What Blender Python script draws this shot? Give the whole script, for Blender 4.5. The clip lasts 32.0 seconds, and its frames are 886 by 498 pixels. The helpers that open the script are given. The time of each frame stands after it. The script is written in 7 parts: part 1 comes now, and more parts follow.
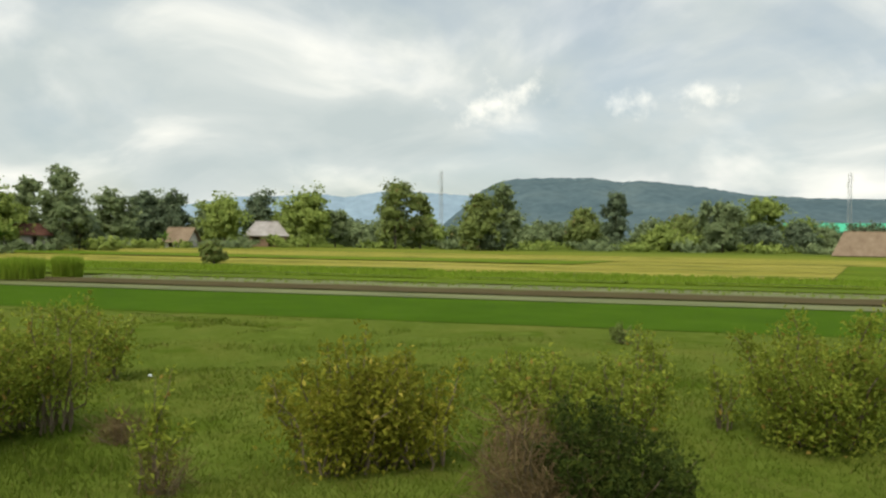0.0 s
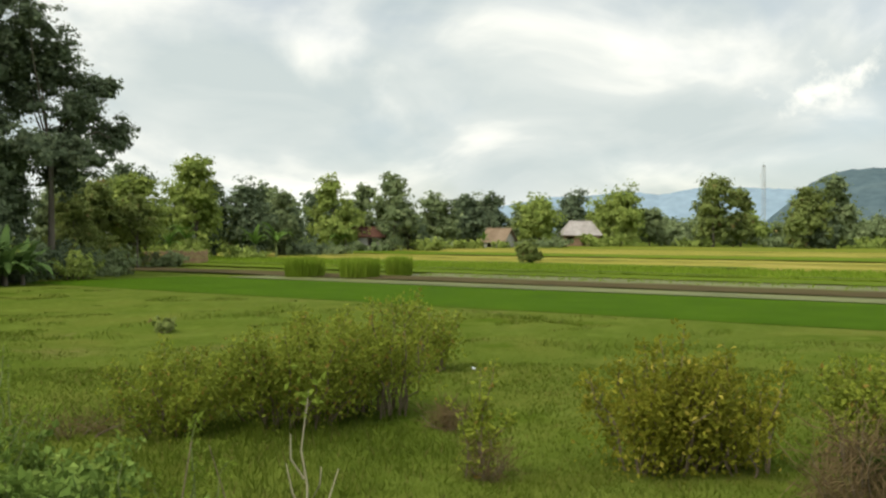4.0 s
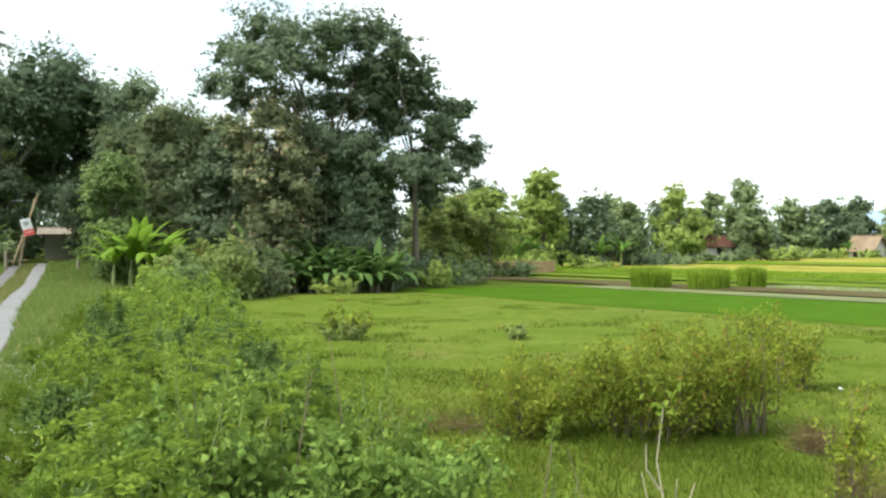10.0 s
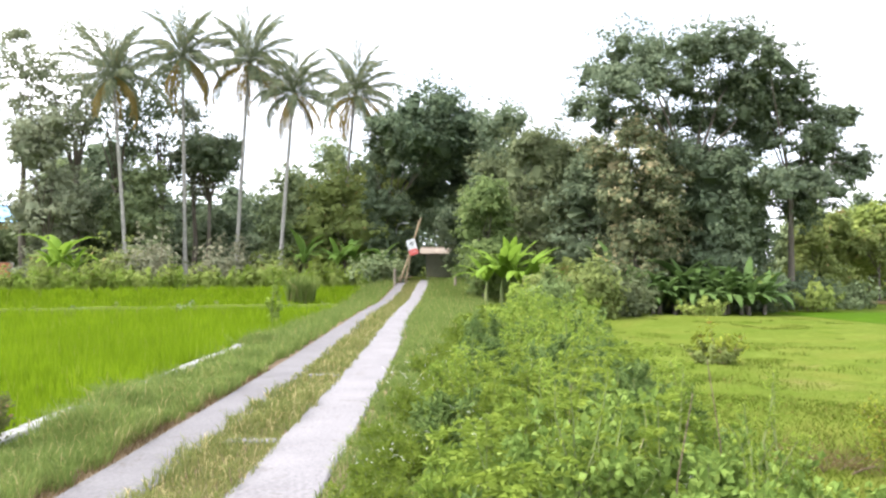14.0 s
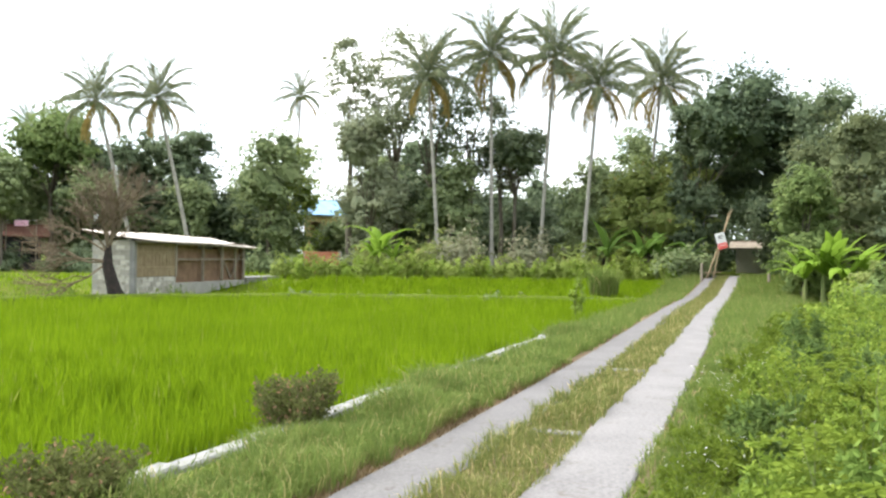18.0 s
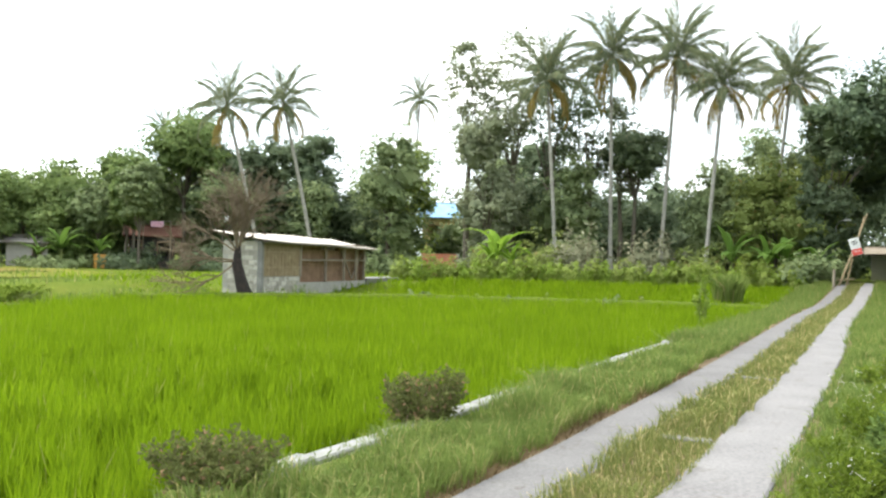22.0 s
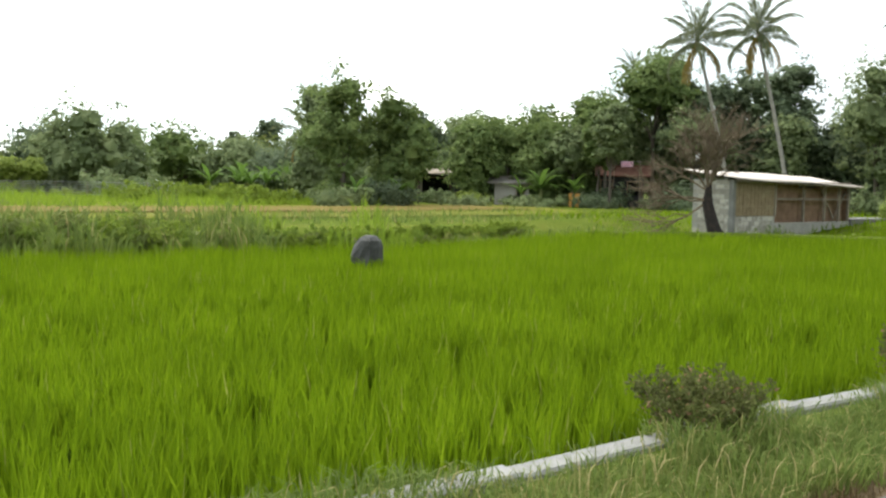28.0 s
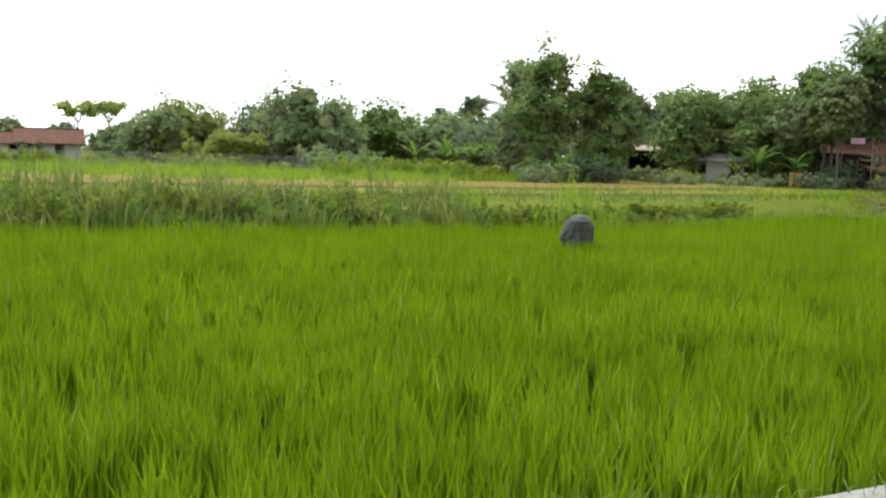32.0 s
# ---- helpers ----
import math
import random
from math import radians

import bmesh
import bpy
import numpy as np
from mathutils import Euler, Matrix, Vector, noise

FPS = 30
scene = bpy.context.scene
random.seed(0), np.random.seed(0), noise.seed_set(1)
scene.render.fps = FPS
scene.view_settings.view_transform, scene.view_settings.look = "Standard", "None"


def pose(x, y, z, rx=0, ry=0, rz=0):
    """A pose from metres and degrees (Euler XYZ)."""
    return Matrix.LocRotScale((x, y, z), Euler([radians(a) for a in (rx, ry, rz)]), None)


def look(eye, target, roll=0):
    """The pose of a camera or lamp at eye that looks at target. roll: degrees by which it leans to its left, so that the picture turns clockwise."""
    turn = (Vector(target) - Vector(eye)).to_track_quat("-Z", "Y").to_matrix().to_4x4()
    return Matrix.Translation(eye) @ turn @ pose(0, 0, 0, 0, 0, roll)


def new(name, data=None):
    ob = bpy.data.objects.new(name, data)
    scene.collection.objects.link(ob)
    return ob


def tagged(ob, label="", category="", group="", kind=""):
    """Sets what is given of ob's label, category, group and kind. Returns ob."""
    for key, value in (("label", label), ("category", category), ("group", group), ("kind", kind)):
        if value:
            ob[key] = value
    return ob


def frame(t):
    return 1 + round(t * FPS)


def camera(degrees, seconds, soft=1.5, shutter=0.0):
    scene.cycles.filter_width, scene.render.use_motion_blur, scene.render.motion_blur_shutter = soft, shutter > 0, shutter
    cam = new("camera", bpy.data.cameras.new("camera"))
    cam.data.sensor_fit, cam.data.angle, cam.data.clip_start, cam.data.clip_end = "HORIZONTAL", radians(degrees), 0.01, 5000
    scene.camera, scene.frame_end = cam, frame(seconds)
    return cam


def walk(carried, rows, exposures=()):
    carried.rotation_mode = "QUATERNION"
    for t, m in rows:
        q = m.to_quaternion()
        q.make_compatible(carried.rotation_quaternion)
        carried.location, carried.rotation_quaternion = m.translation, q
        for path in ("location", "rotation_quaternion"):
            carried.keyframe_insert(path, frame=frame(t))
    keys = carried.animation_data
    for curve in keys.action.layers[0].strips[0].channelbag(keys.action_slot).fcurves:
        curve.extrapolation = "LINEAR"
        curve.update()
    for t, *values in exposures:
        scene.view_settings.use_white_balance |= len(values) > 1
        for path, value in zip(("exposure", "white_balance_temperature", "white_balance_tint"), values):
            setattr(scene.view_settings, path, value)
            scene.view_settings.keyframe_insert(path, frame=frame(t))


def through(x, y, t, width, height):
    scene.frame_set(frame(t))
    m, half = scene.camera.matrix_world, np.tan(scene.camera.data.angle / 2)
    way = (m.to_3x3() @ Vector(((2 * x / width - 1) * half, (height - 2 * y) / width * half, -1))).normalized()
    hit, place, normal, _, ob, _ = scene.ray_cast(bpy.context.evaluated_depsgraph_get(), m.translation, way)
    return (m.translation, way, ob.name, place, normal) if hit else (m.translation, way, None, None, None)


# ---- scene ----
cam = camera(52.77, 32.0, 2.4)
# seconds, eye x y z, yaw, pitch, roll
PATH = [
    (0.0, 0.323, 0.081, 1.643, -64.27, -0.72, -0.83),
    (0.5, 0.310, 0.074, 1.642, -62.97, -0.83, -0.92),
    (1.0, 0.289, 0.067, 1.639, -61.43, -0.60, -1.22),
    (1.5, 0.275, 0.067, 1.636, -57.17, -0.47, -0.64),
    (2.0, 0.272, 0.073, 1.635, -54.29, -1.05, -0.48),
    (2.5, 0.270, 0.077, 1.635, -52.37, -0.88, -0.45),
    (4.5, 0.197, 0.012, 1.644, -41.67, -1.09, 0.08),
    (5.0, 0.191, 0.006, 1.643, -39.01, -1.08, 0.27),
    (5.5, 0.182, -0.000, 1.644, -35.63, -0.87, 0.40),
    (6.0, 0.171, -0.007, 1.646, -33.57, -0.84, 0.48),
    (6.5, 0.160, -0.015, 1.649, -31.90, -0.39, 0.42),
    (7.0, 0.151, -0.021, 1.650, -31.44, -0.33, 0.15),
    (7.5, 0.147, -0.024, 1.650, -31.35, -0.19, 0.12),
    (8.0, 0.142, -0.029, 1.650, -31.23, -0.45, 0.41),
    (8.5, 0.127, -0.037, 1.652, -30.89, -0.43, 0.08),
    (9.0, 0.110, -0.043, 1.652, -27.16, -0.10, 0.59),
    (9.5, 0.102, -0.037, 1.650, -23.17, -0.86, 0.89),
    (10.0, 0.091, -0.024, 1.649, -22.57, -0.26, 0.29),
    (10.5, 0.065, -0.017, 1.648, -17.71, 0.26, 0.16),
    (11.0, 0.035, -0.010, 1.645, -14.77, -0.41, -0.12),
    (11.5, 0.012, -0.004, 1.642, -11.85, -0.54, -0.12),
    (12.0, -0.001, 0.001, 1.638, -9.37, -0.26, -0.55),
    (12.5, -0.001, 0.004, 1.634, -5.64, 0.34, 0.79),
    (13.0, 0.011, 0.017, 1.635, -4.89, -0.11, 0.59),
    (13.5, 0.028, 0.039, 1.639, -1.89, 0.92, 0.14),
    (15.5, 0.005, 0.208, 1.641, 4.06, 1.18, 0.41),
    (16.0, -0.002, 0.212, 1.639, 7.07, 1.26, 0.16),
    (16.5, -0.011, 0.213, 1.635, 10.63, 1.42, -0.03),
    (17.0, -0.021, 0.211, 1.633, 14.49, 1.12, -0.20),
    (17.5, -0.031, 0.209, 1.632, 17.73, 0.89, -0.47),
    (18.0, -0.042, 0.207, 1.631, 19.55, 0.46, -0.85),
    (18.5, -0.052, 0.201, 1.631, 20.37, 0.61, -0.80),
    (19.0, -0.056, 0.181, 1.632, 21.31, 0.66, -0.84),
    (19.5, -0.055, 0.150, 1.635, 23.17, 0.68, -1.01),
    (20.0, -0.055, 0.123, 1.634, 24.83, 0.73, -1.62),
    (20.5, -0.061, 0.111, 1.630, 28.91, -0.19, -1.30),
    (21.0, -0.076, 0.111, 1.625, 27.08, 1.56, -0.36),
    (21.5, -0.098, 0.107, 1.621, 26.52, 1.17, -0.99),
    (22.0, -0.120, 0.095, 1.618, 26.94, 0.50, -1.43),
    (22.5, -0.145, 0.081, 1.615, 28.88, -0.01, -1.81),
    (23.0, -0.173, 0.076, 1.612, 31.26, -0.96, -1.85),
    (23.5, -0.208, 0.084, 1.608, 32.09, -1.63, -2.02),
    (24.0, -0.245, 0.089, 1.603, 33.42, -1.75, -1.87),
    (24.5, -0.277, 0.078, 1.594, 35.44, -2.09, -1.95),
    (25.0, -0.302, 0.058, 1.587, 37.13, -2.31, -2.18),
    (25.5, -0.318, 0.035, 1.584, 39.48, -2.63, -1.73),
    (26.0, -0.322, 0.016, 1.585, 44.64, -3.17, -1.49),
    (26.5, -0.321, 0.007, 1.587, 49.00, -3.07, -1.30),
    (28.5, -0.194, 0.014, 1.609, 58.70, -4.05, -0.96),
    (29.0, -0.208, 0.019, 1.607, 61.38, -4.04, -1.19),
    (29.5, -0.264, 0.013, 1.602, 62.02, -5.02, -2.42),
    (30.0, -0.363, -0.010, 1.599, 59.85, -3.88, -2.05),
    (30.5, -0.446, -0.036, 1.598, 61.08, -5.17, -1.52),
    (31.0, -0.535, -0.015, 1.606, 64.69, -5.83, -0.26),
    (31.5, -0.675, 0.055, 1.613, 69.13, -4.11, 0.50),
    (32.0, -0.880, 0.167, 1.619, 69.04, -5.85, -1.49),
]
EXPOSURES = [(0.0, -0.18, 6700, 8), (2.5, -0.18, 6700, 8), (4.5, 0.06, 6800, 9), (6.0, 0.32, 6850, 10), (7.2, 0.36, 6400, 8), (8.0, 0.30, 6100, 2), (9.3, 0.42, 6100, 2), (10.0, 0.92, 6300, 6), (11.0, 1.45, 6350, 12), (12.0, 1.55, 6250, 19),
             (13.5, 1.54, 6200, 21), (16.0, 1.52, 6200, 19), (17.0, 1.25, 6300, 16), (18.0, 1.32, 6400, 14), (19.0, 1.25, 6400, 12), (22.0, 1.26, 6400, 11), (23.0, 1.32, 6400, 11), (24.0, 1.08, 6400, 11), (25.0, 0.85, 6450, 11), (26.0, 0.86, 6450, 11), (29.0, 0.6, 6500, 11), (31.0, 0.78, 6500, 11), (32.0, 0.66, 6500, 11)]
walk(cam, [(t, pose(x, y, z, 90 + p, r, w)) for t, x, y, z, w, p, r in PATH], EXPOSURES)

# ---- sky and sun ----
SUN_AZ, SUN_EL = 92.0, 54.0
sun_dir = Vector((-math.sin(radians(SUN_AZ)) * math.cos(radians(SUN_EL)), math.cos(radians(SUN_AZ)) * math.cos(radians(SUN_EL)), math.sin(radians(SUN_EL))))
world = bpy.data.worlds.new("sky")
scene.world = world
world.use_nodes = True
wn, wl = world.node_tree.nodes, world.node_tree.links
wn.clear()


def wnode(kind, **sets):
    n = wn.new(kind)
    for k, v in sets.items():
        n.inputs[k.replace("_", " ")].default_value = v
    return n


def wmath(op, a, b=None):
    n = wn.new("ShaderNodeMath")
    n.operation = op
    for i, s in enumerate((a, b)):
        if s is None:
            continue
        if isinstance(s, (int, float)):
            n.inputs[i].default_value = s
        else:
            wl.new(s, n.inputs[i])
    return n.outputs[0]


sky = wn.new("ShaderNodeTexSky")
sky.sky_type, sky.sun_disc = "NISHITA", False
sky.sun_elevation, sky.sun_rotation = radians(SUN_EL), radians(-SUN_AZ)
coord = wn.new("ShaderNodeTexCoord")
split = wn.new("ShaderNodeSeparateXYZ")
wl.new(coord.outputs["Generated"], split.inputs[0])
flat = wmath("ADD", wmath("MAXIMUM", split.outputs[2], 0.0), 0.34)
comb = wn.new("ShaderNodeCombineXYZ")
wl.new(wmath("DIVIDE", split.outputs[0], flat), comb.inputs[0])
wl.new(wmath("DIVIDE", split.outputs[1], flat), comb.inputs[1])
cloud_noise = wn.new("ShaderNodeTexNoise")
cloud_noise.inputs["Scale"].default_value = 1.3
cloud_noise.inputs["Detail"].default_value = 8.0
cloud_noise.inputs["Roughness"].default_value = 0.52
cloud_noise.inputs["Distortion"].default_value = 0.35
wl.new(comb.outputs[0], cloud_noise.inputs["Vector"])
cover = wn.new("ShaderNodeMapRange")
cover.interpolation_type = "SMOOTHSTEP"
wl.new(cloud_noise.outputs["Fac"], cover.inputs["Value"])
cover.inputs["From Min"].default_value, cover.inputs["From Max"].default_value = 0.34, 0.56
cover.inputs["To Min"].default_value, cover.inputs["To Max"].default_value = 0.55, 1.0
# cloud body: grey undersides to white tops, lighter towards the sun
shade_noise = wn.new("ShaderNodeTexNoise")
shade_noise.inputs["Scale"].default_value = 2.2
shade_noise.inputs["Detail"].default_value = 7.0
shade_noise.inputs["Distortion"].default_value = 0.5
wl.new(comb.outputs[0], shade_noise.inputs["Vector"])
tone = wn.new("ShaderNodeValToRGB")
tone.color_ramp.elements[0].position, tone.color_ramp.elements[0].color = 0.36, (0.575, 0.655, 0.67, 1)
tone.color_ramp.elements[1].position, tone.color_ramp.elements[1].color = 0.70, (1.08, 1.08, 1.02, 1)
mid = tone.color_ramp.elements.new(0.52)
mid.color = (0.70, 0.76, 0.76, 1)
wl.new(shade_noise.outputs["Fac"], tone.inputs[0])
dot = wn.new("ShaderNodeVectorMath")
dot.operation = "DOT_PRODUCT"
dot.inputs[1].default_value = sun_dir
wl.new(coord.outputs["Generated"], dot.inputs[0])
glow = wn.new("ShaderNodeMapRange")
glow.interpolation_type = "SMOOTHSTEP"
wl.new(dot.outputs["Value"], glow.inputs["Value"])
glow.inputs["From Min"].default_value, glow.inputs["From Max"].default_value = 0.15, 0.97
glow.inputs["To Min"].default_value, glow.inputs["To Max"].default_value = 1.12, 2.6
bg_sky, bg_cloud, wmix, wout = wnode("ShaderNodeBackground", Strength=0.12), wn.new("ShaderNodeBackground"), wn.new("ShaderNodeMixShader"), wn.new("ShaderNodeOutputWorld")
wl.new(sky.outputs[0], bg_sky.inputs[0])
puff_noise = wn.new("ShaderNodeTexNoise")
puff_noise.inputs["Scale"].default_value = 4.2
puff_noise.inputs["Detail"].default_value = 9.0
puff_noise.inputs["Roughness"].default_value = 0.5
wl.new(coord.outputs["Generated"], puff_noise.inputs["Vector"])
puff = wn.new("ShaderNodeMapRange")
puff.interpolation_type = "SMOOTHSTEP"
wl.new(puff_noise.outputs["Fac"], puff.inputs["Value"])
puff.inputs["From Min"].default_value, puff.inputs["From Max"].default_value = 0.56, 0.78
puff_mix = wn.new("ShaderNodeMix")
puff_mix.data_type = "RGBA"
wl.new(puff.outputs[0], puff_mix.inputs[0])
wl.new(tone.outputs[0], puff_mix.inputs[6])
puff_mix.inputs[7].default_value = (1.16, 1.15, 1.08, 1)
# one bright cumulus head low in the east, with smaller ones beside it
heap = None
for hx, hy, hz, hr, flat_k in ((0.9145, 0.3750, 0.150, 0.034, 1.6), (0.923, 0.352, 0.160, 0.026, 1.3), (0.903, 0.402, 0.143, 0.02, 2.2), (0.965, 0.222, 0.154, 0.022, 2.6), (0.975, 0.165, 0.160, 0.016, 2.4)):
    off = wn.new("ShaderNodeVectorMath")
    off.operation = "SUBTRACT"
    wl.new(coord.outputs["Generated"], off.inputs[0])
    off.inputs[1].default_value = (hx, hy, hz)
    sq = wn.new("ShaderNodeVectorMath")
    sq.operation = "MULTIPLY"
    wl.new(off.outputs[0], sq.inputs[0])
    sq.inputs[1].default_value = (1.0 / hr / flat_k, 1.0 / hr / flat_k, 1.0 / hr)
    size = wn.new("ShaderNodeVectorMath")
    size.operation = "LENGTH"
    wl.new(sq.outputs[0], size.inputs[0])
    near_it = wmath("SUBTRACT", 1.0, size.outputs["Value"])
    heap = near_it if heap is None else wmath("MAXIMUM", heap, near_it)
curl = wn.new("ShaderNodeTexNoise")
curl.inputs["Scale"].default_value, curl.inputs["Detail"].default_value, curl.inputs["Roughness"].default_value = 26.0, 6.0, 0.6
wl.new(coord.outputs["Generated"], curl.inputs["Vector"])
heap_in = wn.new("ShaderNodeMapRange")
heap_in.interpolation_type = "SMOOTHSTEP"
wl.new(wmath("ADD", heap, wmath("MULTIPLY", wmath("SUBTRACT", curl.outputs["Fac"], 0.52), 4.2)), heap_in.inputs["Value"])
heap_in.inputs["From Min"].default_value, heap_in.inputs["From Max"].default_value = 0.1, 1.5
heap_mix = wn.new("ShaderNodeMix")
heap_mix.data_type = "RGBA"
wl.new(heap_in.outputs[0], heap_mix.inputs[0])
wl.new(puff_mix.outputs[2], heap_mix.inputs[6])
heap_mix.inputs[7].default_value = (1.22, 1.2, 1.1, 1)
wl.new(heap_mix.outputs[2], bg_cloud.inputs[0])
wl.new(glow.outputs[0], bg_cloud.inputs[1])
wl.new(cover.outputs[0], wmix.inputs[0])
wl.new(bg_sky.outputs[0], wmix.inputs[1])
wl.new(bg_cloud.outputs[0], wmix.inputs[2])
wl.new(wmix.outputs[0], wout.inputs[0])

sun = new("sun", bpy.data.lights.new("sun", "SUN"))
sun.data.energy, sun.data.angle, sun.data.color = 2.5, radians(12), (1.0, 0.93, 0.80)
sun.matrix_world = look(sun_dir * 50, (0, 0, 0))

# ---- materials ----
MATS = {}


class Nodes:
    """A small wrapper to write node materials in short lines."""

    def __init__(self, name):
        self.m = bpy.data.materials.new(name)
        self.m.use_nodes = True
        self.t = self.m.node_tree
        self.b = self.t.nodes["Principled BSDF"]
        self.out = self.t.nodes["Material Output"]
        self.co = None

    def link(self, a, b):
        self.t.links.new(a, b)

    def coords(self):
        if self.co is None:
            g = self.t.nodes.new("ShaderNodeNewGeometry")
            self.geo = g
            self.co = g.outputs["Position"]
        return self.co

    def noise(self, scale, detail=4, rough=0.55, distort=0.0, stretch=None):
        n = self.t.nodes.new("ShaderNodeTexNoise")
        n.inputs["Scale"].default_value, n.inputs["Detail"].default_value = scale, detail
        n.inputs["Roughness"].default_value, n.inputs["Distortion"].default_value = rough, distort
        v = self.coords()
        if stretch:
            mp = self.t.nodes.new("ShaderNodeMapping")
            mp.inputs["Scale"].default_value = stretch
            self.link(v, mp.inputs["Vector"])
            v = mp.outputs[0]
        self.link(v, n.inputs["Vector"])
        return n.outputs["Fac"]

    def island(self):
        self.coords()
        return self.geo.outputs["Random Per Island"]

    def rand(self):
        return self.t.nodes.new("ShaderNodeObjectInfo").outputs["Random"]

    def ramp(self, fac, *stops):
        r = self.t.nodes.new("ShaderNodeValToRGB")
        e = r.color_ramp.elements
        e[0].position, e[0].color = stops[0][0], (*stops[0][1], 1)
        e[1].position, e[1].color = stops[-1][0], (*stops[-1][1], 1)
        for p, c in stops[1:-1]:
            e.new(p).color = (*c, 1)
        self.link(fac, r.inputs[0])
        return r.outputs[0]

    def mix(self, fac, a, b, kind="MIX"):
        n = self.t.nodes.new("ShaderNodeMix")
        n.data_type, n.blend_type = "RGBA", kind
        for s, i in ((fac, 0), (a, 6), (b, 7)):
            if isinstance(s, (int, float)):
                n.inputs[i].default_value = s
            elif isinstance(s, tuple):
                n.inputs[i].default_value = (*s, 1)
            else:
                self.link(s, n.inputs[i])
        return n.outputs[2]

    def band(self, fac, lo, hi):
        n = self.t.nodes.new("ShaderNodeMapRange")
        n.interpolation_type = "SMOOTHSTEP"
        n.inputs["From Min"].default_value, n.inputs["From Max"].default_value = lo, hi
        self.link(fac, n.inputs["Value"])
        return n.outputs[0]

    def bump(self, fac, strength=0.4, dist=0.02):
        n = self.t.nodes.new("ShaderNodeBump")
        n.inputs["Strength"].default_value, n.inputs["Distance"].default_value = strength, dist
        self.link(fac, n.inputs["Height"])
        self.link(n.outputs[0], self.b.inputs["Normal"])

    def done(self, color, rough=0.8, metal=0.0, spec=0.3, through=0.0):
        for s, k in ((color, "Base Color"), (rough, "Roughness"), (metal, "Metallic"), (spec, "Specular IOR Level")):
            if isinstance(s, (int, float)):
                self.b.inputs[k].default_value = s
            elif isinstance(s, tuple):
                self.b.inputs[k].default_value = (*s, 1)
            else:
                self.link(s, self.b.inputs[k])
        if through:
            tr, mx = self.t.nodes.new("ShaderNodeBsdfTranslucent"), self.t.nodes.new("ShaderNodeMixShader")
            if isinstance(color, tuple):
                tr.inputs[0].default_value = (*color, 1)
            else:
                self.link(color, tr.inputs[0])
            mx.inputs[0].default_value = through
            self.link(self.b.outputs[0], mx.inputs[1])
            self.link(tr.outputs[0], mx.inputs[2])
            self.link(mx.outputs[0], self.out.inputs[0])
        return self.m


def leaf_mat(name, dark, mid, light, through=0.42, rough=0.5, patch=0.5, odd=None, odd_share=0.08):
    """Leaves: each leaf its own tone, patches of lighter and darker growth, and a few yellow or brown ones."""
    n = Nodes(name)
    dark, mid, light = [(1.05 * a, b, c) for a, b, c in (dark, mid, light)]
    soft = [tuple(a * 0.55 + b * 0.45 for a, b in zip(c, mid)) for c in (dark, light)]
    col = n.ramp(n.island(), (0.0, soft[0]), (0.5, mid), (1.0, soft[1]))
    col = n.mix(n.band(n.noise(patch, 3), 0.35, 0.68), n.mix(0.45, col, dark), col)
    if odd:
        v = n.t.nodes.new("ShaderNodeTexWhiteNoise")
        v.noise_dimensions = "1D"
        n.link(n.island(), v.inputs["W"])
        col = n.mix(n.band(v.outputs["Value"], 1.0 - odd_share, 1.001 - odd_share), col, odd)
    MATS[name] = n.done(col, rough + 0.2, 0.0, 0.06, through)
    return MATS[name]


leaf_mat("leaf_dark", (0.072, 0.104, 0.061), (0.135, 0.182, 0.102), (0.228, 0.283, 0.159), through=0.38)
leaf_mat("leaf_mango", (0.081, 0.131, 0.045), (0.16, 0.225, 0.075), (0.269, 0.344, 0.119), through=0.38)
leaf_mat("leaf_mid", (0.106, 0.151, 0.071), (0.197, 0.254, 0.118), (0.325, 0.387, 0.189), through=0.38)
leaf_mat("leaf_light", (0.137, 0.195, 0.047), (0.247, 0.319, 0.075), (0.384, 0.448, 0.13), through=0.38)
leaf_mat("leaf_olive", (0.117, 0.157, 0.048), (0.187, 0.237, 0.067), (0.277, 0.327, 0.105), odd=(0.26, 0.2, 0.08), odd_share=0.03, through=0.38)
leaf_mat("leaf_floral", (0.072, 0.094, 0.051), (0.152, 0.181, 0.09), (0.29, 0.297, 0.152), patch=1.1, odd=(0.34, 0.29, 0.16), odd_share=0.13, through=0.38)
leaf_mat("leaf_fine", (0.081, 0.107, 0.055), (0.15, 0.182, 0.086), (0.227, 0.26, 0.124), patch=0.6, through=0.38)
leaf_mat("leaf_bamboo", (0.059, 0.091, 0.059), (0.124, 0.174, 0.1), (0.223, 0.289, 0.149), through=0.38)
leaf_mat("leaf_broad", (0.084, 0.143, 0.029), (0.152, 0.236, 0.049), (0.256, 0.345, 0.084), through=0.3, patch=2.0)
leaf_mat("leaf_bush", (0.05, 0.09, 0.027), (0.112, 0.174, 0.047), (0.207, 0.286, 0.078), through=0.3, patch=1.6)
leaf_mat("leaf_pale", (0.125, 0.15, 0.088), (0.225, 0.237, 0.15), (0.4, 0.388, 0.275), patch=1.2)
leaf_mat("leaf_grove", (0.071, 0.101, 0.064), (0.135, 0.179, 0.103), (0.23, 0.281, 0.159), patch=0.7, through=0.38)
leaf_mat("leaf_silver", (0.142, 0.174, 0.104), (0.236, 0.274, 0.17), (0.396, 0.425, 0.283), patch=1.0, through=0.38)
leaf_mat("leaf_shrub", (0.112, 0.158, 0.023), (0.218, 0.268, 0.036), (0.358, 0.391, 0.057), patch=2.0, odd=(0.28, 0.2, 0.045), odd_share=0.05)
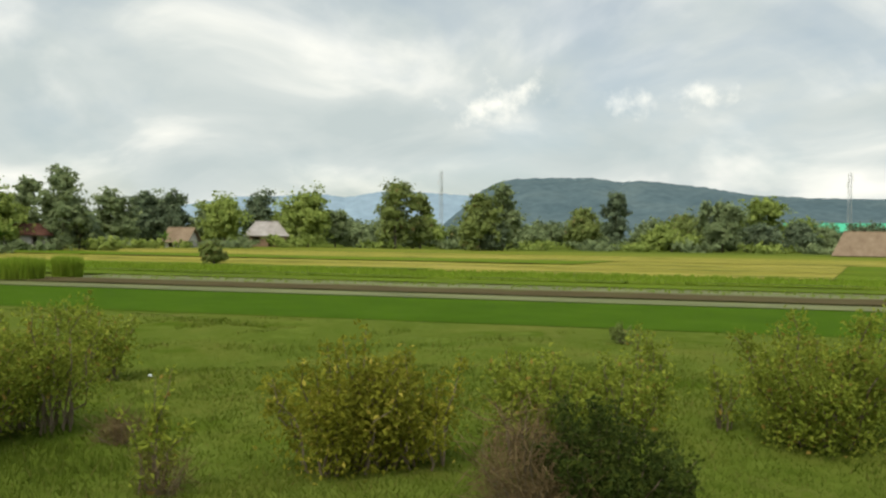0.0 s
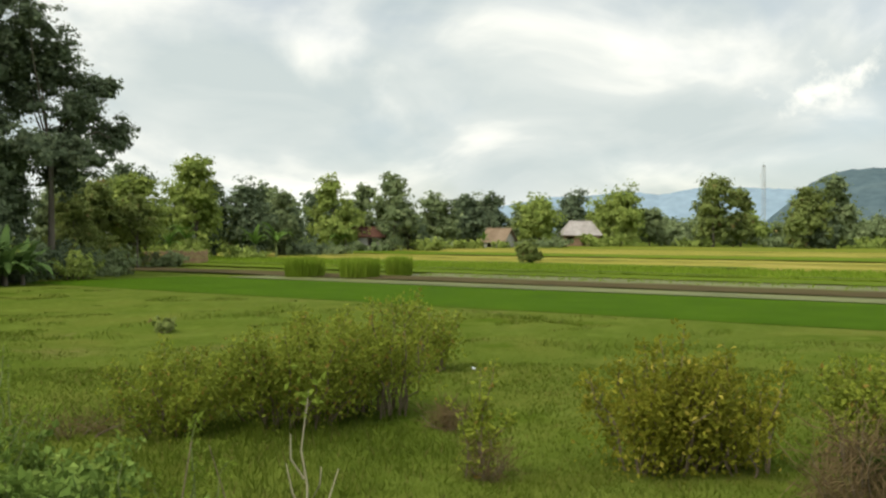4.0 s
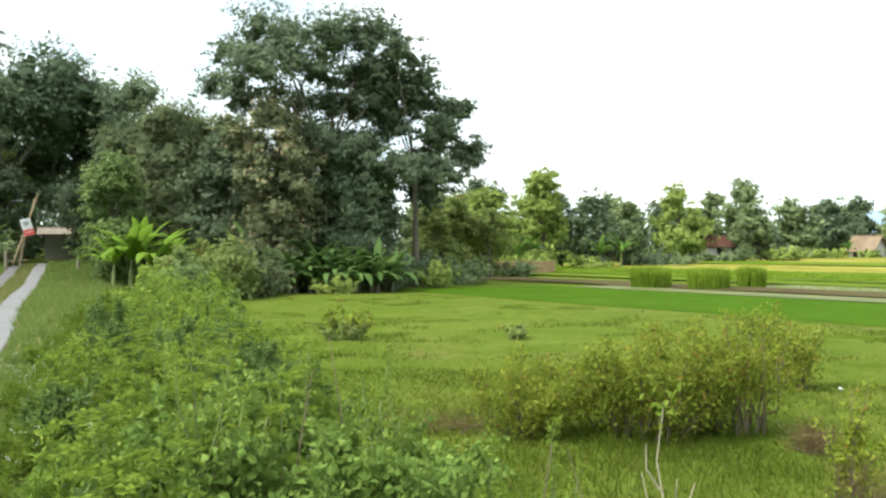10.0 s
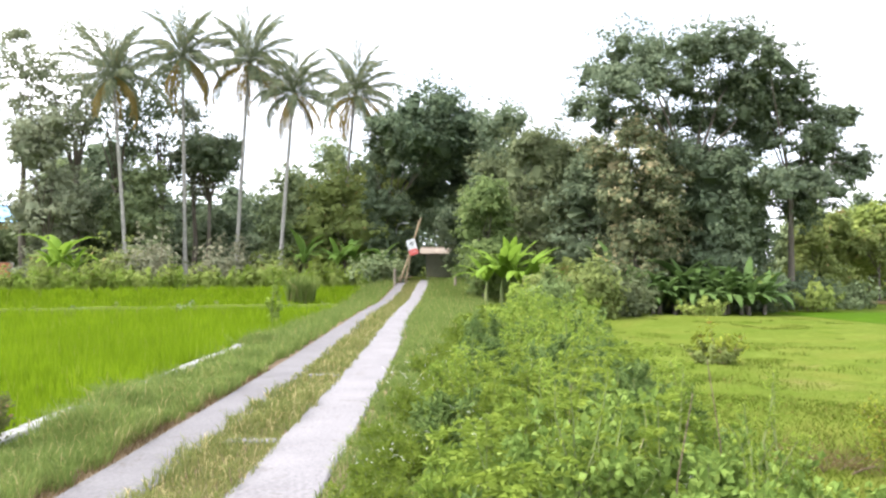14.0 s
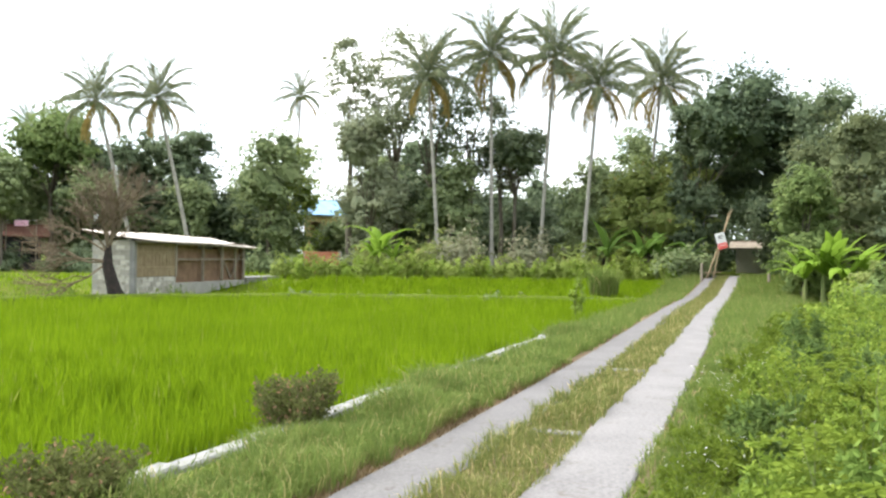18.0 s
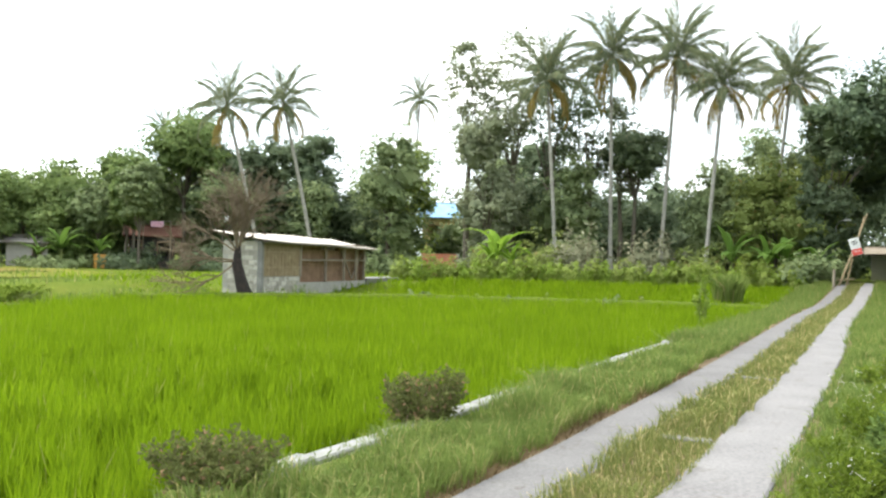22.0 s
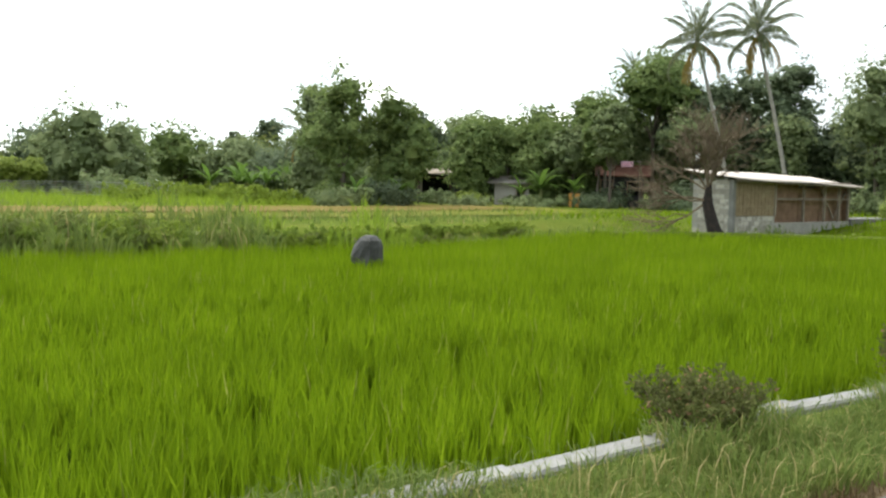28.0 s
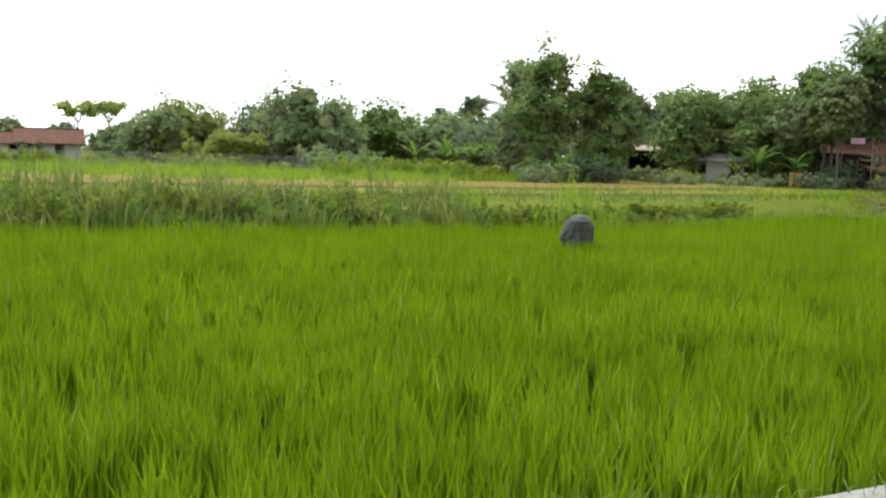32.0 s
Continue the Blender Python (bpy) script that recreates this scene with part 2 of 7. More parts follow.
leaf_mat("leaf_yellow", (0.1, 0.12, 0.014), (0.21, 0.222, 0.024), (0.34, 0.33, 0.04), patch=2.5, odd=(0.4, 0.34, 0.06), odd_share=0.06)
leaf_mat("leaf_weed", (0.106, 0.174, 0.028), (0.188, 0.277, 0.043), (0.302, 0.393, 0.071), patch=1.5, odd=(0.28, 0.33, 0.06), odd_share=0.06)
leaf_mat("leaf_vine", (0.027, 0.046, 0.010), (0.055, 0.08, 0.015), (0.11, 0.13, 0.022), patch=2.5)
leaf_mat("leaf_lime", (0.11, 0.17, 0.023), (0.175, 0.248, 0.035), (0.258, 0.322, 0.055), patch=1.5)
leaf_mat("leaf_palm", (0.1, 0.132, 0.078), (0.193, 0.229, 0.132), (0.364, 0.393, 0.235), rough=0.4, patch=0.8, odd=(0.3, 0.27, 0.13), odd_share=0.05, through=0.38)
leaf_mat("leaf_palm_dry", (0.184, 0.138, 0.046), (0.299, 0.241, 0.081), (0.414, 0.345, 0.127), rough=0.6, patch=0.8)
leaf_mat("leaf_banana", (0.056, 0.112, 0.02), (0.096, 0.176, 0.032), (0.16, 0.256, 0.056), through=0.4, rough=0.4)
leaf_mat("leaf_banana_young", (0.115, 0.216, 0.021), (0.173, 0.288, 0.036), (0.245, 0.36, 0.057), through=0.45, rough=0.4)
leaf_mat("leaf_banana_dark", (0.041, 0.081, 0.024), (0.082, 0.146, 0.04), (0.164, 0.234, 0.066), through=0.25, rough=0.35)
leaf_mat("dry_twigs", (0.08, 0.058, 0.028), (0.135, 0.101, 0.048), (0.207, 0.158, 0.08), through=0.1, rough=0.9)
leaf_mat("rice", (0.079, 0.143, 0.004), (0.161, 0.263, 0.007), (0.264, 0.382, 0.019), through=0.48, rough=0.6, patch=0.5, odd=(0.26, 0.28, 0.06), odd_share=0.015)
leaf_mat("reed", (0.13, 0.22, 0.02), (0.21, 0.31, 0.032), (0.31, 0.39, 0.06), through=0.5)
leaf_mat("grass_green", (0.078, 0.129, 0.029), (0.151, 0.213, 0.052), (0.269, 0.314, 0.101), through=0.48, patch=1.4, odd=(0.34, 0.3, 0.13), odd_share=0.06)
leaf_mat("grass_field", (0.056, 0.088, 0.01), (0.082, 0.12, 0.013), (0.125, 0.155, 0.02), through=0.5, patch=0.35, odd=(0.17, 0.15, 0.045), odd_share=0.06)
leaf_mat("grass_dry", (0.095, 0.128, 0.034), (0.165, 0.19, 0.055), (0.265, 0.272, 0.1), through=0.4, patch=1.2, odd=(0.42, 0.35, 0.17), odd_share=0.11)
leaf_mat("leaf_greyish", (0.079, 0.129, 0.016), (0.133, 0.191, 0.025), (0.212, 0.268, 0.041), patch=1.8)
leaf_mat("leaf_kerb", (0.066, 0.086, 0.027), (0.119, 0.138, 0.045), (0.185, 0.196, 0.076), patch=3.0, odd=(0.27, 0.17, 0.1), odd_share=0.07)
leaf_mat("petal_white", (0.6, 0.6, 0.55), (0.7, 0.7, 0.66), (0.8, 0.8, 0.76), through=0.2)


def simple_mat(name, a, b, c=None, scale=3.0, fine=40.0, rough=0.85, metal=0.0, bump=0.3, dist=0.01, spec=0.3, stretch=None):
    """Two scales of noise between three tones, with fine relief."""
    n = Nodes(name)
    big = n.noise(scale, 5, 0.6, 0.2, stretch)
    col = n.ramp(big, (0.3, a), (0.55, b), (0.75, c or b))
    tiny = n.noise(fine, 4, 0.6, 0.0, stretch)
    col = n.mix(0.35, col, n.ramp(tiny, (0.3, tuple(v * 0.55 for v in a)), (0.7, tuple(min(1, v * 1.25) for v in b))))
    n.bump(tiny, bump, dist)
    MATS[name] = n.done(col, rough, metal, spec)
    return MATS[name]


simple_mat("bark", (0.07, 0.055, 0.04), (0.13, 0.11, 0.085), (0.2, 0.18, 0.15), 2.0, 18, stretch=(1, 1, 0.25))
simple_mat("bark_pale", (0.20, 0.19, 0.17), (0.30, 0.28, 0.25), (0.40, 0.38, 0.34), 1.5, 14, stretch=(1, 1, 2.5))
simple_mat("bark_burnt", (0.010, 0.008, 0.007), (0.025, 0.019, 0.016), (0.075, 0.05, 0.038), 4.5, 20)
simple_mat("twig_dry", (0.095, 0.07, 0.045), (0.16, 0.122, 0.078), (0.225, 0.18, 0.12), 3, 30)
simple_mat("twig_pale", (0.24, 0.21, 0.14), (0.34, 0.30, 0.2), (0.42, 0.38, 0.27), 5, 40)
simple_mat("stem_green", (0.10, 0.14, 0.04), (0.17, 0.2, 0.07), (0.24, 0.22, 0.1), 3, 30)
simple_mat("bamboo", (0.20, 0.15, 0.09), (0.30, 0.23, 0.14), (0.38, 0.31, 0.2), 3, 25)
simple_mat("wood_grey", (0.16, 0.13, 0.10), (0.26, 0.22, 0.17), (0.36, 0.31, 0.25), 3, 30, stretch=(1, 1, 0.3))
simple_mat("wood_brown", (0.148, 0.092, 0.055), (0.251, 0.158, 0.103), (0.342, 0.238, 0.152), 3, 30)
for nm, k in (("concrete", 0.86), ("concrete_worn", 0.66)):
    n = Nodes(nm)
    base = n.ramp(n.noise(1.1, 6, 0.65, 0.3), (0.3, (0.125 * k, 0.119 * k, 0.121 * k)), (0.5, (0.19 * k, 0.183 * k, 0.185 * k)), (0.72, (0.245 * k, 0.236 * k, 0.234 * k)))
    grit = n.ramp(n.noise(26.0, 6, 0.75), (0.32, (0.085 * k, 0.08 * k, 0.078 * k)), (0.5, (0.19 * k, 0.18 * k, 0.18 * k)), (0.7, (0.30 * k, 0.285 * k, 0.28 * k)))
    base = n.mix(0.55, base, grit)
    base = n.mix(n.band(n.noise(3.2, 6, 0.7, 0.8), 0.56, 0.72), base, (0.13 * k, 0.115 * k, 0.10 * k))
    n.bump(n.noise(38.0, 5, 0.7), 0.6, 0.006)
    MATS[nm] = n.done(base, 0.93, 0.0, 0.15)
simple_mat("concrete_white", (0.15, 0.148, 0.137), (0.232, 0.23, 0.218), (0.31, 0.308, 0.295), 2.2, 40, 0.9, bump=0.4)
simple_mat("block", (0.328, 0.307, 0.264), (0.451, 0.425, 0.366), (0.541, 0.512, 0.447), 2.5, 30, 0.92, bump=0.5)
simple_mat("mortar", (0.26, 0.25, 0.23), (0.34, 0.33, 0.3), (0.4, 0.39, 0.36), 3, 40, 0.95)
simple_mat("brick_red", (0.30, 0.10, 0.06), (0.42, 0.15, 0.09), (0.5, 0.21, 0.13), 1.6, 20, 0.9)
simple_mat("stone", (0.043, 0.043, 0.042), (0.092, 0.092, 0.089), (0.159, 0.159, 0.153), 3.5, 25, 0.9, bump=0.9, dist=0.03)
simple_mat("metal_roof", (0.434, 0.364, 0.317), (0.583, 0.509, 0.456), (0.646, 0.582, 0.532), 0.9, 12, 0.5, 0.0, 0.1)
simple_mat("metal_old", (0.20, 0.17, 0.16), (0.34, 0.31, 0.29), (0.45, 0.42, 0.40), 0.7, 9, 0.7, 0.0, 0.1)
simple_mat("metal_grey", (0.30, 0.31, 0.32), (0.38, 0.39, 0.40), (0.45, 0.46, 0.47), 2, 20, 0.55, 0.2, 0.1)
simple_mat("roof_green", (0.03, 0.30, 0.17), (0.05, 0.40, 0.23), (0.08, 0.46, 0.28), 0.3, 5, 0.6, bump=0.1)
simple_mat("roof_blue", (0.13, 0.25, 0.40), (0.2, 0.35, 0.52), (0.3, 0.44, 0.6), 1.0, 8, 0.6, bump=0.1)
simple_mat("roof_tile", (0.075, 0.03, 0.02), (0.11, 0.046, 0.03), (0.14, 0.07, 0.05), 1.2, 8, 0.9)
simple_mat("thatch", (0.139, 0.093, 0.058), (0.208, 0.15, 0.099), (0.266, 0.196, 0.139), 0.8, 7, 0.95, bump=0.6, dist=0.05)
simple_mat("plaster", (0.350, 0.329, 0.294), (0.434, 0.413, 0.371), (0.490, 0.469, 0.434), 1.0, 15, 0.9)
simple_mat("plaster_yellow", (0.385, 0.280, 0.112), (0.462, 0.350, 0.154), (0.490, 0.392, 0.210), 1.0, 15, 0.9)
# Near-black: interior shade coloured into house walls and floors; also banner print.
simple_mat("shade_print_black", (0.02, 0.02, 0.022), (0.035, 0.035, 0.036), (0.05, 0.05, 0.05), 2, 20, 0.9)
simple_mat("cloth_pink", (0.75, 0.36, 0.52), (0.8, 0.48, 0.62), (0.85, 0.62, 0.72), 2, 20, 0.8)
simple_mat("white_paint", (0.576, 0.576, 0.560), (0.640, 0.640, 0.624), (0.680, 0.680, 0.664), 2, 20, 0.6)
simple_mat("red_paint", (0.5, 0.06, 0.05), (0.6, 0.09, 0.07), (0.65, 0.12, 0.1), 2, 20, 0.6)
simple_mat("plastic_sheet", (0.55, 0.58, 0.6), (0.68, 0.7, 0.72), (0.78, 0.8, 0.82), 4, 30, 0.35)
simple_mat("orange_paint", (0.55, 0.25, 0.05), (0.65, 0.33, 0.08), (0.7, 0.4, 0.12), 2, 20, 0.7)

n = Nodes("block_each")
base = n.ramp(n.rand(), (0.0, (0.29, 0.275, 0.235)), (0.5, (0.44, 0.415, 0.355)), (1.0, (0.55, 0.525, 0.46)))
base = n.mix(n.band(n.noise(4.0, 5), 0.45, 0.7), base, (0.24, 0.22, 0.19))
n.bump(n.noise(40, 4), 0.4, 0.01)
MATS["block_each"] = n.done(base, 0.92, 0.0, 0.1)

# field soil and grass floor
n = Nodes("ground_grass")
g1 = n.ramp(n.noise(0.35, 6, 0.6, 0.4), (0.3, (0.053, 0.088, 0.006)), (0.5, (0.08, 0.108, 0.014)), (0.72, (0.128, 0.128, 0.026)))
g2 = n.ramp(n.noise(6.0, 5, 0.65), (0.3, (0.042, 0.07, 0.004)), (0.7, (0.122, 0.146, 0.028)))
g3 = n.mix(0.4, g1, g2)
g3 = n.mix(n.band(n.noise(0.45, 5, 0.6, 0.5), 0.56, 0.72), g3, (0.053, 0.085, 0.005))
g3 = n.mix(n.band(n.noise(1.4, 5, 0.65, 0.3), 0.5, 0.72), g3, (0.104, 0.136, 0.022))
g3 = n.mix(n.band(n.noise(0.2, 6, 0.7, 0.8), 0.58, 0.75), g3, (0.15, 0.13, 0.045))
n.bump(n.noise(14.0, 5, 0.7), 0.7, 0.05)
MATS["ground_grass"] = n.done(g3, 1.0, 0.0, 0.02)
simple_mat("soil", (0.09, 0.065, 0.04), (0.14, 0.105, 0.065), (0.2, 0.15, 0.1), 1.2, 18, 0.95, bump=0.6, dist=0.03, spec=0.02)
simple_mat("bund_soil", (0.055, 0.043, 0.02), (0.08, 0.064, 0.03), (0.075, 0.085, 0.024), 0.5, 8, 0.95, bump=0.6, dist=0.03, spec=0.02)
simple_mat("bund_green", (0.055, 0.082, 0.013), (0.078, 0.102, 0.018), (0.103, 0.109, 0.031), 0.6, 8, 0.95, bump=0.6, dist=0.03, spec=0.02)
simple_mat("paddy_floor", (0.03, 0.055, 0.008), (0.045, 0.08, 0.010), (0.06, 0.10, 0.014), 0.8, 10, 1.0, bump=0.5, dist=0.03, spec=0.02)
simple_mat("paddy_dark", (0.034, 0.074, 0.003), (0.048, 0.096, 0.004), (0.066, 0.118, 0.008), 0.6, 16, 0.9, bump=0.6, dist=0.06, spec=0.02)
simple_mat("field_green", (0.069, 0.115, 0.008), (0.1, 0.144, 0.011), (0.147, 0.173, 0.015), 0.12, 3, 0.95, bump=0.6, dist=0.06, stretch=(1, 0.3, 1), spec=0.02)
simple_mat("field_ripe", (0.15, 0.155, 0.024), (0.255, 0.226, 0.045), (0.4, 0.325, 0.105), 0.22, 1.6, 0.95, bump=0.6, dist=0.06, stretch=(1, 0.25, 1), spec=0.02)
simple_mat("field_west", (0.09, 0.108, 0.017), (0.135, 0.138, 0.027), (0.17, 0.132, 0.044), 0.16, 2.5, 0.95, bump=0.6, dist=0.06, stretch=(1, 0.3, 1), spec=0.02)
simple_mat("field_stubble", (0.112, 0.09, 0.026), (0.158, 0.124, 0.041), (0.135, 0.135, 0.038), 0.5, 6, 0.95, bump=0.6, dist=0.05, spec=0.02)
simple_mat("field_olive", (0.09, 0.12, 0.014), (0.14, 0.16, 0.02), (0.21, 0.205, 0.04), 0.07, 2.5, 0.95, bump=0.6, dist=0.06, stretch=(1, 0.3, 1), spec=0.02)
# Distance haze is put into these base colours: blue-green near, pale blue far.
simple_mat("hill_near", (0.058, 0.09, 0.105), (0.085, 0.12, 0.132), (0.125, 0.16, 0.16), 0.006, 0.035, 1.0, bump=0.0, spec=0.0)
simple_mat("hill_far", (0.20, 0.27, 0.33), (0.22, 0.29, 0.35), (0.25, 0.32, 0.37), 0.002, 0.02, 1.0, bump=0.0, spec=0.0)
n = Nodes("paddy_water")
w1 = n.ramp(n.noise(0.6, 4, 0.6, 0.3, (1, 0.4, 1)), (0.35, (0.09, 0.1, 0.034)), (0.6, (0.13, 0.14, 0.05)))
n.bump(n.noise(5.0, 3), 0.15, 0.01)
MATS["paddy_water"] = n.done(w1, 0.6, 0.0, 0.08)

# ---- building helpers ----
rng = np.random.default_rng(7)


class Mb:
    """Collects faces in numpy and links them as one mesh."""

    def __init__(self):
        self.v, self.f3, self.f4, self.n = [], [], [], 0

    def add(self, v, f):
        f = np.asarray(f, dtype=np.int64)
        (self.f3 if f.shape[1] == 3 else self.f4).append(f + self.n)
        self.v.append(np.asarray(v, dtype=float))
        self.n += len(v)
        return self

    def mesh(self, name, mat, smooth=False):
        v = np.concatenate(self.v) if self.v else np.zeros((0, 3))
        me = bpy.data.meshes.new(name)
        t = np.concatenate(self.f3) if self.f3 else np.zeros((0, 3), dtype=np.int64)
        q = np.concatenate(self.f4) if self.f4 else np.zeros((0, 4), dtype=np.int64)
        loops = np.concatenate([t.ravel(), q.ravel()]).astype(np.int32)
        starts = np.concatenate([np.arange(len(t)) * 3, len(t) * 3 + np.arange(len(q)) * 4]).astype(np.int32)
        me.vertices.add(len(v))
        me.vertices.foreach_set("co", v.ravel().astype(np.float32))
        me.loops.add(len(loops))
        me.loops.foreach_set("vertex_index", loops)
        me.polygons.add(len(starts))
        me.polygons.foreach_set("loop_start", starts)
        me.update(calc_edges=True)
        me.polygons.foreach_set("use_smooth", np.full(len(starts), smooth))
        me.materials.append(MATS[mat])
        return me


def part(name, mb, mat, parent, label="", smooth=False):
    ob = new(name, mb.mesh(name, mat, smooth) if isinstance(mb, Mb) else mb)
    ob.parent = parent
    if label:
        tagged(ob, label)
    return ob


def thing(name, label, category, x=0.0, y=0.0, z=0.0, group="", kind="", turn=0.0):
    ob = new(name)
    ob.empty_display_size = 0.2
    ob.matrix_world = pose(x, y, z, 0, 0, turn)
    return tagged(ob, label, category, group, kind)


def solid(name, mb, mat, label, category, group="", kind="", smooth=False, at=None):
    ob = new(name, mb.mesh(name, mat, smooth))
    if at is not None:
        ob.matrix_world = at
    return tagged(ob, label, category, group, kind)


def box(mb, x0, y0, z0, x1, y1, z1, bevel=0.0, m=None):
    """A box with chamfered upright and top edges."""
    b = min(bevel, 0.49 * abs(x1 - x0), 0.49 * abs(y1 - y0), 0.49 * abs(z1 - z0))
    if b <= 0:
        v = np.array([[x, y, z] for z in (z0, z1) for x, y in ((x0, y0), (x1, y0), (x1, y1), (x0, y1))])
        f = [[3, 2, 1, 0], [4, 5, 6, 7]] + [[i, (i + 1) % 4, 4 + (i + 1) % 4, 4 + i] for i in range(4)]
    else:
        ring = [(x0 + b, y0), (x1 - b, y0), (x1, y0 + b), (x1, y1 - b), (x1 - b, y1), (x0 + b, y1), (x0, y1 - b), (x0, y0 + b)]
        inn = [(x0 + b, y0 + b), (x1 - b, y0 + b), (x1 - b, y0 + b), (x1 - b, y1 - b), (x1 - b, y1 - b), (x0 + b, y1 - b), (x0 + b, y1 - b), (x0 + b, y0 + b)]
        v = np.array([[x, y, z0] for x, y in ring] + [[x, y, z1 - b] for x, y in ring] + [[x, y, z1] for x, y in inn])
        f = [[i, (i + 1) % 8, 8 + (i + 1) % 8, 8 + i] for i in range(8)] + [[8 + i, 8 + (i + 1) % 8, 16 + (i + 1) % 8, 16 + i] for i in range(8)]
        f += [[16, 17, 19, 21], [7, 6, 1, 0], [6, 5, 2, 1], [5, 4, 3, 2]]
    if m is not None:
        v = v @ np.array(m.to_3x3()).T + np.array(m.translation)
    mb.add(v, f)
    return mb


def tube(mb, pts, radii, sides=6):
    """A tapered round stem along a line of points."""
    p = np.asarray(pts, dtype=float)
    r = np.broadcast_to(np.asarray(radii, dtype=float), (len(p),))
    d = np.gradient(p, axis=0)
    d /= np.linalg.norm(d, axis=1)[:, None] + 1e-9
    ref = np.where(np.abs(d[:, 2:3]) > 0.9, np.array([[1.0, 0, 0]]), np.array([[0, 0, 1.0]]))
    u = np.cross(d, ref)
    u /= np.linalg.norm(u, axis=1)[:, None] + 1e-9
    w = np.cross(d, u)
    a = np.arange(sides) * 2 * np.pi / sides
    v = (p[:, None] + r[:, None, None] * (np.cos(a)[None, :, None] * u[:, None] + np.sin(a)[None, :, None] * w[:, None])).reshape(-1, 3)
    f = [[i * sides + j, i * sides + (j + 1) % sides, (i + 1) * sides + (j + 1) % sides, (i + 1) * sides + j] for i in range(len(p) - 1) for j in range(sides)]
    mb.add(v, f)
    k = (len(p) - 1) * sides
    mb.add(v[k:k + sides], [[0, j, j + 1] for j in range(1, sides - 1)])
    return mb


def unit(a):
    return a / (np.linalg.norm(a, axis=-1, keepdims=True) + 1e-9)


def leaves(mb, p, way, size, wide=0.5, fold=0.18):
    """A folded diamond leaf at each point, pointing along way."""
    k = len(p)
    if k == 0:
        return mb
    size = np.broadcast_to(np.asarray(size, dtype=float), (k,))[:, None]
    side = unit(np.cross(way, rng.normal(size=(k, 3))))
    up = np.cross(side, way)
    tip = p + way * size
    midp = p + way * size * 0.45 + up * size * fold
    v = np.stack([p, midp + side * size * wide * 0.5, tip, midp - side * size * wide * 0.5], 1).reshape(-1, 3)
    b = np.arange(k)[:, None] * 4
    mb.add(v, np.concatenate([b + [0, 1, 2], b + [0, 2, 3]]))
    return mb


def facing(mb, p, out, size, wide=0.8):
    """One small pointed leaf at each point, its face turned roughly outwards."""
    k = len(p)
    size = np.broadcast_to(np.asarray(size, dtype=float), (k,))[:, None]
    way = unit(np.cross(out, rng.normal(size=(k, 3))))
    side = np.cross(out, way)
    v = np.stack([p - way * size * 0.5 + side * size * wide * 0.5, p - way * size * 0.5 - side * size * wide * 0.5, p + way * size * 0.6], 1).reshape(-1, 3)
    mb.add(v, np.arange(k)[:, None] * 3 + [0, 1, 2])
    return mb


def blades(mb, p, height, width, lean=0.35, seg=2, turn=None):
    """Grass blades: narrow, bending, pointed."""
    k = len(p)
    h = np.broadcast_to(np.asarray(height, dtype=float), (k,))[:, None]
    w = np.broadcast_to(np.asarray(width, dtype=float), (k,))[:, None]
    a = rng.uniform(0, 2 * np.pi, k) if turn is None else turn
    out = np.stack([np.cos(a), np.sin(a), np.zeros(k)], 1) * (lean * rng.uniform(0.2, 1.3, k))[:, None]
    b = rng.uniform(0, 2 * np.pi, k)
    side = np.stack([np.cos(b), np.sin(b), np.zeros(k)], 1)
    up = np.array([[0, 0, 1.0]])
    i = np.arange(k)[:, None]
    if seg == 1:
        v = np.stack([p - side * w * 0.5, p + side * w * 0.5, p + (up + out) * h], 1).reshape(-1, 3)
        mb.add(v, i * 3 + [0, 1, 2])
    else:
        m = p + (up * 0.62 + out * 0.35) * h
        t = p + (up * (1.0 - 0.35 * np.linalg.norm(out, axis=1, keepdims=True)) + out) * h
        v = np.stack([p - side * w * 0.4, p + side * w * 0.4, m - side * w * 0.5, m + side * w * 0.5, t], 1).reshape(-1, 3)
        mb.add(v, np.concatenate([i * 5 + [0, 1, 3], i * 5 + [0, 3, 2], i * 5 + [2, 3, 4]]))
    return mb


def smooth(a, b, x):
    s = np.clip((np.asarray(x, dtype=float) - a) / (b - a), 0, 1)
    return s * s * (3 - 2 * s)


def vnoise(x, y, scale=1.0, seed=0):
    """Smooth random field, 0 to 1."""
    x, y = np.asarray(x, dtype=float) * scale + 37.7 * seed, np.asarray(y, dtype=float) * scale + 11.3 * seed
    ix, iy = np.floor(x), np.floor(y)
    fx, fy = smooth(0, 1, x - ix), smooth(0, 1, y - iy)

    def h(a, b):
        s = np.sin(a * 127.1 + b * 311.7 + seed * 17.0) * 43758.5453
        return s - np.floor(s)

    return (h(ix, iy) * (1 - fx) + h(ix + 1, iy) * fx) * (1 - fy) + (h(ix, iy + 1) * (1 - fx) + h(ix + 1, iy + 1) * fx) * fy


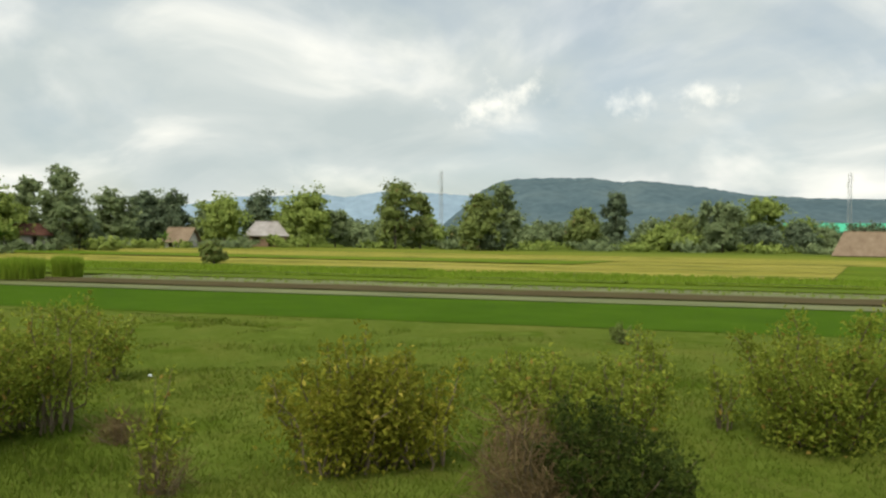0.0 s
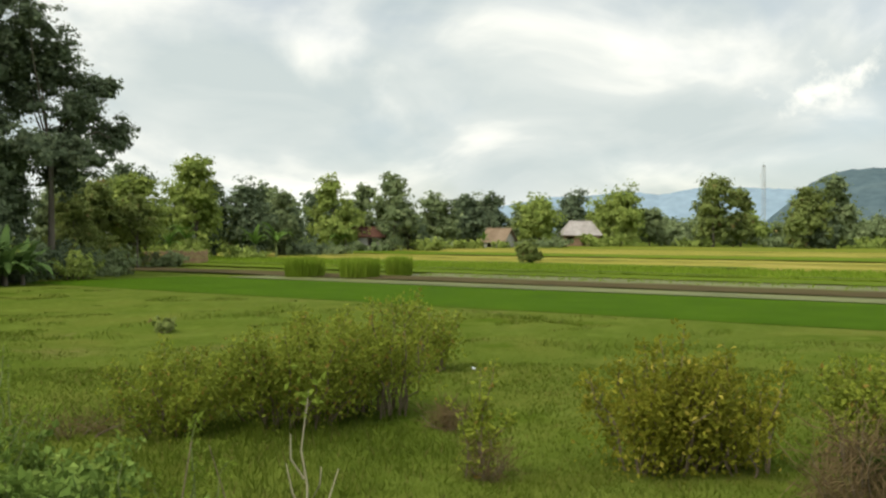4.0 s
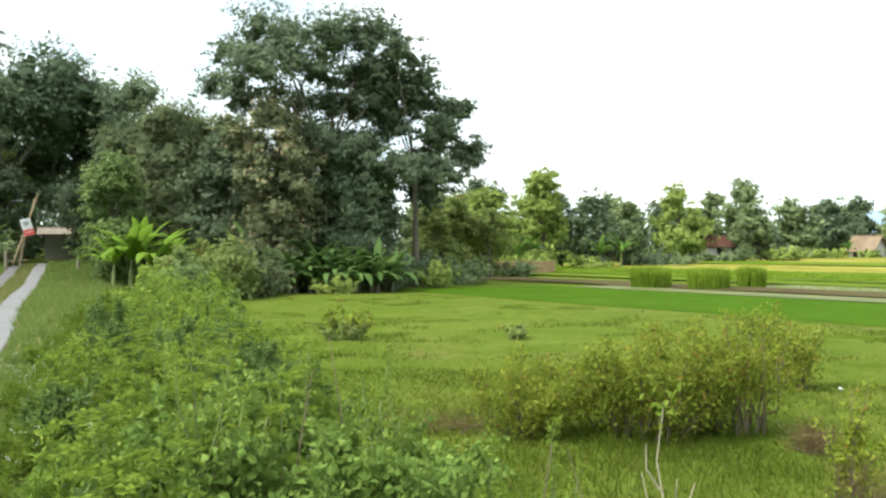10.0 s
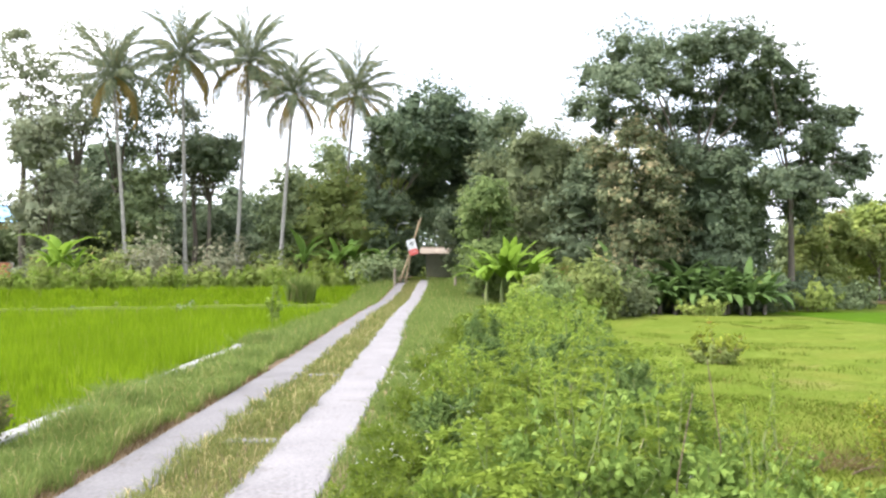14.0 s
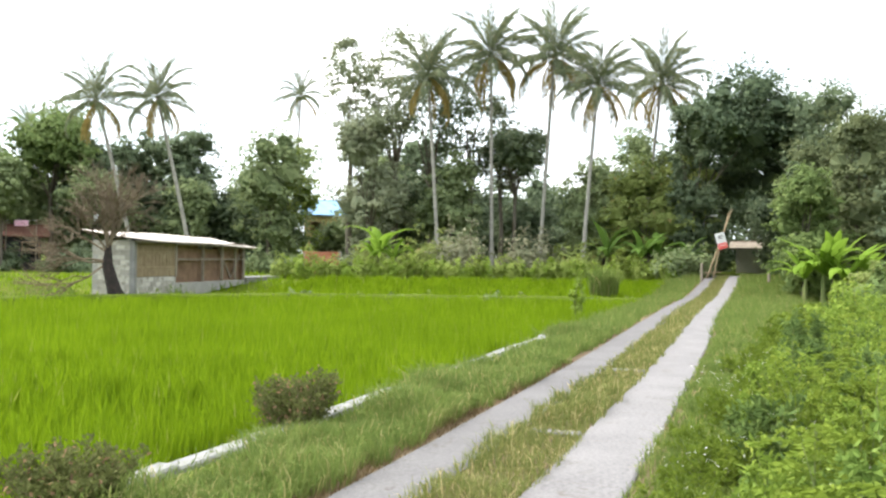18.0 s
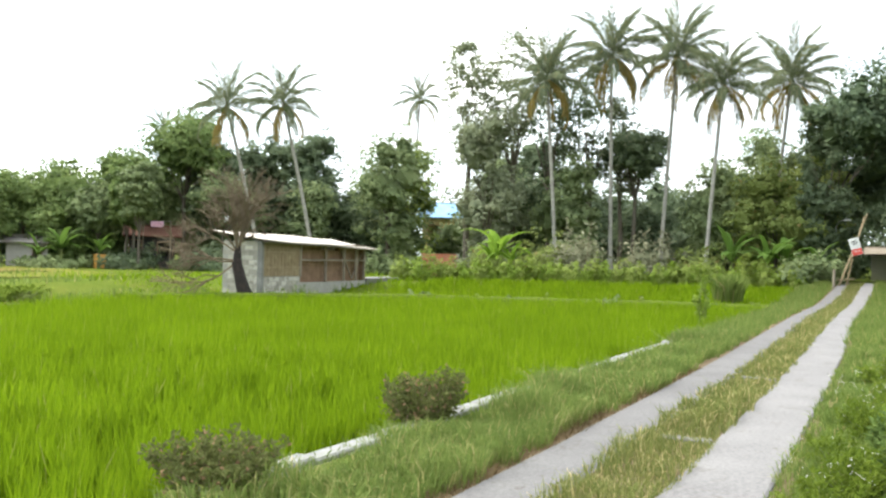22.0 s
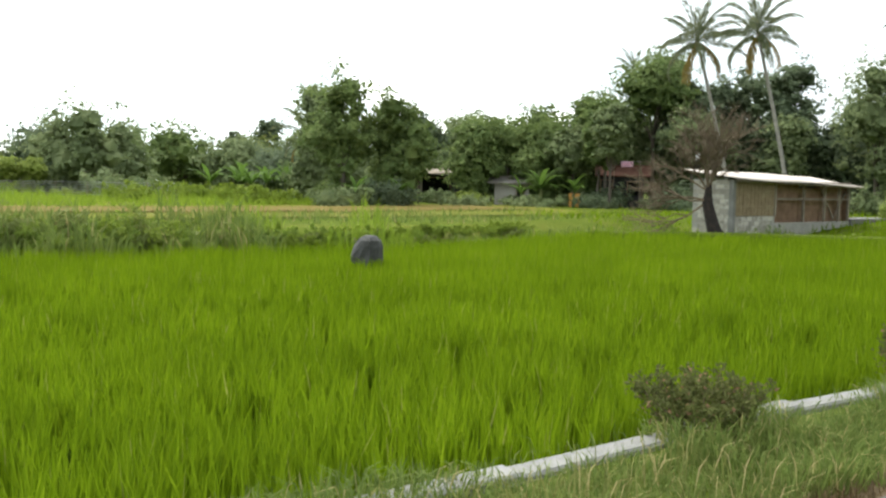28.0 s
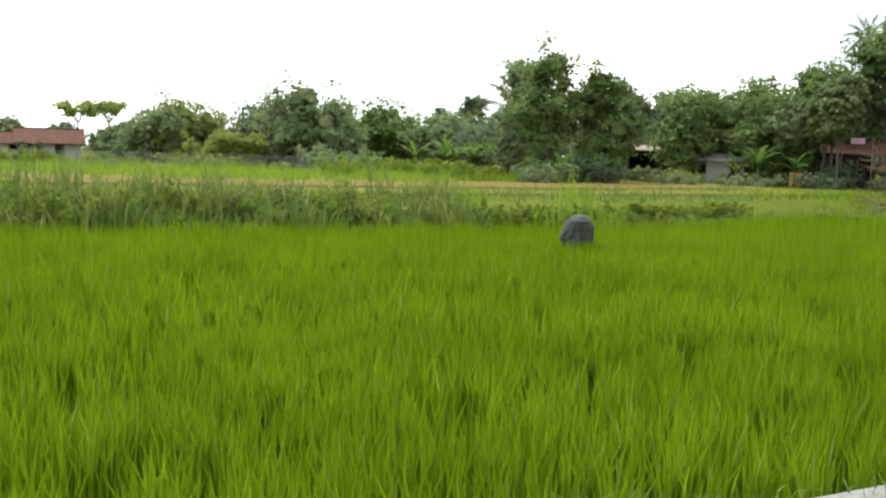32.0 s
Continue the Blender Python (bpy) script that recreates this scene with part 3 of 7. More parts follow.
def gz(x, y):
    """Height of the ground: the road bank, the fields 0.45 m below it, terraces that rise further off."""
    x, y = np.broadcast_arrays(np.asarray(x, dtype=float), np.asarray(y, dtype=float))
    road = 0.65 * smooth(38, 56, y)
    u = -x - 0.35 * np.maximum(0, y - 12)
    left = -0.45 + 0.75 * np.maximum(smooth(36, 50, y + 0.35 * np.abs(x)), smooth(20.8, 24, u))
    right = -0.45 + (0.45 + road) * smooth(38, 52, y) * (1 - smooth(5, 14, x))
    bumps = 0.17 * (vnoise(x, y, 0.28, 4) - 0.5) + 0.10 * (vnoise(x, y, 0.8, 6) - 0.5)
    right = right + bumps * smooth(3, 6, x) * (1 - smooth(18, 22, x + 0.235 * y))
    z = np.where(x > -1.5, road + (right - road) * smooth(0.9, 3.4, x), road + (left - road) * smooth(4.12, 4.32, -x))
    return z


def on(x, y, up=0.0):
    x, y = np.asarray(x, dtype=float), np.asarray(y, dtype=float)
    return np.stack([x, y, gz(x, y) + up], -1)


# ---- ground ----
def steps(*spans):
    out = []
    for a, b, s in spans:
        out.append(np.arange(a, b, s))
    return np.concatenate(out)


xs = np.concatenate([-np.geomspace(4800, 70, 26), steps((-66, -30, 2.0), (-30, -6, 1.0), (-6, 5, 0.12), (5, 26, 0.5), (26, 62, 2.0)), np.geomspace(66, 4800, 26)])
ys = np.concatenate([-np.geomspace(4800, 24, 18), steps((-20, 0, 1.5), (0, 42, 0.6), (42, 70, 1.0)), np.geomspace(72, 4800, 28)])
gx, gy = np.meshgrid(xs, ys, indexing="ij")
gv = np.stack([gx, gy, gz(gx, gy)], -1).reshape(-1, 3)
ny = len(ys)
gi = (np.arange(len(xs) - 1)[:, None] * ny + np.arange(ny - 1)[None]).reshape(-1, 1)
solid("ground", Mb().add(gv, gi + [0, ny, ny + 1, 1]), "ground_grass", "rough green pasture and field ground with dry patches", "ground", kind="structure", smooth=True)


def sheet(name, mat, corners, label, up=0.03, nx=24, nyy=24, rough=0.02):
    """A field strip between four corners, gently uneven."""
    c = [np.array(k, dtype=float) for k in corners]
    s, t = np.meshgrid(np.linspace(0, 1, nx), np.linspace(0, 1, nyy), indexing="ij")
    q = c[0] * ((1 - s) * (1 - t))[..., None] + c[1] * (s * (1 - t))[..., None] + c[2] * (s * t)[..., None] + c[3] * ((1 - s) * t)[..., None]
    z = gz(q[..., 0], q[..., 1]) + up + rough * np.sin(q[..., 0] * 1.7 + np.sin(q[..., 1])) * np.sin(q[..., 1] * 0.9)
    v = np.concatenate([q, z[..., None]], -1).reshape(-1, 3)
    i = (np.arange(nx - 1)[:, None] * nyy + np.arange(nyy - 1)[None]).reshape(-1, 1)
    return solid(name, Mb().add(v, i + [0, nyy, nyy + 1, 1]), mat, label, "field", kind="structure", smooth=True)


def strip(name, mat, d0, d1, y0, y1, label, up=0.03, rough=0.02):
    """A strip of the eastern fields, between two lines parallel to the ditch."""
    return sheet(name, mat, [(d0 - 0.21 * y0, y0), (d1 - 0.21 * y0, y0), (d1 - 0.21 * y1, y1), (d0 - 0.21 * y1, y1)], label, up, 12, 60, rough)


strip("paddy_dark_green", "paddy_dark", 22.2, 30.6, -60, 40, "dense dark green young rice paddy", 0.012, 0.004)
strip("paddy_water", "paddy_water", 30.7, 33.0, -90, 38, "shallow muddy water in a narrow flooded strip", 0.03, 0.0)
strip("field_bund", "bund_soil", 33.0, 36.4, -90, 60, "brown earth bund between flooded rice fields", 0.07, 0.02)
strip("paddy_seedlings", "paddy_water", 36.4, 40.2, -90, 34, "flooded seedling bed beside the earth bund", 0.05, 0.0)
strip("field_green", "field_green", 40.2, 54.6, -120, 75, "short green rice field", 0.05)
strip("field_green", "field_green", 54.6, 88, -150, 2, "short green rice field at the far corner", 0.055)
strip("field_ripe", "field_ripe", 54.6, 88, 2.1, 90, "ripening yellow rice field", 0.05)
strip("field_pale", "field_ripe", 88, 116, -160, 90, "pale yellow ripe rice field", 0.07)
strip("field_olive", "field_olive", 116, 150, -200, 110, "yellow-green stubble field before the trees", 0.06)
for d0, y0, y1 in ((40.0, -90, 60), (44.2, -90, 60), (54.4, -120, 75), (64, -140, 80), (74, -140, 80), (87.7, -150, 85), (104, -160, 90)):
    strip("field_bund", "bund_green", d0, d0 + 0.6 + 0.004 * d0, y0, y1, "low grassy bund between far rice fields", 0.16, 0.03)
strip("field_green", "field_green", 74.8, 87.5, 22, 86, "short green rice field beside the ripe one", 0.10)
strip("field_green", "field_green", 52.6, 58.6, 26, 74, "short green rice field beside the ripe one", 0.09)
sheet("field_west", "field_west", [(-25.5, -30), (-60, -40), (-50, 40), (-33, 32)], "yellow-green field behind the weedy bank", 0.05)
for cs in ([(-35.6, -30), (-42.4, -30), (-42.4, 14), (-35.6, 14)], [(-35.6, 14), (-42.4, 14), (-47.5, 33), (-39.5, 33)]):
    sheet("field_stubble", "field_stubble", cs, "tan stubble strip behind the weedy bank", 0.09, 6, 30)
sheet("paddy_west", "paddy_floor", [(-4.4, -14), (-20.8, -14), (-24.0, 22.5), (-4.4, 36)], "wet floor of the bright green rice paddy", 0.02, 40, 40)

# ---- hills ----
def ridge(name, mat, r, depth, profile, label, seed):
    """A hill ridge with a foot, slope, crest and back, from bearings and crest elevations in degrees."""
    az = np.linspace(profile[0][0], profile[-1][0], 160)
    el = np.interp(-az, [-p[0] for p in profile], [p[1] for p in profile])
    rows = []
    for k, (dr, hh) in enumerate(((-depth, 0.0), (-0.75 * depth, 0.22), (-0.5 * depth, 0.5), (-0.22 * depth, 0.84), (0, 1.0), (0.4 * depth, 0.8), (depth, 0.0))):
        rr = r + dr + np.array([depth * 0.10 * noise.noise((a * 0.35, k * 1.7, seed)) for a in az]) * (hh > 0)
        h = np.tan(np.radians(el)) * r * hh + np.array([0.05 * r * np.tan(np.radians(3)) * noise.noise((a * 2.3, k * 0.9, seed + 5)) for a in az]) * (hh > 0)
        if k == 4:
            h = np.tan(np.radians(el)) * rr + np.array([4.5 * noise.noise((a * 6, 3, seed)) + 3.0 * abs(noise.noise((a * 23, 5, seed))) for a in az])
        rows.append(np.stack([-np.sin(np.radians(az)) * rr, np.cos(np.radians(az)) * rr, h - 2 * (hh == 0)], 1))
    v = np.stack(rows, 1).reshape(-1, 3)
    m = len(rows)
    i = (np.arange(len(az) - 1)[:, None] * m + np.arange(m - 1)[None]).reshape(-1, 1)
    solid(name, Mb().add(v, i + [0, m, m + 1, 1]), mat, label, "hill", kind="structure", smooth=True)


# Both ridges carry their haze as blue in the material colour.
ridge("hill_far", "hill_far", 4000, 500, [(-44, 0.5), (-47, 1.6), (-51.3, 2.4), (-54, 2.5), (-56, 2.75), (-58, 2.5), (-60.5, 2.95), (-63, 2.9), (-66.5, 2.7), (-69, 2.3), (-73, 1.5)], "far mountains above the treeline, haze coloured in as pale blue", 3.0)
ridge("hill_near", "hill_near", 2600, 700, [(-64.0, 0.6), (-65.3, 1.8), (-66.6, 3.0), (-67.7, 3.6), (-68.8, 3.86), (-71, 3.9), (-73.7, 3.95), (-75.5, 3.7), (-77.2, 3.75), (-79, 3.55), (-80.6, 3.35), (-83.3, 2.88), (-87, 2.68), (-90.6, 2.6), (-96, 2.2), (-104, 1.2), (-108, 0.5)], "wooded hill with a flat top, haze in its blue-green colour", 8.0)

# ---- trees ----
KINDS = {
    # leaf material, clumps, clump size, lowest crown share, density, flatness, leaf scale
    "broad": ("leaf_mango", 38, 0.30, 0.02, 1.0, 0.85, 1.0),
    "dark": ("leaf_dark", 38, 0.28, 0.02, 1.1, 0.85, 1.0),
    "mid": ("leaf_mid", 38, 0.27, 0.02, 1.0, 0.85, 1.0),
    "light": ("leaf_light", 26, 0.27, 0.02, 0.9, 0.85, 1.0),
    "olive": ("leaf_olive", 28, 0.26, 0.02, 0.85, 0.85, 0.9),
    "floral": ("leaf_floral", 42, 0.24, 0.05, 1.2, 0.8, 1.1),
    "airy_dark": ("leaf_grove", 60, 0.15, 0.30, 1.0, 0.7, 0.8),
    "thin": ("leaf_silver", 60, 0.16, 0.26, 0.6, 0.8, 0.85),
    "silver": ("leaf_silver", 38, 0.27, 0.02, 1.0, 0.85, 1.0),
    "thin_dark": ("leaf_grove", 56, 0.17, 0.22, 0.6, 0.75, 0.85),
    "column": ("leaf_dark", 24, 0.42, 0.08, 1.1, 0.9, 0.9),
    "umbrella": ("leaf_light", 15, 0.24, 0.62, 0.4, 0.35, 0.9),
    "layered": ("leaf_grove", 18, 0.34, 0.30, 0.8, 0.28, 1.0),
    "fine": ("leaf_fine", 44, 0.25, 0.02, 1.2, 0.85, 0.72),
    "arch": ("leaf_bamboo", 46, 0.26, 0.4, 1.2, 0.8, 0.9),
    "dry": ("leaf_olive", 30, 0.2, 0.2, 0.35, 0.7, 0.8),
}
LABELS = {
    "broad": "dense round broadleaf tree with glossy green crown", "dark": "dense dark green broadleaf tree", "mid": "full green broadleaf tree in a grove",
    "light": "light yellow-green leafy tree", "olive": "olive-green tree with thinning leaves", "floral": "tree with pale flower clusters among dark leaves",
    "airy_dark": "tall spreading tree with dark feathery foliage and gaps",
    "silver": "dense round tree with silvery grey-green leaves",
    "thin": "slender tree with sparse pale silvery leaves", "thin_dark": "slender tree with sparse dark leaves", "column": "narrow dark columnar tree",
    "fine": "dense spreading tree with fine dull green leaves", "arch": "dark bamboo thicket arching over the road",
    "umbrella": "flat-topped umbrella tree with thin trunk", "layered": "tree with dark foliage in flat layers", "dry": "half-bare tree with brownish twigs",
}


def tree(kind, x, y, top, width, low=None, group="", label="", lean=0.0, trunk=None, lobes=None):
    mat, clumps, csize, lowest, dense, flatn, lscale = KINDS[kind]
    if low is not None:
        lowest = low
    z0 = float(gz(x, y))
    h, r, d = top - z0, width / 2, math.hypot(x, y)
    root = thing("tree", label or LABELS[kind], "tree", x, y, z0, group)
    cz0 = h * lowest
    ch = h - cz0
    # clump centres fill the crown, more of them near its skin
    k = clumps
    q = unit(rng.normal(size=(k, 3))) * (rng.uniform(0.25, 1.0, k) ** 0.45)[:, None]
    if lowest < 0.2:
        zz, aa = rng.uniform(-1, 1, k), rng.uniform(0, 2 * np.pi, k)
        rr = np.sqrt(1 - np.maximum(zz, 0) ** 2) * np.sqrt(rng.uniform(0.2, 1, k)) * (1 - 0.3 * np.maximum(-zz, 0))
        q = np.stack([rr * np.cos(aa), rr * np.sin(aa), zz], 1)
    taper = 1.0 - 0.25 * np.maximum(q[:, 2:3], 0)
    cr = csize * width * rng.uniform(0.4, 1.15, k)
    cr = np.minimum(cr, ch * 0.42)
    edge = np.maximum(r - 0.6 * cr, 0.2 * r)
    c = q * np.stack([edge, edge, np.maximum(ch / 2 - 0.75 * cr * flatn, 0.2 * ch)], 1)
    c[:, :2] *= taper
    c[:, :2] *= rng.uniform(0.7, 1.2, k)[:, None] * rng.uniform(0.82, 1.12, (1, 2))
    # one or two bays in the outline
    for bay in (0.20, 0.12):
        gap = rng.uniform(0, 2 * np.pi)
        c[:, 2] -= bay * ch * np.maximum(0, np.cos(np.arctan2(c[:, 1], c[:, 0]) - gap)) * (c[:, 2] > 0)
    c += np.array([lean * 0.6, 0, cz0 + ch / 2])
    c[:, 2] = np.minimum(c[:, 2], np.sort(c[:, 2])[-min(4, k)])
    peak = np.max(c[:, 2] + 0.72 * cr * flatn)
    if lowest < 0.2:
        low_z = np.min(c[:, 2])
        c[:, 2] = 0.5 * cr * flatn + (c[:, 2] - low_z) * (h - np.median(cr) * 1.15 * flatn) / max(np.max(c[:, 2]) - low_z, 0.1)
    else:
        c[:, 2] += h - peak
    if lobes:
        # boughs at given places, each a handful of clumps
        b = np.array(lobes)
        dense = 2.4
        deep = rng.uniform(-0.22, 0.22, len(b)) * width
        c = np.repeat(np.stack([b[:, 0] * (1 + deep / y) - x, deep, b[:, 1] + deep / y * (b[:, 1] - 1.6) - z0], 1), 5, 0)
        cr = np.repeat(b[:, 2], 5)
        c[:, :3] += unit(rng.normal(size=c.shape)) * (cr * rng.uniform(0.2, 0.85, len(cr)))[:, None] * np.array([1.15, 1.3, 0.75])
        cr = cr * rng.uniform(0.65, 1.05, len(cr))
        k = len(c)
    # trunk and limbs
    tr = trunk or max(0.06, 0.012 * h + 0.008 * width)
    mb = Mb()
    fork = np.array([lean * 0.35, 0, cz0 + ch * 0.30])
    line = np.array([[0, 0, -0.15], [0.03 * h * rng.normal() * 0.3, 0.03 * h * rng.normal() * 0.3, fork[2] * 0.5], fork])
    tube(mb, line, [tr * 1.25, tr, tr * 0.75], 8)
    for i in range(0, k, max(1, k // (12 if lobes else 2 if kind == "arch" else 10))):
        midp = fork * 0.5 + c[i] * 0.5 + rng.normal(size=3) * 0.05 * width + np.array([0, 0, 0.03 * h])
        tube(mb, [fork - [0, 0, 0.05 * h], midp, c[i]], [tr * 0.38, tr * 0.22, tr * 0.06], 5)
    part("trunk", mb, "bark", root, smooth=True)
    full = kind in ("fine", "arch", "silver", "broad", "dark", "mid", "light", "olive", "floral", "column")
    ls = min(0.6, max(0.1, 0.0038 * d) * (0.9 if lobes else lscale))
    # each clump carries smaller tufts, some full and some thin, with leaves on their upper side
    sub = 13
    sc = np.repeat(c, sub, 0) + unit(rng.normal(size=(k * sub, 3)) + [0, 0, 0.2]) * np.repeat(cr, sub)[:, None] * (rng.uniform(0.25, 1.1, k * sub) * (0.85 if full and d > 40 else 1.0))[:, None] * np.array([1.08, 1.08, 0.5 + 0.5 * flatn])
    sr = np.repeat(cr, sub) * rng.uniform(0.18, 0.42, k * sub)
    sc[:, 2] = np.maximum(sc[:, 2], sr * 0.6)
    area = float(np.sum(2.4 * np.pi * sr ** 2))
    most = 32000 if lobes else 3600 if kind[:4] == "thin" else 8000 if not full else 3800 if d > 100 else 6500 if d > 66 else 9500 if d > 48 or width < 4 else 15000
    cnt = int(min(most, dense * area / (ls * ls * 0.30)))
    wt = sr ** 1.7 * rng.uniform(0.4, 1.6, k * sub)
    pick = rng.choice(k * sub, cnt, p=wt / np.sum(wt))
    s = unit(rng.normal(size=(cnt, 3)))
    s[:, 2] = np.where(s[:, 2] < -0.1, -s[:, 2] * rng.uniform(-1.0, 1, cnt), s[:, 2])
    rad = sr[pick] * np.abs(rng.normal(0.75, 0.35, cnt))
    p = sc[pick] + s * rad[:, None] * np.array([1.15, 1.15, 0.95])
    p[:, 2] = np.maximum(p[:, 2], 0.05)
    if not lobes:
        fit_h = (1.14 if x < 0 else 1.07) * h / np.quantile(p[:, 2], 0.997)
        p[:, 2] *= fit_h
        c[:, 2] *= fit_h
    whole = unit(p - np.array([lean * 0.6, 0, cz0 + ch * 0.35]))
    out = unit(s * 0.35 + unit(p - c[pick // sub]) * 0.5 + whole * 0.45 + rng.normal(size=(cnt, 3)) * 0.6 + np.array([0, 0, 0.3]))
    crown = facing(Mb(), p, out, ls * rng.uniform(0.6, 1.4, cnt))
    if lobes or full:
        # dense inner foliage behind the outer leaves
        for i in range(k):
            rr = cr[i] * rng.uniform(0.3, 0.42) * (0.85 if lobes else 0.95) * np.array([0.15, 0.75, 1.0, 0.72, 0.12])
            mid_z = max(c[i, 2], cr[i] * 0.7)
            off = rng.normal(size=(5, 2)) * 0.1 * cr[i]
            tube(crown, np.column_stack([c[i, :2] + off, mid_z + cr[i] * flatn * np.array([-0.45, -0.3, -0.05, 0.2, 0.36])]), rr, 6)
    part("crown", crown, mat, root)
    return root


EAST = "trees along the far edge of the eastern fields"
for row in [
    ("light", 25.5, 54.4, 5.0, 5.0), ("mid", 22.6, 57.2, 5.2, 4.5), ("dry", 24.7, 51.4, 3.7, 2.6), ("light", 36.5, 65.6, 7.3, 5.2), ("dark", 35.0, 76, 7.2, 5.0),
    ("dark", 45.4, 71.9, 6.2, 5.4), ("dark", 42.2, 73.5, 6.0, 4.2), ("mid", 49.4, 73.0, 5.3, 4.2), ("light", 67.0, 87.3, 8.2, 7.8), ("mid", 74.8, 91.4, 7.4, 5.2), ("mid", 72.6, 82.8, 8.5, 7.0),
    ("mid", 62, 92, 5.8, 5.5), ("dark", 78, 86, 4.4, 5), ("mid", 104.4, 107.9, 7.9, 8.2), ("dark", 114.8, 111.6, 8.1, 6.6), ("dark", 117.8, 108.5, 8.4, 7.2), ("mid", 98, 112, 6.5, 6),
    ("light", 115.9, 95.4, 7.8, 10.8), ("mid", 122, 104, 6.2, 7.0), ("dark", 150.9, 115.7, 10.2, 10), ("light", 136.4, 93.1, 10.0, 12.4), ("mid", 144, 92, 6.0, 7),
    ("olive", 140.5, 77.2, 10.9, 9.4), ("olive", 147.1, 75.5, 9.0, 5.8), ("olive", 134.3, 58.0, 8.3, 8.6), ("mid", 139.5, 56.1, 9.9, 8.6), ("dark", 136, 56.5, 4.0, 5.5),
    ("mid", 170.5, 105.1, 5.0, 9), ("mid", 189, 66.5, 5.4, 14), ("olive", 182.3, 54.8, 7.6, 9.6), ("column", 179.2, 47.2, 10.4, 5.4), ("mid", 205.2, 46.3, 5.9, 13), ("olive", 197, 36.6, 7.0, 10),
    ("mid", 178.4, 26.2, 8.7, 10.6), ("light", 209.2, 22.3, 10.8, 11), ("dark", 199.9, 13.4, 5.4, 8), ("light", 176.8, 35.5, 4.3, 14), ("mid", 154.7, 92.7, 3.6, 9), ("mid", 160, 84, 4.6, 8), ("mid", 176, 76, 4.4, 10),
    ("light", 100, 128, 8.5, 11), ("mid", 72, 108, 8.0, 9), ("light", 52, 96, 7.5, 8), ("mid", 130, 122, 9.0, 11), ("olive", 150, 106, 8.0, 11), ("mid", 165, 92, 7.0, 11), ("light", 176, 88, 6.5, 10), ("olive", 186, 78, 6.5, 12), ("mid", 205, 62, 6.2, 12), ("light", 214, 38, 6.4, 14), ("mid", 216, 10, 6.0, 14), ("mid", 195, 58, 5.0, 12), ("dark", 190, 20, 5.0, 9), ("mid", 168, 62, 3.6, 9), ("mid", 200, 30, 4.5, 12), ("mid", 85, 98, 6.0, 6), ("dark", 56, 82, 5.0, 5.5), ("mid", 30, 66, 5.4, 4.5), ("dark", 88, 118, 8.0, 8),
]:
    tree(*row, group=EAST)
tree("olive", 48.9, 41.0, 1.1, 2.0, 0.05, label="small round bushy tree standing alone in the field")

GROVE = "grove beside the road and the pasture"
for row in [
    ("floral", 8.5, 40.6, 7.7, 4.8, 0.02), ("floral", 9.6, 41.6, 6.0, 4.0, 0.02), ("dark", 12.4, 42.0, 6.6, 5.4, 0.02), ("dark", 11.0, 43.6, 7.4, 5.0, 0.02), ("dark", 7.2, 44.5, 7.0, 5.4, 0.02),
    ("dark", 14.0, 43.0, 5.4, 3.8, 0.02), ("fine", 4.5, 46.6, 8.5, 6.0, 0.02), ("fine", 7.0, 48.5, 8.2, 5.6, 0.02), ("dark", 3.7, 54.5, 11.2, 6.8, 0.04), ("broad", 1.75, 42.8, 5.4, 3.3, 0.02), ("broad", 2.6, 43.6, 4.4, 2.8, 0.02), ("fine", 2.6, 49.5, 7.4, 4.6, 0.02),
    ("arch", -4.6, 59.5, 12.4, 7.6, 0.40, GROVE, "", 5.2, 0.1), ("dark", -4.3, 59.8, 10.4, 4.4, 0.04), ("arch", 3.4, 61.5, 12.0, 7.0, 0.42, GROVE, "", -4.6, 0.1), ("arch", -4.9, 62.5, 11.4, 6.0, 0.36, GROVE, "", 3.8, 0.1), ("dark", 2.9, 59.5, 10.6, 5.2, 0.02), ("dark", 6.0, 57, 9.4, 7, 0.02), ("dark", 10, 54, 7.4, 8, 0.02), ("dark", 15, 52, 5.6, 7, 0.02),
    ("arch", 4.0, 68, 10.5, 9, 0.30, GROVE, "", -7.5, 0.1), ("dark", -5.0, 67, 9.5, 5, 0.02), ("dark", 4.4, 67, 9, 5, 0.02), ("dark", -4.5, 80, 9, 9, 0.02), ("dark", 3.5, 82, 9, 9, 0.02), ("dark", -0.5, 88, 9, 10, 0.0), ("olive", 19.4, 47.5, 3.6, 3.2, 0.02), ("olive", 22, 52, 4.4, 4.0, 0.02),
]:
    tree(*row[:6], GROVE, *row[7:])

tree("airy_dark", 11.9, 43.6, 13.2, 12.0, 0.3, GROVE, trunk=0.24, lobes=[(8.5, 12.1, 1.33), (7.2, 10.9, 1.11), (6.6, 9.3, 0.9), (7.7, 9.3, 1.05), (9.6, 11.8, 1.47), (8.8, 10.4, 1.26), (11.3, 12.2, 1.39), (12.8, 12.5, 1.4), (14.5, 12.1, 1.4), (10.8, 10.5, 1.39), (12.5, 10.5, 1.58), (14.2, 10.2, 1.59), (10.2, 8.7, 1.03), (12.0, 8.5, 1.04), (13.6, 8.5, 1.4), (12.4, 6.8, 1.39), (14.2, 6.5, 1.4), (13.0, 5.1, 1.4), (14.7, 4.5, 1.4), (11.6, 7.1, 0.85), (7.6, 8.6, 0.9), (8.9, 8.0, 1.0), (9.6, 9.0, 1.0)])
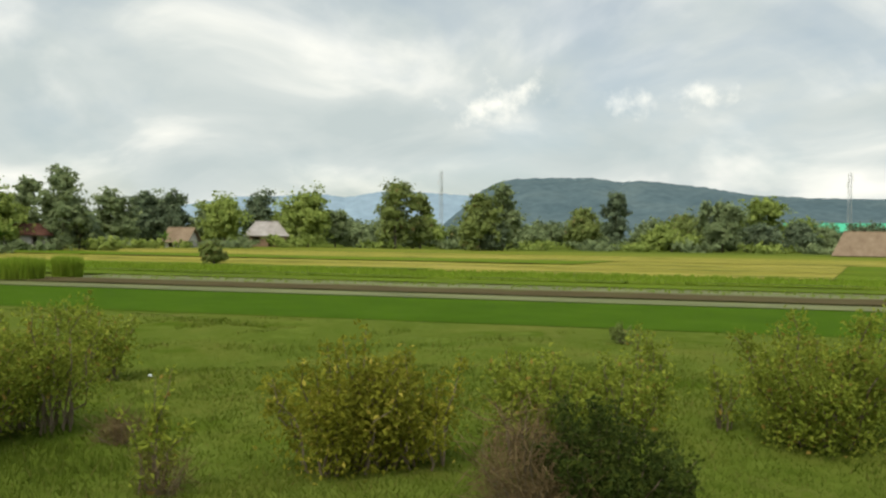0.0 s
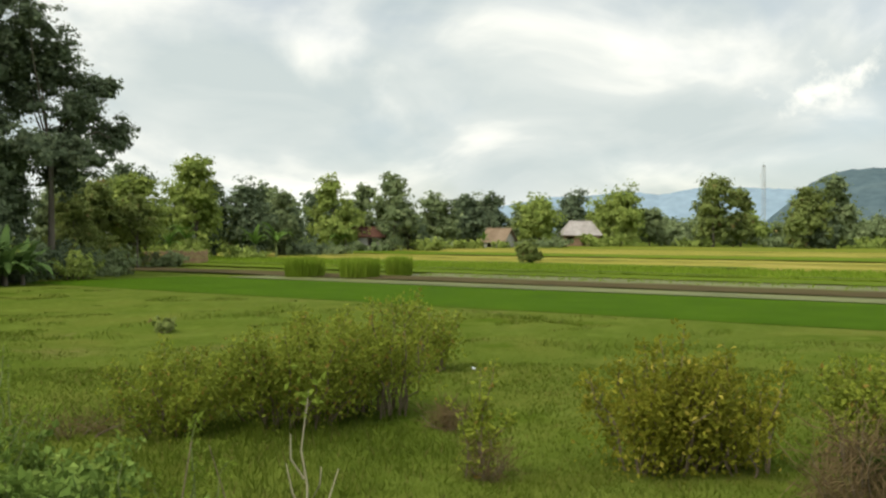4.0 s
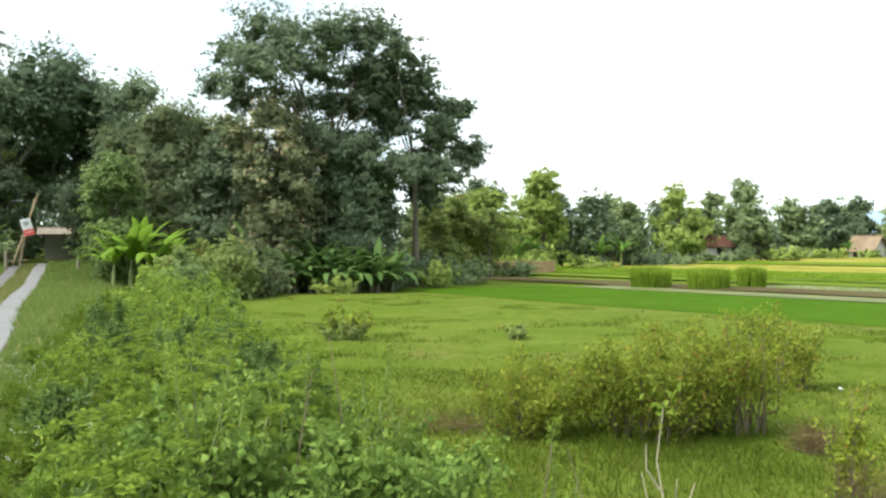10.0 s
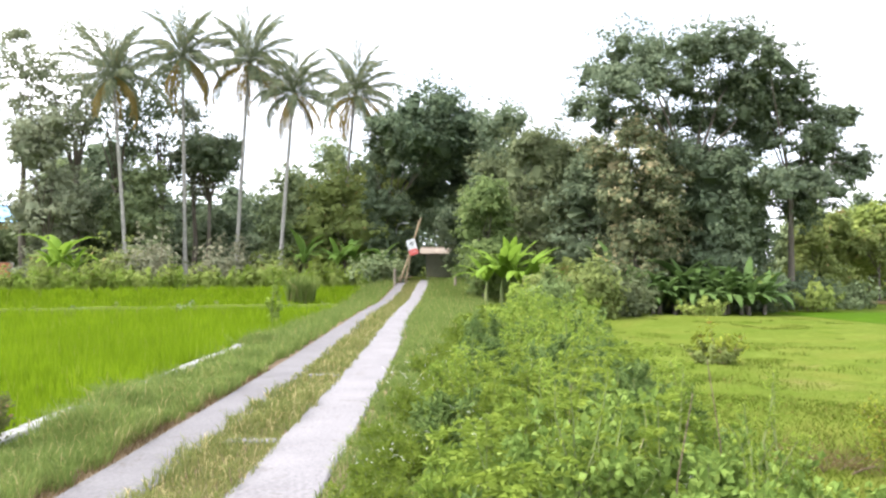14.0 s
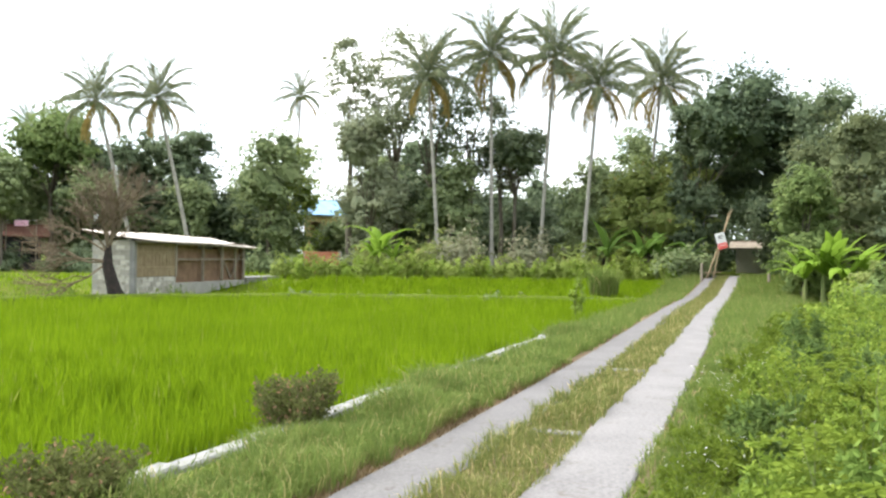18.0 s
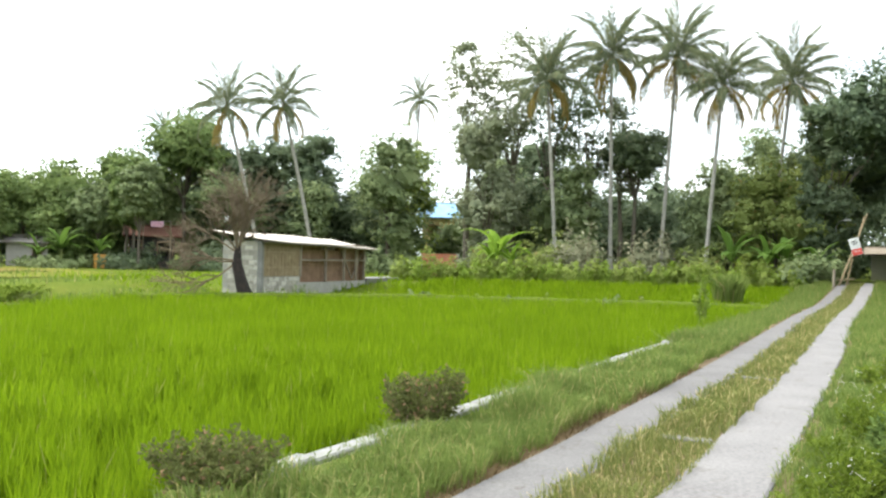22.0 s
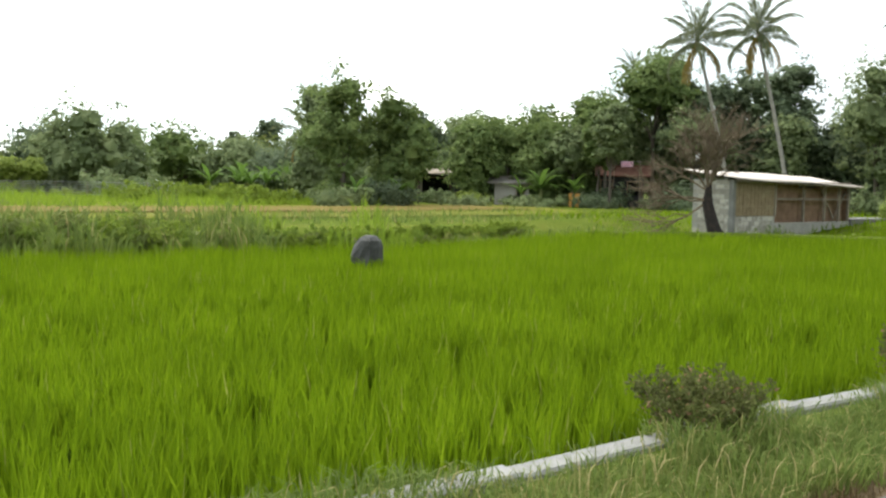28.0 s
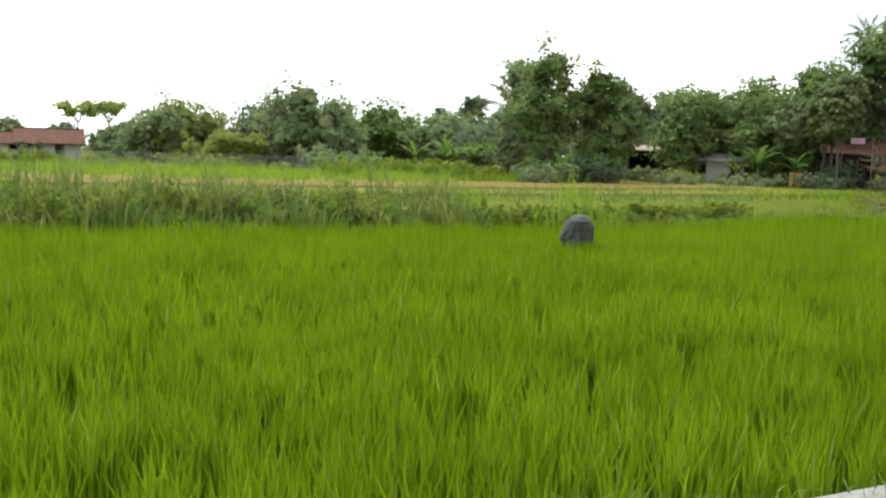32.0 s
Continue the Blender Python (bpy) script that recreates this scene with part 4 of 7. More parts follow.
tree("airy_dark", 16.3, 42.6, 12.0, 6.0, 0.3, GROVE, "slender tall tree with dark feathery crown and bare trunk", trunk=0.15, lobes=[(15.4, 11.2, 1.33), (15.6, 9.5, 1.44), (15.0, 8.0, 1.16), (16.6, 10.0, 1.0), (17.0, 8.7, 1.17), (18.1, 8.4, 1.0), (19.0, 8.7, 0.56), (17.5, 7.2, 1.06), (19.0, 6.4, 0.95), (19.7, 6.0, 0.47), (16.7, 6.1, 0.94), (17.9, 5.5, 0.95), (18.7, 5.2, 0.5), (16.4, 4.7, 0.94), (17.2, 4.0, 0.67), (15.2, 5.6, 1.11)])

VILLAGE = "trees round the village behind the paddy"
for row in [
    ("mid", -8.4, 67.5, 10.2, 7.0), ("olive", -7.0, 60.5, 7.3, 5.9), ("thin", -26.8, 56.2, 14.6, 4.2, 0.34), ("thin", -24.4, 58.4, 15.6, 5.0, 0.3), ("thin_dark", -22.2, 60.0, 14.4, 4.6, 0.25), ("thin_dark", -19.6, 61.0, 14.2, 5.0, 0.25), ("thin", -17.6, 61.6, 11.6, 3.6, 0.3), ("layered", -16.4, 61.3, 9.4, 4.4, 0.5),
    ("silver", -24.9, 55.4, 10.1, 5.8), ("mid", -20.0, 57.5, 7.6, 4.8), ("dark", -15.0, 73.7, 6.4, 5.0), ("mid", -33.6, 57.0, 10.1, 7.0), ("light", -34.6, 62.0, 9.2, 4.6), ("mid", -32.0, 64.5, 3.9, 4.4, 0.0), ("dark", -35.0, 70.5, 3.8, 4.0, 0.0), ("dark", -42.6, 60.8, 10.3, 4.6), ("dark", -45.7, 58.4, 9.7, 4.6),
    ("mid", -50.5, 54.3, 11.3, 7.6), ("broad", -57.0, 53.5, 8.5, 5.8), ("dark", -38.5, 60, 6.5, 5), ("dark", -12.5, 70, 5.6, 7), ("mid", -28, 63, 8.0, 6), ("dark", -21, 70, 7, 8), ("olive", -5.0, 64, 8.0, 5), ("dark", -47, 66, 8, 7),
    ("broad", -49.9, 25.8, 8.0, 5.0), ("mid", -56.1, 26.7, 7.2, 4.0), ("broad", -49.1, 29.3, 6.5, 4.6), ("mid", -84.2, 18.3, 7.6, 10), ("olive", -109.8, 9.6, 7.4, 12), ("light", -103, 6.8, 4.6, 5), ("broad", -95.4, 30.5, 7.0, 8.4),
    ("thin_dark", -103, 39.1, 6.8, 2.8), ("dark", -97.1, 40.5, 7.7, 4.0), ("light", -84.4, 11.5, 3.0, 8), ("broad", -54.5, 42.4, 6.2, 5.8, 0.33), ("broad", -53.9, 44.9, 7.0, 4.4), ("broad", -51.6, 47.6, 7.9, 4.8), ("mid", -74.5, 50.8, 7.0, 4.5),
    ("mid", -66, 33, 5.0, 5), ("mid", -116, 1.5, 3.6, 5), ("dark", -124, 3, 4.4, 6), ("umbrella", -150.5, -2.8, 7.8, 6.5), ("umbrella", -155.5, 1.7, 8.2, 6.5), ("mid", -159.9, -13.1, 5.4, 7), ("mid", -130, 8, 6.0, 9), ("dark", -108, 22, 5.6, 9),
    ("dark", -40.5, 66, 8.0, 5, 0.02), ("dark", 2.2, 71, 7, 5, 0.02), ("dark", -5.0, 70, 7, 5, 0.02), ("dark", -30, 70, 9.5, 8, 0.02), ("mid", -40.5, 56.5, 6.2, 5, 0.02), ("dark", -36.5, 60, 4.6, 4, 0.02), ("dark", -16.5, 64, 5.4, 5, 0.02), ("dark", -26, 68, 11, 8, 0.02), ("mid", -10.5, 63, 7.5, 6, 0.02), ("dark", -18, 76, 6.6, 9, 0.02),
    ("dark", -8, 76, 7.0, 9, 0.02), ("dark", -62, 64, 8.5, 9, 0.02), ("dark", -54, 62, 8, 8, 0.02), ("dark", -67, 52, 6.8, 8, 0.02), ("mid", -72, 44, 6.0, 8, 0.02), ("dark", -78, 36, 5.5, 9, 0.02), ("mid", -88, 34, 5.5, 8, 0.02), ("mid", -62, 31, 5.4, 5, 0.02), ("dark", -59.5, 44.5, 5.2, 5, 0.02), ("mid", -48.5, 43.5, 5.2, 3.6, 0.25), ("mid", -44, 53, 5.5, 4, 0.02),
    ("mid", -43.4, 50.2, 6.4, 3.8, 0.25), ("dark", -60.5, 38.2, 6.6, 4.4, 0.4), ("broad", -53.4, 38.4, 5.9, 4.0, 0.03), ("mid", -83.1, 48.0, 5.2, 8.0, 0.0), ("dark", -98.9, 48.2, 6.7, 9.8, 0.0), ("olive", -93.6, 37.8, 6.1, 8.6, 0.0), ("mid", -109.4, 35.5, 5.5, 10.4, 0.0), ("broad", -102.9, 25.6, 7.0, 9.2, 0.0), ("dark", -95.5, 16.8, 6.3, 8.0, 0.0), ("mid", -110.4, 11.6, 5.7, 9.8, 0.0), ("mid", -101.9, 5.6, 5.4, 5.6, 0.0), ("dark", -146, -5, 4.6, 6, 0.0), ("mid", -140, -19, 5.0, 8, 0.0), ("broad", -96.5, -17.0, 5.3, 8.0, 0.0),
    ("broad", -47.6, 50.6, 10.1, 5.6, 0.36), ("dark", -46.4, 52.8, 8.9, 5.0, 0.0), ("dark", -45.4, 56.2, 9.0, 5.0, 0.0), ("dark", -42.3, 58.5, 9.6, 6.0, 0.0), ("mid", -50.2, 49.0, 7.6, 4.6, 0.3), ("broad", -50.7, 42.6, 6.2, 4.4, 0.0), ("broad", -46.9, 45.2, 7.0, 2.9, 0.42), ("mid", -44.2, 43.0, 6.4, 2.7, 0.2), ("broad", -45.9, 43.6, 5.4, 2.2, 0.22),
    ("mid", -57, 49, 6.0, 5), ("mid", -46.0, 53, 6.5, 4),
]:
    tree(*row[:4], row[4] * 1.18, *row[5:], group=VILLAGE)
# the wood goes on behind the village and beyond the eastern fields
for b in (6, 10, 14, 18, 22, 31, 35, 39, 43, 47, 51, 55):
    r = 84 + 4 * math.sin(b * 1.7)
    tree(("dark", "mid", "dark")[b % 3], -r * math.sin(radians(b)), r * math.cos(radians(b)), 7.6 + 0.8 * math.sin(b * 2.3) - 0.03 * max(0, b - 30), 8.5, 0.0, VILLAGE)
for b in range(22, 98, 4):
    r = (120 if b < 34 else 175 if b < 46 else 225) + 12 * math.sin(b * 1.3)
    tree(("mid", "light", "dark", "olive")[(b // 4) % 4], r * math.sin(radians(b)), r * math.cos(radians(b)), 4.6 + 0.012 * r * math.sin(b * 0.9) ** 2, 15, 0.0, EAST)


# ---- coconut palms ----
def palm(x, y, top, width, base=None, fronds=30, dry=0.18, label="tall coconut palm with a slender pale trunk"):
    """x, y: under the crown; base: where the leaning trunk stands."""
    bx, by = base or (x, y)
    z0 = float(gz(bx, by))
    ln = 0.66 * width
    heart = top - 0.86 * ln
    root = thing("coconut_palm", label, "palm tree", bx, by, z0, "coconut palms")
    hx, hy, hz = x - bx, y - by, heart - z0
    s = np.linspace(0, 1, 9)
    line = np.stack([hx * s ** 1.15, hy * s ** 1.15, hz * s], 1)
    tube_r = np.interp(s, [0, 0.06, 0.2, 1], [0.24, 0.17, 0.13, 0.095])
    part("trunk", tube(Mb(), np.concatenate([[[0, 0, -0.2]], line]), np.concatenate([[0.26], tube_r]), 8), "bark_pale", root, smooth=True)
    for i in range(9):
        a = i * 2.4
        o = np.array([hx + 0.28 * math.cos(a), hy + 0.28 * math.sin(a), hz - 0.25 - 0.08 * (i % 3)])
        nut = tube(Mb(), [o + [0, 0, 0.15], o + [0, 0, 0.09], o, o - [0, 0, 0.1], o - [0, 0, 0.15]], [0.02, 0.10, 0.13, 0.09, 0.02], 6)
        part("coconut", nut, "stem_green", root, smooth=True)
    for i in range(fronds):
        el = radians(80 - 120 * (i / (fronds - 1)) ** 1.2)
        a = i * 2.3999 + rng.uniform(-0.25, 0.25)
        l = ln * rng.uniform(0.88, 1.12)
        u = np.linspace(0, 1, 12)
        bend = el - (0.62 + 0.8 * max(0.0, math.cos(el))) * u ** 1.7 * rng.uniform(0.7, 1.5)
        dx = np.concatenate([[0], np.cumsum(np.cos(bend[:-1]))]) * l / 11
        dz = np.concatenate([[0], np.cumsum(np.sin(bend[:-1]))]) * l / 11
        rib = np.stack([hx + math.cos(a) * dx, hy + math.sin(a) * dx, hz + dz], 1)
        mb = tube(Mb(), rib, np.linspace(0.035, 0.008, 12), 4)
        w = np.linspace(0.1, 0.99, 66)
        pts = np.stack([np.interp(w, u, rib[:, k]) for k in range(3)], 1)
        tang = unit(np.stack([np.interp(w, u, np.gradient(rib[:, k])) for k in range(3)], 1))
        sidev = np.array([-math.sin(a), math.cos(a), 0.0])
        for sg in (-1, 1):
            way = unit(tang * (0.75 + 0.6 * max(0.0, math.sin(el))) + sidev * sg * (0.8 - 0.3 * max(0.0, math.sin(el))) + np.array([0, 0, -0.45 - 0.9 * (i / fronds)]) + rng.normal(size=(66, 3)) * 0.16)
            leaves(mb, pts, way, 0.22 * ln * np.sin(np.pi * (0.12 + 0.8 * w)) ** 0.6 * rng.uniform(0.75, 1.2, 66), 0.075, 0.03)
        part("frond", mb, "leaf_palm_dry" if (i > fronds * (1 - dry * 0.8)) else "leaf_palm", root)
    return root


palm(-20.5, 54.4, 16.4, 5.6, (-19.7, 54.7))
palm(-17.2, 57.6, 18.4, 5.8, (-17.0, 57.7))
palm(-13.2, 59.0, 18.5, 6.0, (-14.0, 58.8), dry=0.25)
palm(-9.95, 57.3, 15.6, 5.0, (-10.8, 57.1))
palm(-6.7, 64.3, 17.4, 6.0, (-7.9, 64.1), dry=0.25)
palm(-39.3, 45.5, 13.7, 4.6, (-37.4, 47.1), 24, label="leaning coconut palm with a bent pale trunk")
palm(-36.5, 47.8, 14.1, 4.6, (-34.6, 49.2), 24, label="leaning coconut palm with a bent pale trunk")
palm(-40.9, 74.7, 19.0, 4.2, (-41.4, 74.4), 18)
palm(-59.7, 60.7, 14.5, 3.6, (-59.7, 60.7), 16)
palm(-63.6, 29.8, 7.9, 4.4, (-63.4, 29.9), 16, label="short coconut palm among the village trees")


# ---- bananas ----
def banana(x, y, top, width, mat="leaf_banana", count=8, group="banana plants", label="banana plant with broad arching green leaves", stems=1, stem=0.42):
    z0 = float(gz(x, y))
    h = top - z0
    root = thing("banana_plant", label, "banana plant", x, y, z0, group)
    for sidx in range(stems):
        ox, oy = (0, 0) if sidx == 0 else rng.normal(size=2) * 0.35 * width
        hh = h * (1.0 if sidx == 0 else rng.uniform(0.7, 0.95))
        sh = hh * stem
        part("stem", tube(Mb(), [[ox, oy, -0.1], [ox, oy, sh * 0.6], [ox + 0.03, oy, sh]], [0.11, 0.085, 0.05], 7), "stem_green" if stem > 0.35 else "bark", root, smooth=True)
        for i in range(count):
            a = i * 2.4 + rng.uniform(-0.3, 0.3)
            el = radians(rng.uniform(35, 84))
            l = hh * rng.uniform(0.6, 0.85)
            u = np.linspace(0, 1, 12)
            bend = el - u ** 1.4 * rng.uniform(0.9, 2.3)
            dx = np.concatenate([[0], np.cumsum(np.cos(bend[:-1]))]) * l / 11
            dz = np.concatenate([[0], np.cumsum(np.sin(bend[:-1]))]) * l / 11
            rib = np.stack([ox + math.cos(a) * dx, oy + math.sin(a) * dx, sh + dz], 1)
            wd = l * 0.088 * np.sin(np.pi * np.clip(0.03 + 0.97 * u, 0, 1)) ** 0.7 * rng.uniform(0.72, 1.12, 12)
            sv = np.array([-math.sin(a), math.cos(a), 0.0])
            dr = np.array([0, 0, -0.25])
            v = np.concatenate([rib, rib + (sv + dr) * wd[:, None], rib + (-sv + dr) * wd[:, None]])
            f = [[j, j + 1, 12 + j + 1, 12 + j] for j in range(11)] + [[j + 1, j, 24 + j, 24 + j + 1] for j in range(11)]
            part("leaf", Mb().add(v, f), mat, root)
    return root


for bx, by, bt in ((8.3, 39.2, 1.9), (9.2, 38.8, 2.2), (10.1, 38.7, 1.8), (11.0, 38.5, 2.2), (11.9, 38.2, 1.9), (7.6, 39.6, 3.0), (12.8, 38.4, 2.4), (10.6, 39.6, 3.0), (8.8, 38.5, 1.7), (9.7, 38.2, 1.7), (11.4, 38.0, 1.7), (12.4, 37.9, 1.7)):
    banana(bx, by, bt * 1.12, 1.8, "leaf_banana_dark", 13, "bananas under the grove", "dark green banana plant under the big tree", stem=0.18)
for bx, by, bt in ((8.0, 38.9, 2.2), (9.0, 38.2, 2.0), (10.4, 38.0, 2.3), (11.6, 37.7, 2.1), (12.6, 37.6, 2.0), (13.4, 38.0, 2.4), (7.2, 38.8, 2.4), (9.9, 39.4, 2.9), (12.0, 39.2, 2.9)):
    banana(bx, by, bt, 1.8, "leaf_banana_dark", 12, "bananas under the grove", "dark green banana plant under the big tree", stem=0.15)
for bx, by, bt in ((2.4, 39.9, 3.3), (3.2, 39.4, 2.9), (1.7, 39.6, 2.6), (2.8, 40.4, 3.0), (3.9, 39.8, 2.6)):
    banana(bx, by, bt * 0.9, 2.0, "leaf_banana_young", 11, "young bananas at the roadside", "bright green young banana plant at the roadside")
for bx, by, bt in ((-20.0, 46.1, 3.9), (-20.6, 46.6, 3.2), (-19.4, 46.5, 3.0)):
    banana(bx, by, bt, 2.4, "leaf_banana_young", 8, "bananas beside the paddy", "sunlit yellow-green banana plant beside the paddy")
for bx, by, bt in ((-6.8, 55.0, 4.3), (-6.0, 55.6, 4.4), (-9.0, 55.8, 4.6), (-4.2, 55.4, 3.8), (44.7, 66.5, 2.9), (43.0, 67.2, 2.4), (95.2, 88.7, 2.2), (-47.7, 39.9, 3.2), (-46.2, 41.6, 2.7), (-48.6, 38.9, 2.4), (66, 84.5, 3.0), (-3.0, 55.8, 2.4),
                   (-63, 25, 3.0), (-65, 27, 3.3), (-67, 26, 3.4), (-66, 29, 3.6), (-69, 24, 3.2), (-62, 27.5, 3.0), (-71, 27, 3.4), (-45.2, 24.2, 2.2), (-46.0, 27.5, 2.3), (38, 70, 3.4), (33, 63.5, 2.2)):
    banana(bx, by, bt * (0.82 if -12 < bx < 0 else 1.0), 2.0, "leaf_banana", 9)


# ---- shrubs and weeds ----
def shrub(name, x, y, h, w, mat, leaf, count, label, category="shrub", group="", stems=14, depth=None, upright=0.4, twig="twig_dry", bare=0.15, shown=99, wide=0.6, tight=0.10):
    """A bush of many thin stems from one foot, with leaves along their upper parts."""
    z0 = float(gz(x, y)) - 0.02
    root = thing(name, label, category, x, y, z0, group)
    d2 = depth or w
    mb = Mb()
    tips, pts = [], []
    for i in range(stems):
        a, rr = rng.uniform(0, 2 * np.pi), math.sqrt(rng.uniform(0.02, 1.0))
        ex, ey = 0.5 * w * rr * math.cos(a), 0.5 * d2 * rr * math.sin(a)
        hh = h * rng.uniform(0.6, 1.12) * (1.0 - 0.32 * rr ** 2) * (0.62 + 0.6 * float(vnoise(ex + x * 3, ey + y * 3, 1.5 / max(0.5, 0.4 * w), 17)))
        s = np.linspace(0, 1, 6)
        sx = 0.35 + 0.65 * s ** (1 + upright)
        line = np.stack([ex * (0.45 + 0.55 * s ** (1 + upright)), ey * (0.45 + 0.55 * s ** (1 + upright)), hh * s], 1)
        line[1:5] += rng.normal(size=(4, 3)) * 0.03 * h
        if i < shown:
            part("stem", tube(Mb(), line, np.linspace(0.012, 0.003, 6) * max(0.7, h), 4), twig, root)
        pts.append(line)
    pick = rng.integers(0, stems, count)
    t = bare + (1 - bare) * rng.uniform(0, 1, count) ** 0.8
    arr = np.array(pts)
    f = t * 5
    i0 = np.minimum(f.astype(int), 4)
    p = arr[pick, i0] * (1 - (f - i0))[:, None] + arr[pick, i0 + 1] * (f - i0)[:, None]
    spread = tight * np.minimum(w, 1.2 * h) * (0.35 + 0.9 * (1 - t))
    p = p + rng.normal(size=(count, 3)) * spread[:, None] * np.array([1, 1, 0.7])
    p[:, 2] = np.abs(p[:, 2]) + 0.02
    way = unit(rng.normal(size=(count, 3)) + np.array([0, 0, 0.25]))
    if math.hypot(x, y) > 19 and wide > 0.1:
        out = unit(unit(p - np.array([0, 0, 0.3 * h])) + rng.normal(size=(count, 3)) * 0.5 + np.array([0, 0, 0.4]))
        part("foliage", facing(Mb(), p, out, leaf * rng.uniform(0.7, 1.4, count), max(0.45, wide)), mat, root)
        return root
    part("foliage", leaves(Mb(), p, way, leaf * rng.uniform(0.6, 1.3, count), wide, min(0.18, wide * 0.35)), mat, root)
    return root


SH = "shrubs in the pasture"
shrub("shrub", 6.0, 8.3, 1.38, 2.6, "leaf_shrub", 0.052, 17000, "broad olive-green shrub with reddish-brown stems in pasture", group=SH, stems=46, depth=1.9, bare=0.3)
shrub("shrub", 4.75, 8.7, 1.0, 1.7, "leaf_shrub", 0.05, 6500, "olive-green shrub with dense small leaves in pasture", group=SH, stems=26)
shrub("shrub", 7.0, 7.9, 1.35, 1.5, "leaf_shrub", 0.052, 4600, "olive-green shrub with bare lower stems in pasture", group=SH, stems=26, bare=0.35)
shrub("shrub", 9.9, 10.2, 1.4, 1.2, "leaf_shrub", 0.08, 2000, "upright open shrub with olive leaves", group=SH, stems=20, upright=1.0)
shrub("sapling", 5.75, 5.25, 1.02, 0.5, "leaf_shrub", 0.065, 520, "thin leafy sapling with brown dry base", group=SH, stems=7, upright=1.6)
shrub("shrub", 7.25, 4.05, 1.15, 1.0, "leaf_yellow", 0.055, 2800, "rounded shrub with yellow-green leaves", group=SH, stems=20)
shrub("shrub", 7.0, 4.3, 1.3, 1.4, "leaf_yellow", 0.055, 6200, "rounded shrub with yellowing leaves", group=SH, stems=30, upright=0.8)
shrub("shrub", 7.5, 3.65, 0.95, 1.1, "leaf_yellow", 0.055, 1900, "low shrub with yellow-green leaves and brown stems", group=SH, stems=16)
shrub("shrub", 8.9, 3.2, 1.1, 1.5, "leaf_shrub", 0.062, 3600, "spreading shrub with lime-green leaves", group=SH, stems=24)
shrub("shrub", 9.6, 2.4, 1.0, 1.2, "leaf_shrub", 0.062, 2400, "open shrub with lime-green leaves and twigs", group=SH, stems=18)
shrub("vine_mound", 7.1, 1.85, 0.8, 1.5, "leaf_vine", 0.046, 11000, "dark mound of creeping vine over a bush", group=SH, stems=40, upright=0.0, bare=0.0)
shrub("dry_bush", 6.75, 2.4, 0.8, 1.05, "dry_twigs", 0.26, 2100, "tangle of dry brown grass and twigs", group=SH, stems=40, wide=0.03, bare=0.0)
shrub("shrub", 10.4, 0.55, 1.4, 2.0, "leaf_shrub", 0.055, 15000, "large olive-green shrub with dense leaves", group=SH, stems=40, bare=0.0)
shrub("shrub", 14.5, 3.2, 0.75, 0.8, "leaf_shrub", 0.08, 260, "thin shrub with few leaves", group=SH, stems=10, upright=1.2)
shrub("shrub", 10.3, 1.5, 0.75, 0.5, "leaf_shrub", 0.07, 260, "thin shrub with few leaves", group=SH, stems=8, upright=1.2)
shrub("shrub", 17.8, 4.5, 0.4, 0.7, "leaf_olive", 0.08, 300, "small dark tuft of weeds in pasture", group=SH, stems=12)
shrub("shrub", 5.7, 19.2, 1.0, 1.5, "leaf_shrub", 0.11, 420, "open shrub over a dense brown base", group=SH, stems=16, upright=1.0)
shrub("shrub", 5.6, 18.9, 0.45, 1.3, "leaf_olive", 0.09, 900, "low dense bush with brownish leaves", group=SH, stems=22)
shrub("shrub", 9.4, 18.0, 0.38, 0.8, "leaf_olive", 0.09, 300, "small dark tuft of weeds in pasture", group=SH, stems=12)
shrub("shrub", 16.6, 40.5, 1.6, 2.6, "leaf_light", 0.18, 900, "light green bush at the pasture edge", group=SH, stems=16)
shrub("shrub", 10.5, 37.0, 1.0, 2.4, "leaf_light", 0.16, 600, "low light green bush before the bananas", group=SH, stems=16)
shrub("dry_bush", 7.05, 6.9, 0.32, 0.7, "dry_twigs", 0.22, 600, "low clump of dry reddish-brown grass", group=SH, stems=20, wide=0.03, bare=0.0)
shrub("dry_bush", 3.9, 9.3, 0.3, 1.2, "dry_twigs", 0.22, 450, "low clump of dry brown grass", group=SH, stems=20, wide=0.03, bare=0.0)

shrub("dry_bush", 5.78, 5.2, 0.4, 0.5, "dry_twigs", 0.2, 500, "dry brown grass round the foot of a sapling", group=SH, stems=14, wide=0.02, bare=0.0)

BANK = "weeds on the roadside bank"
SPECIES = {
    # leaf material, leaf length, leaf width share, leaves per square metre, spread, label
    "cover": ("leaf_greyish", 0.04, 0.4, 5200, 0.12, "low grey-green ground cover with tiny leaves"),
    "broad": ("leaf_broad", 0.062, 0.78, 2900, 0.13, "creeping weeds with broad heart-shaped leaves"),
    "bush": ("leaf_bush", 0.07, 0.5, 2500, 0.09, "dense dark green roadside bush"),
    "weed": ("leaf_weed", 0.062, 0.42, 2400, 0.10, "leafy green roadside weeds with pale new shoots"),
    "lime": ("leaf_lime", 0.055, 0.5, 2200, 0.08, "lime-green weeds with small feathery leaves"),
}
wy = 3.7
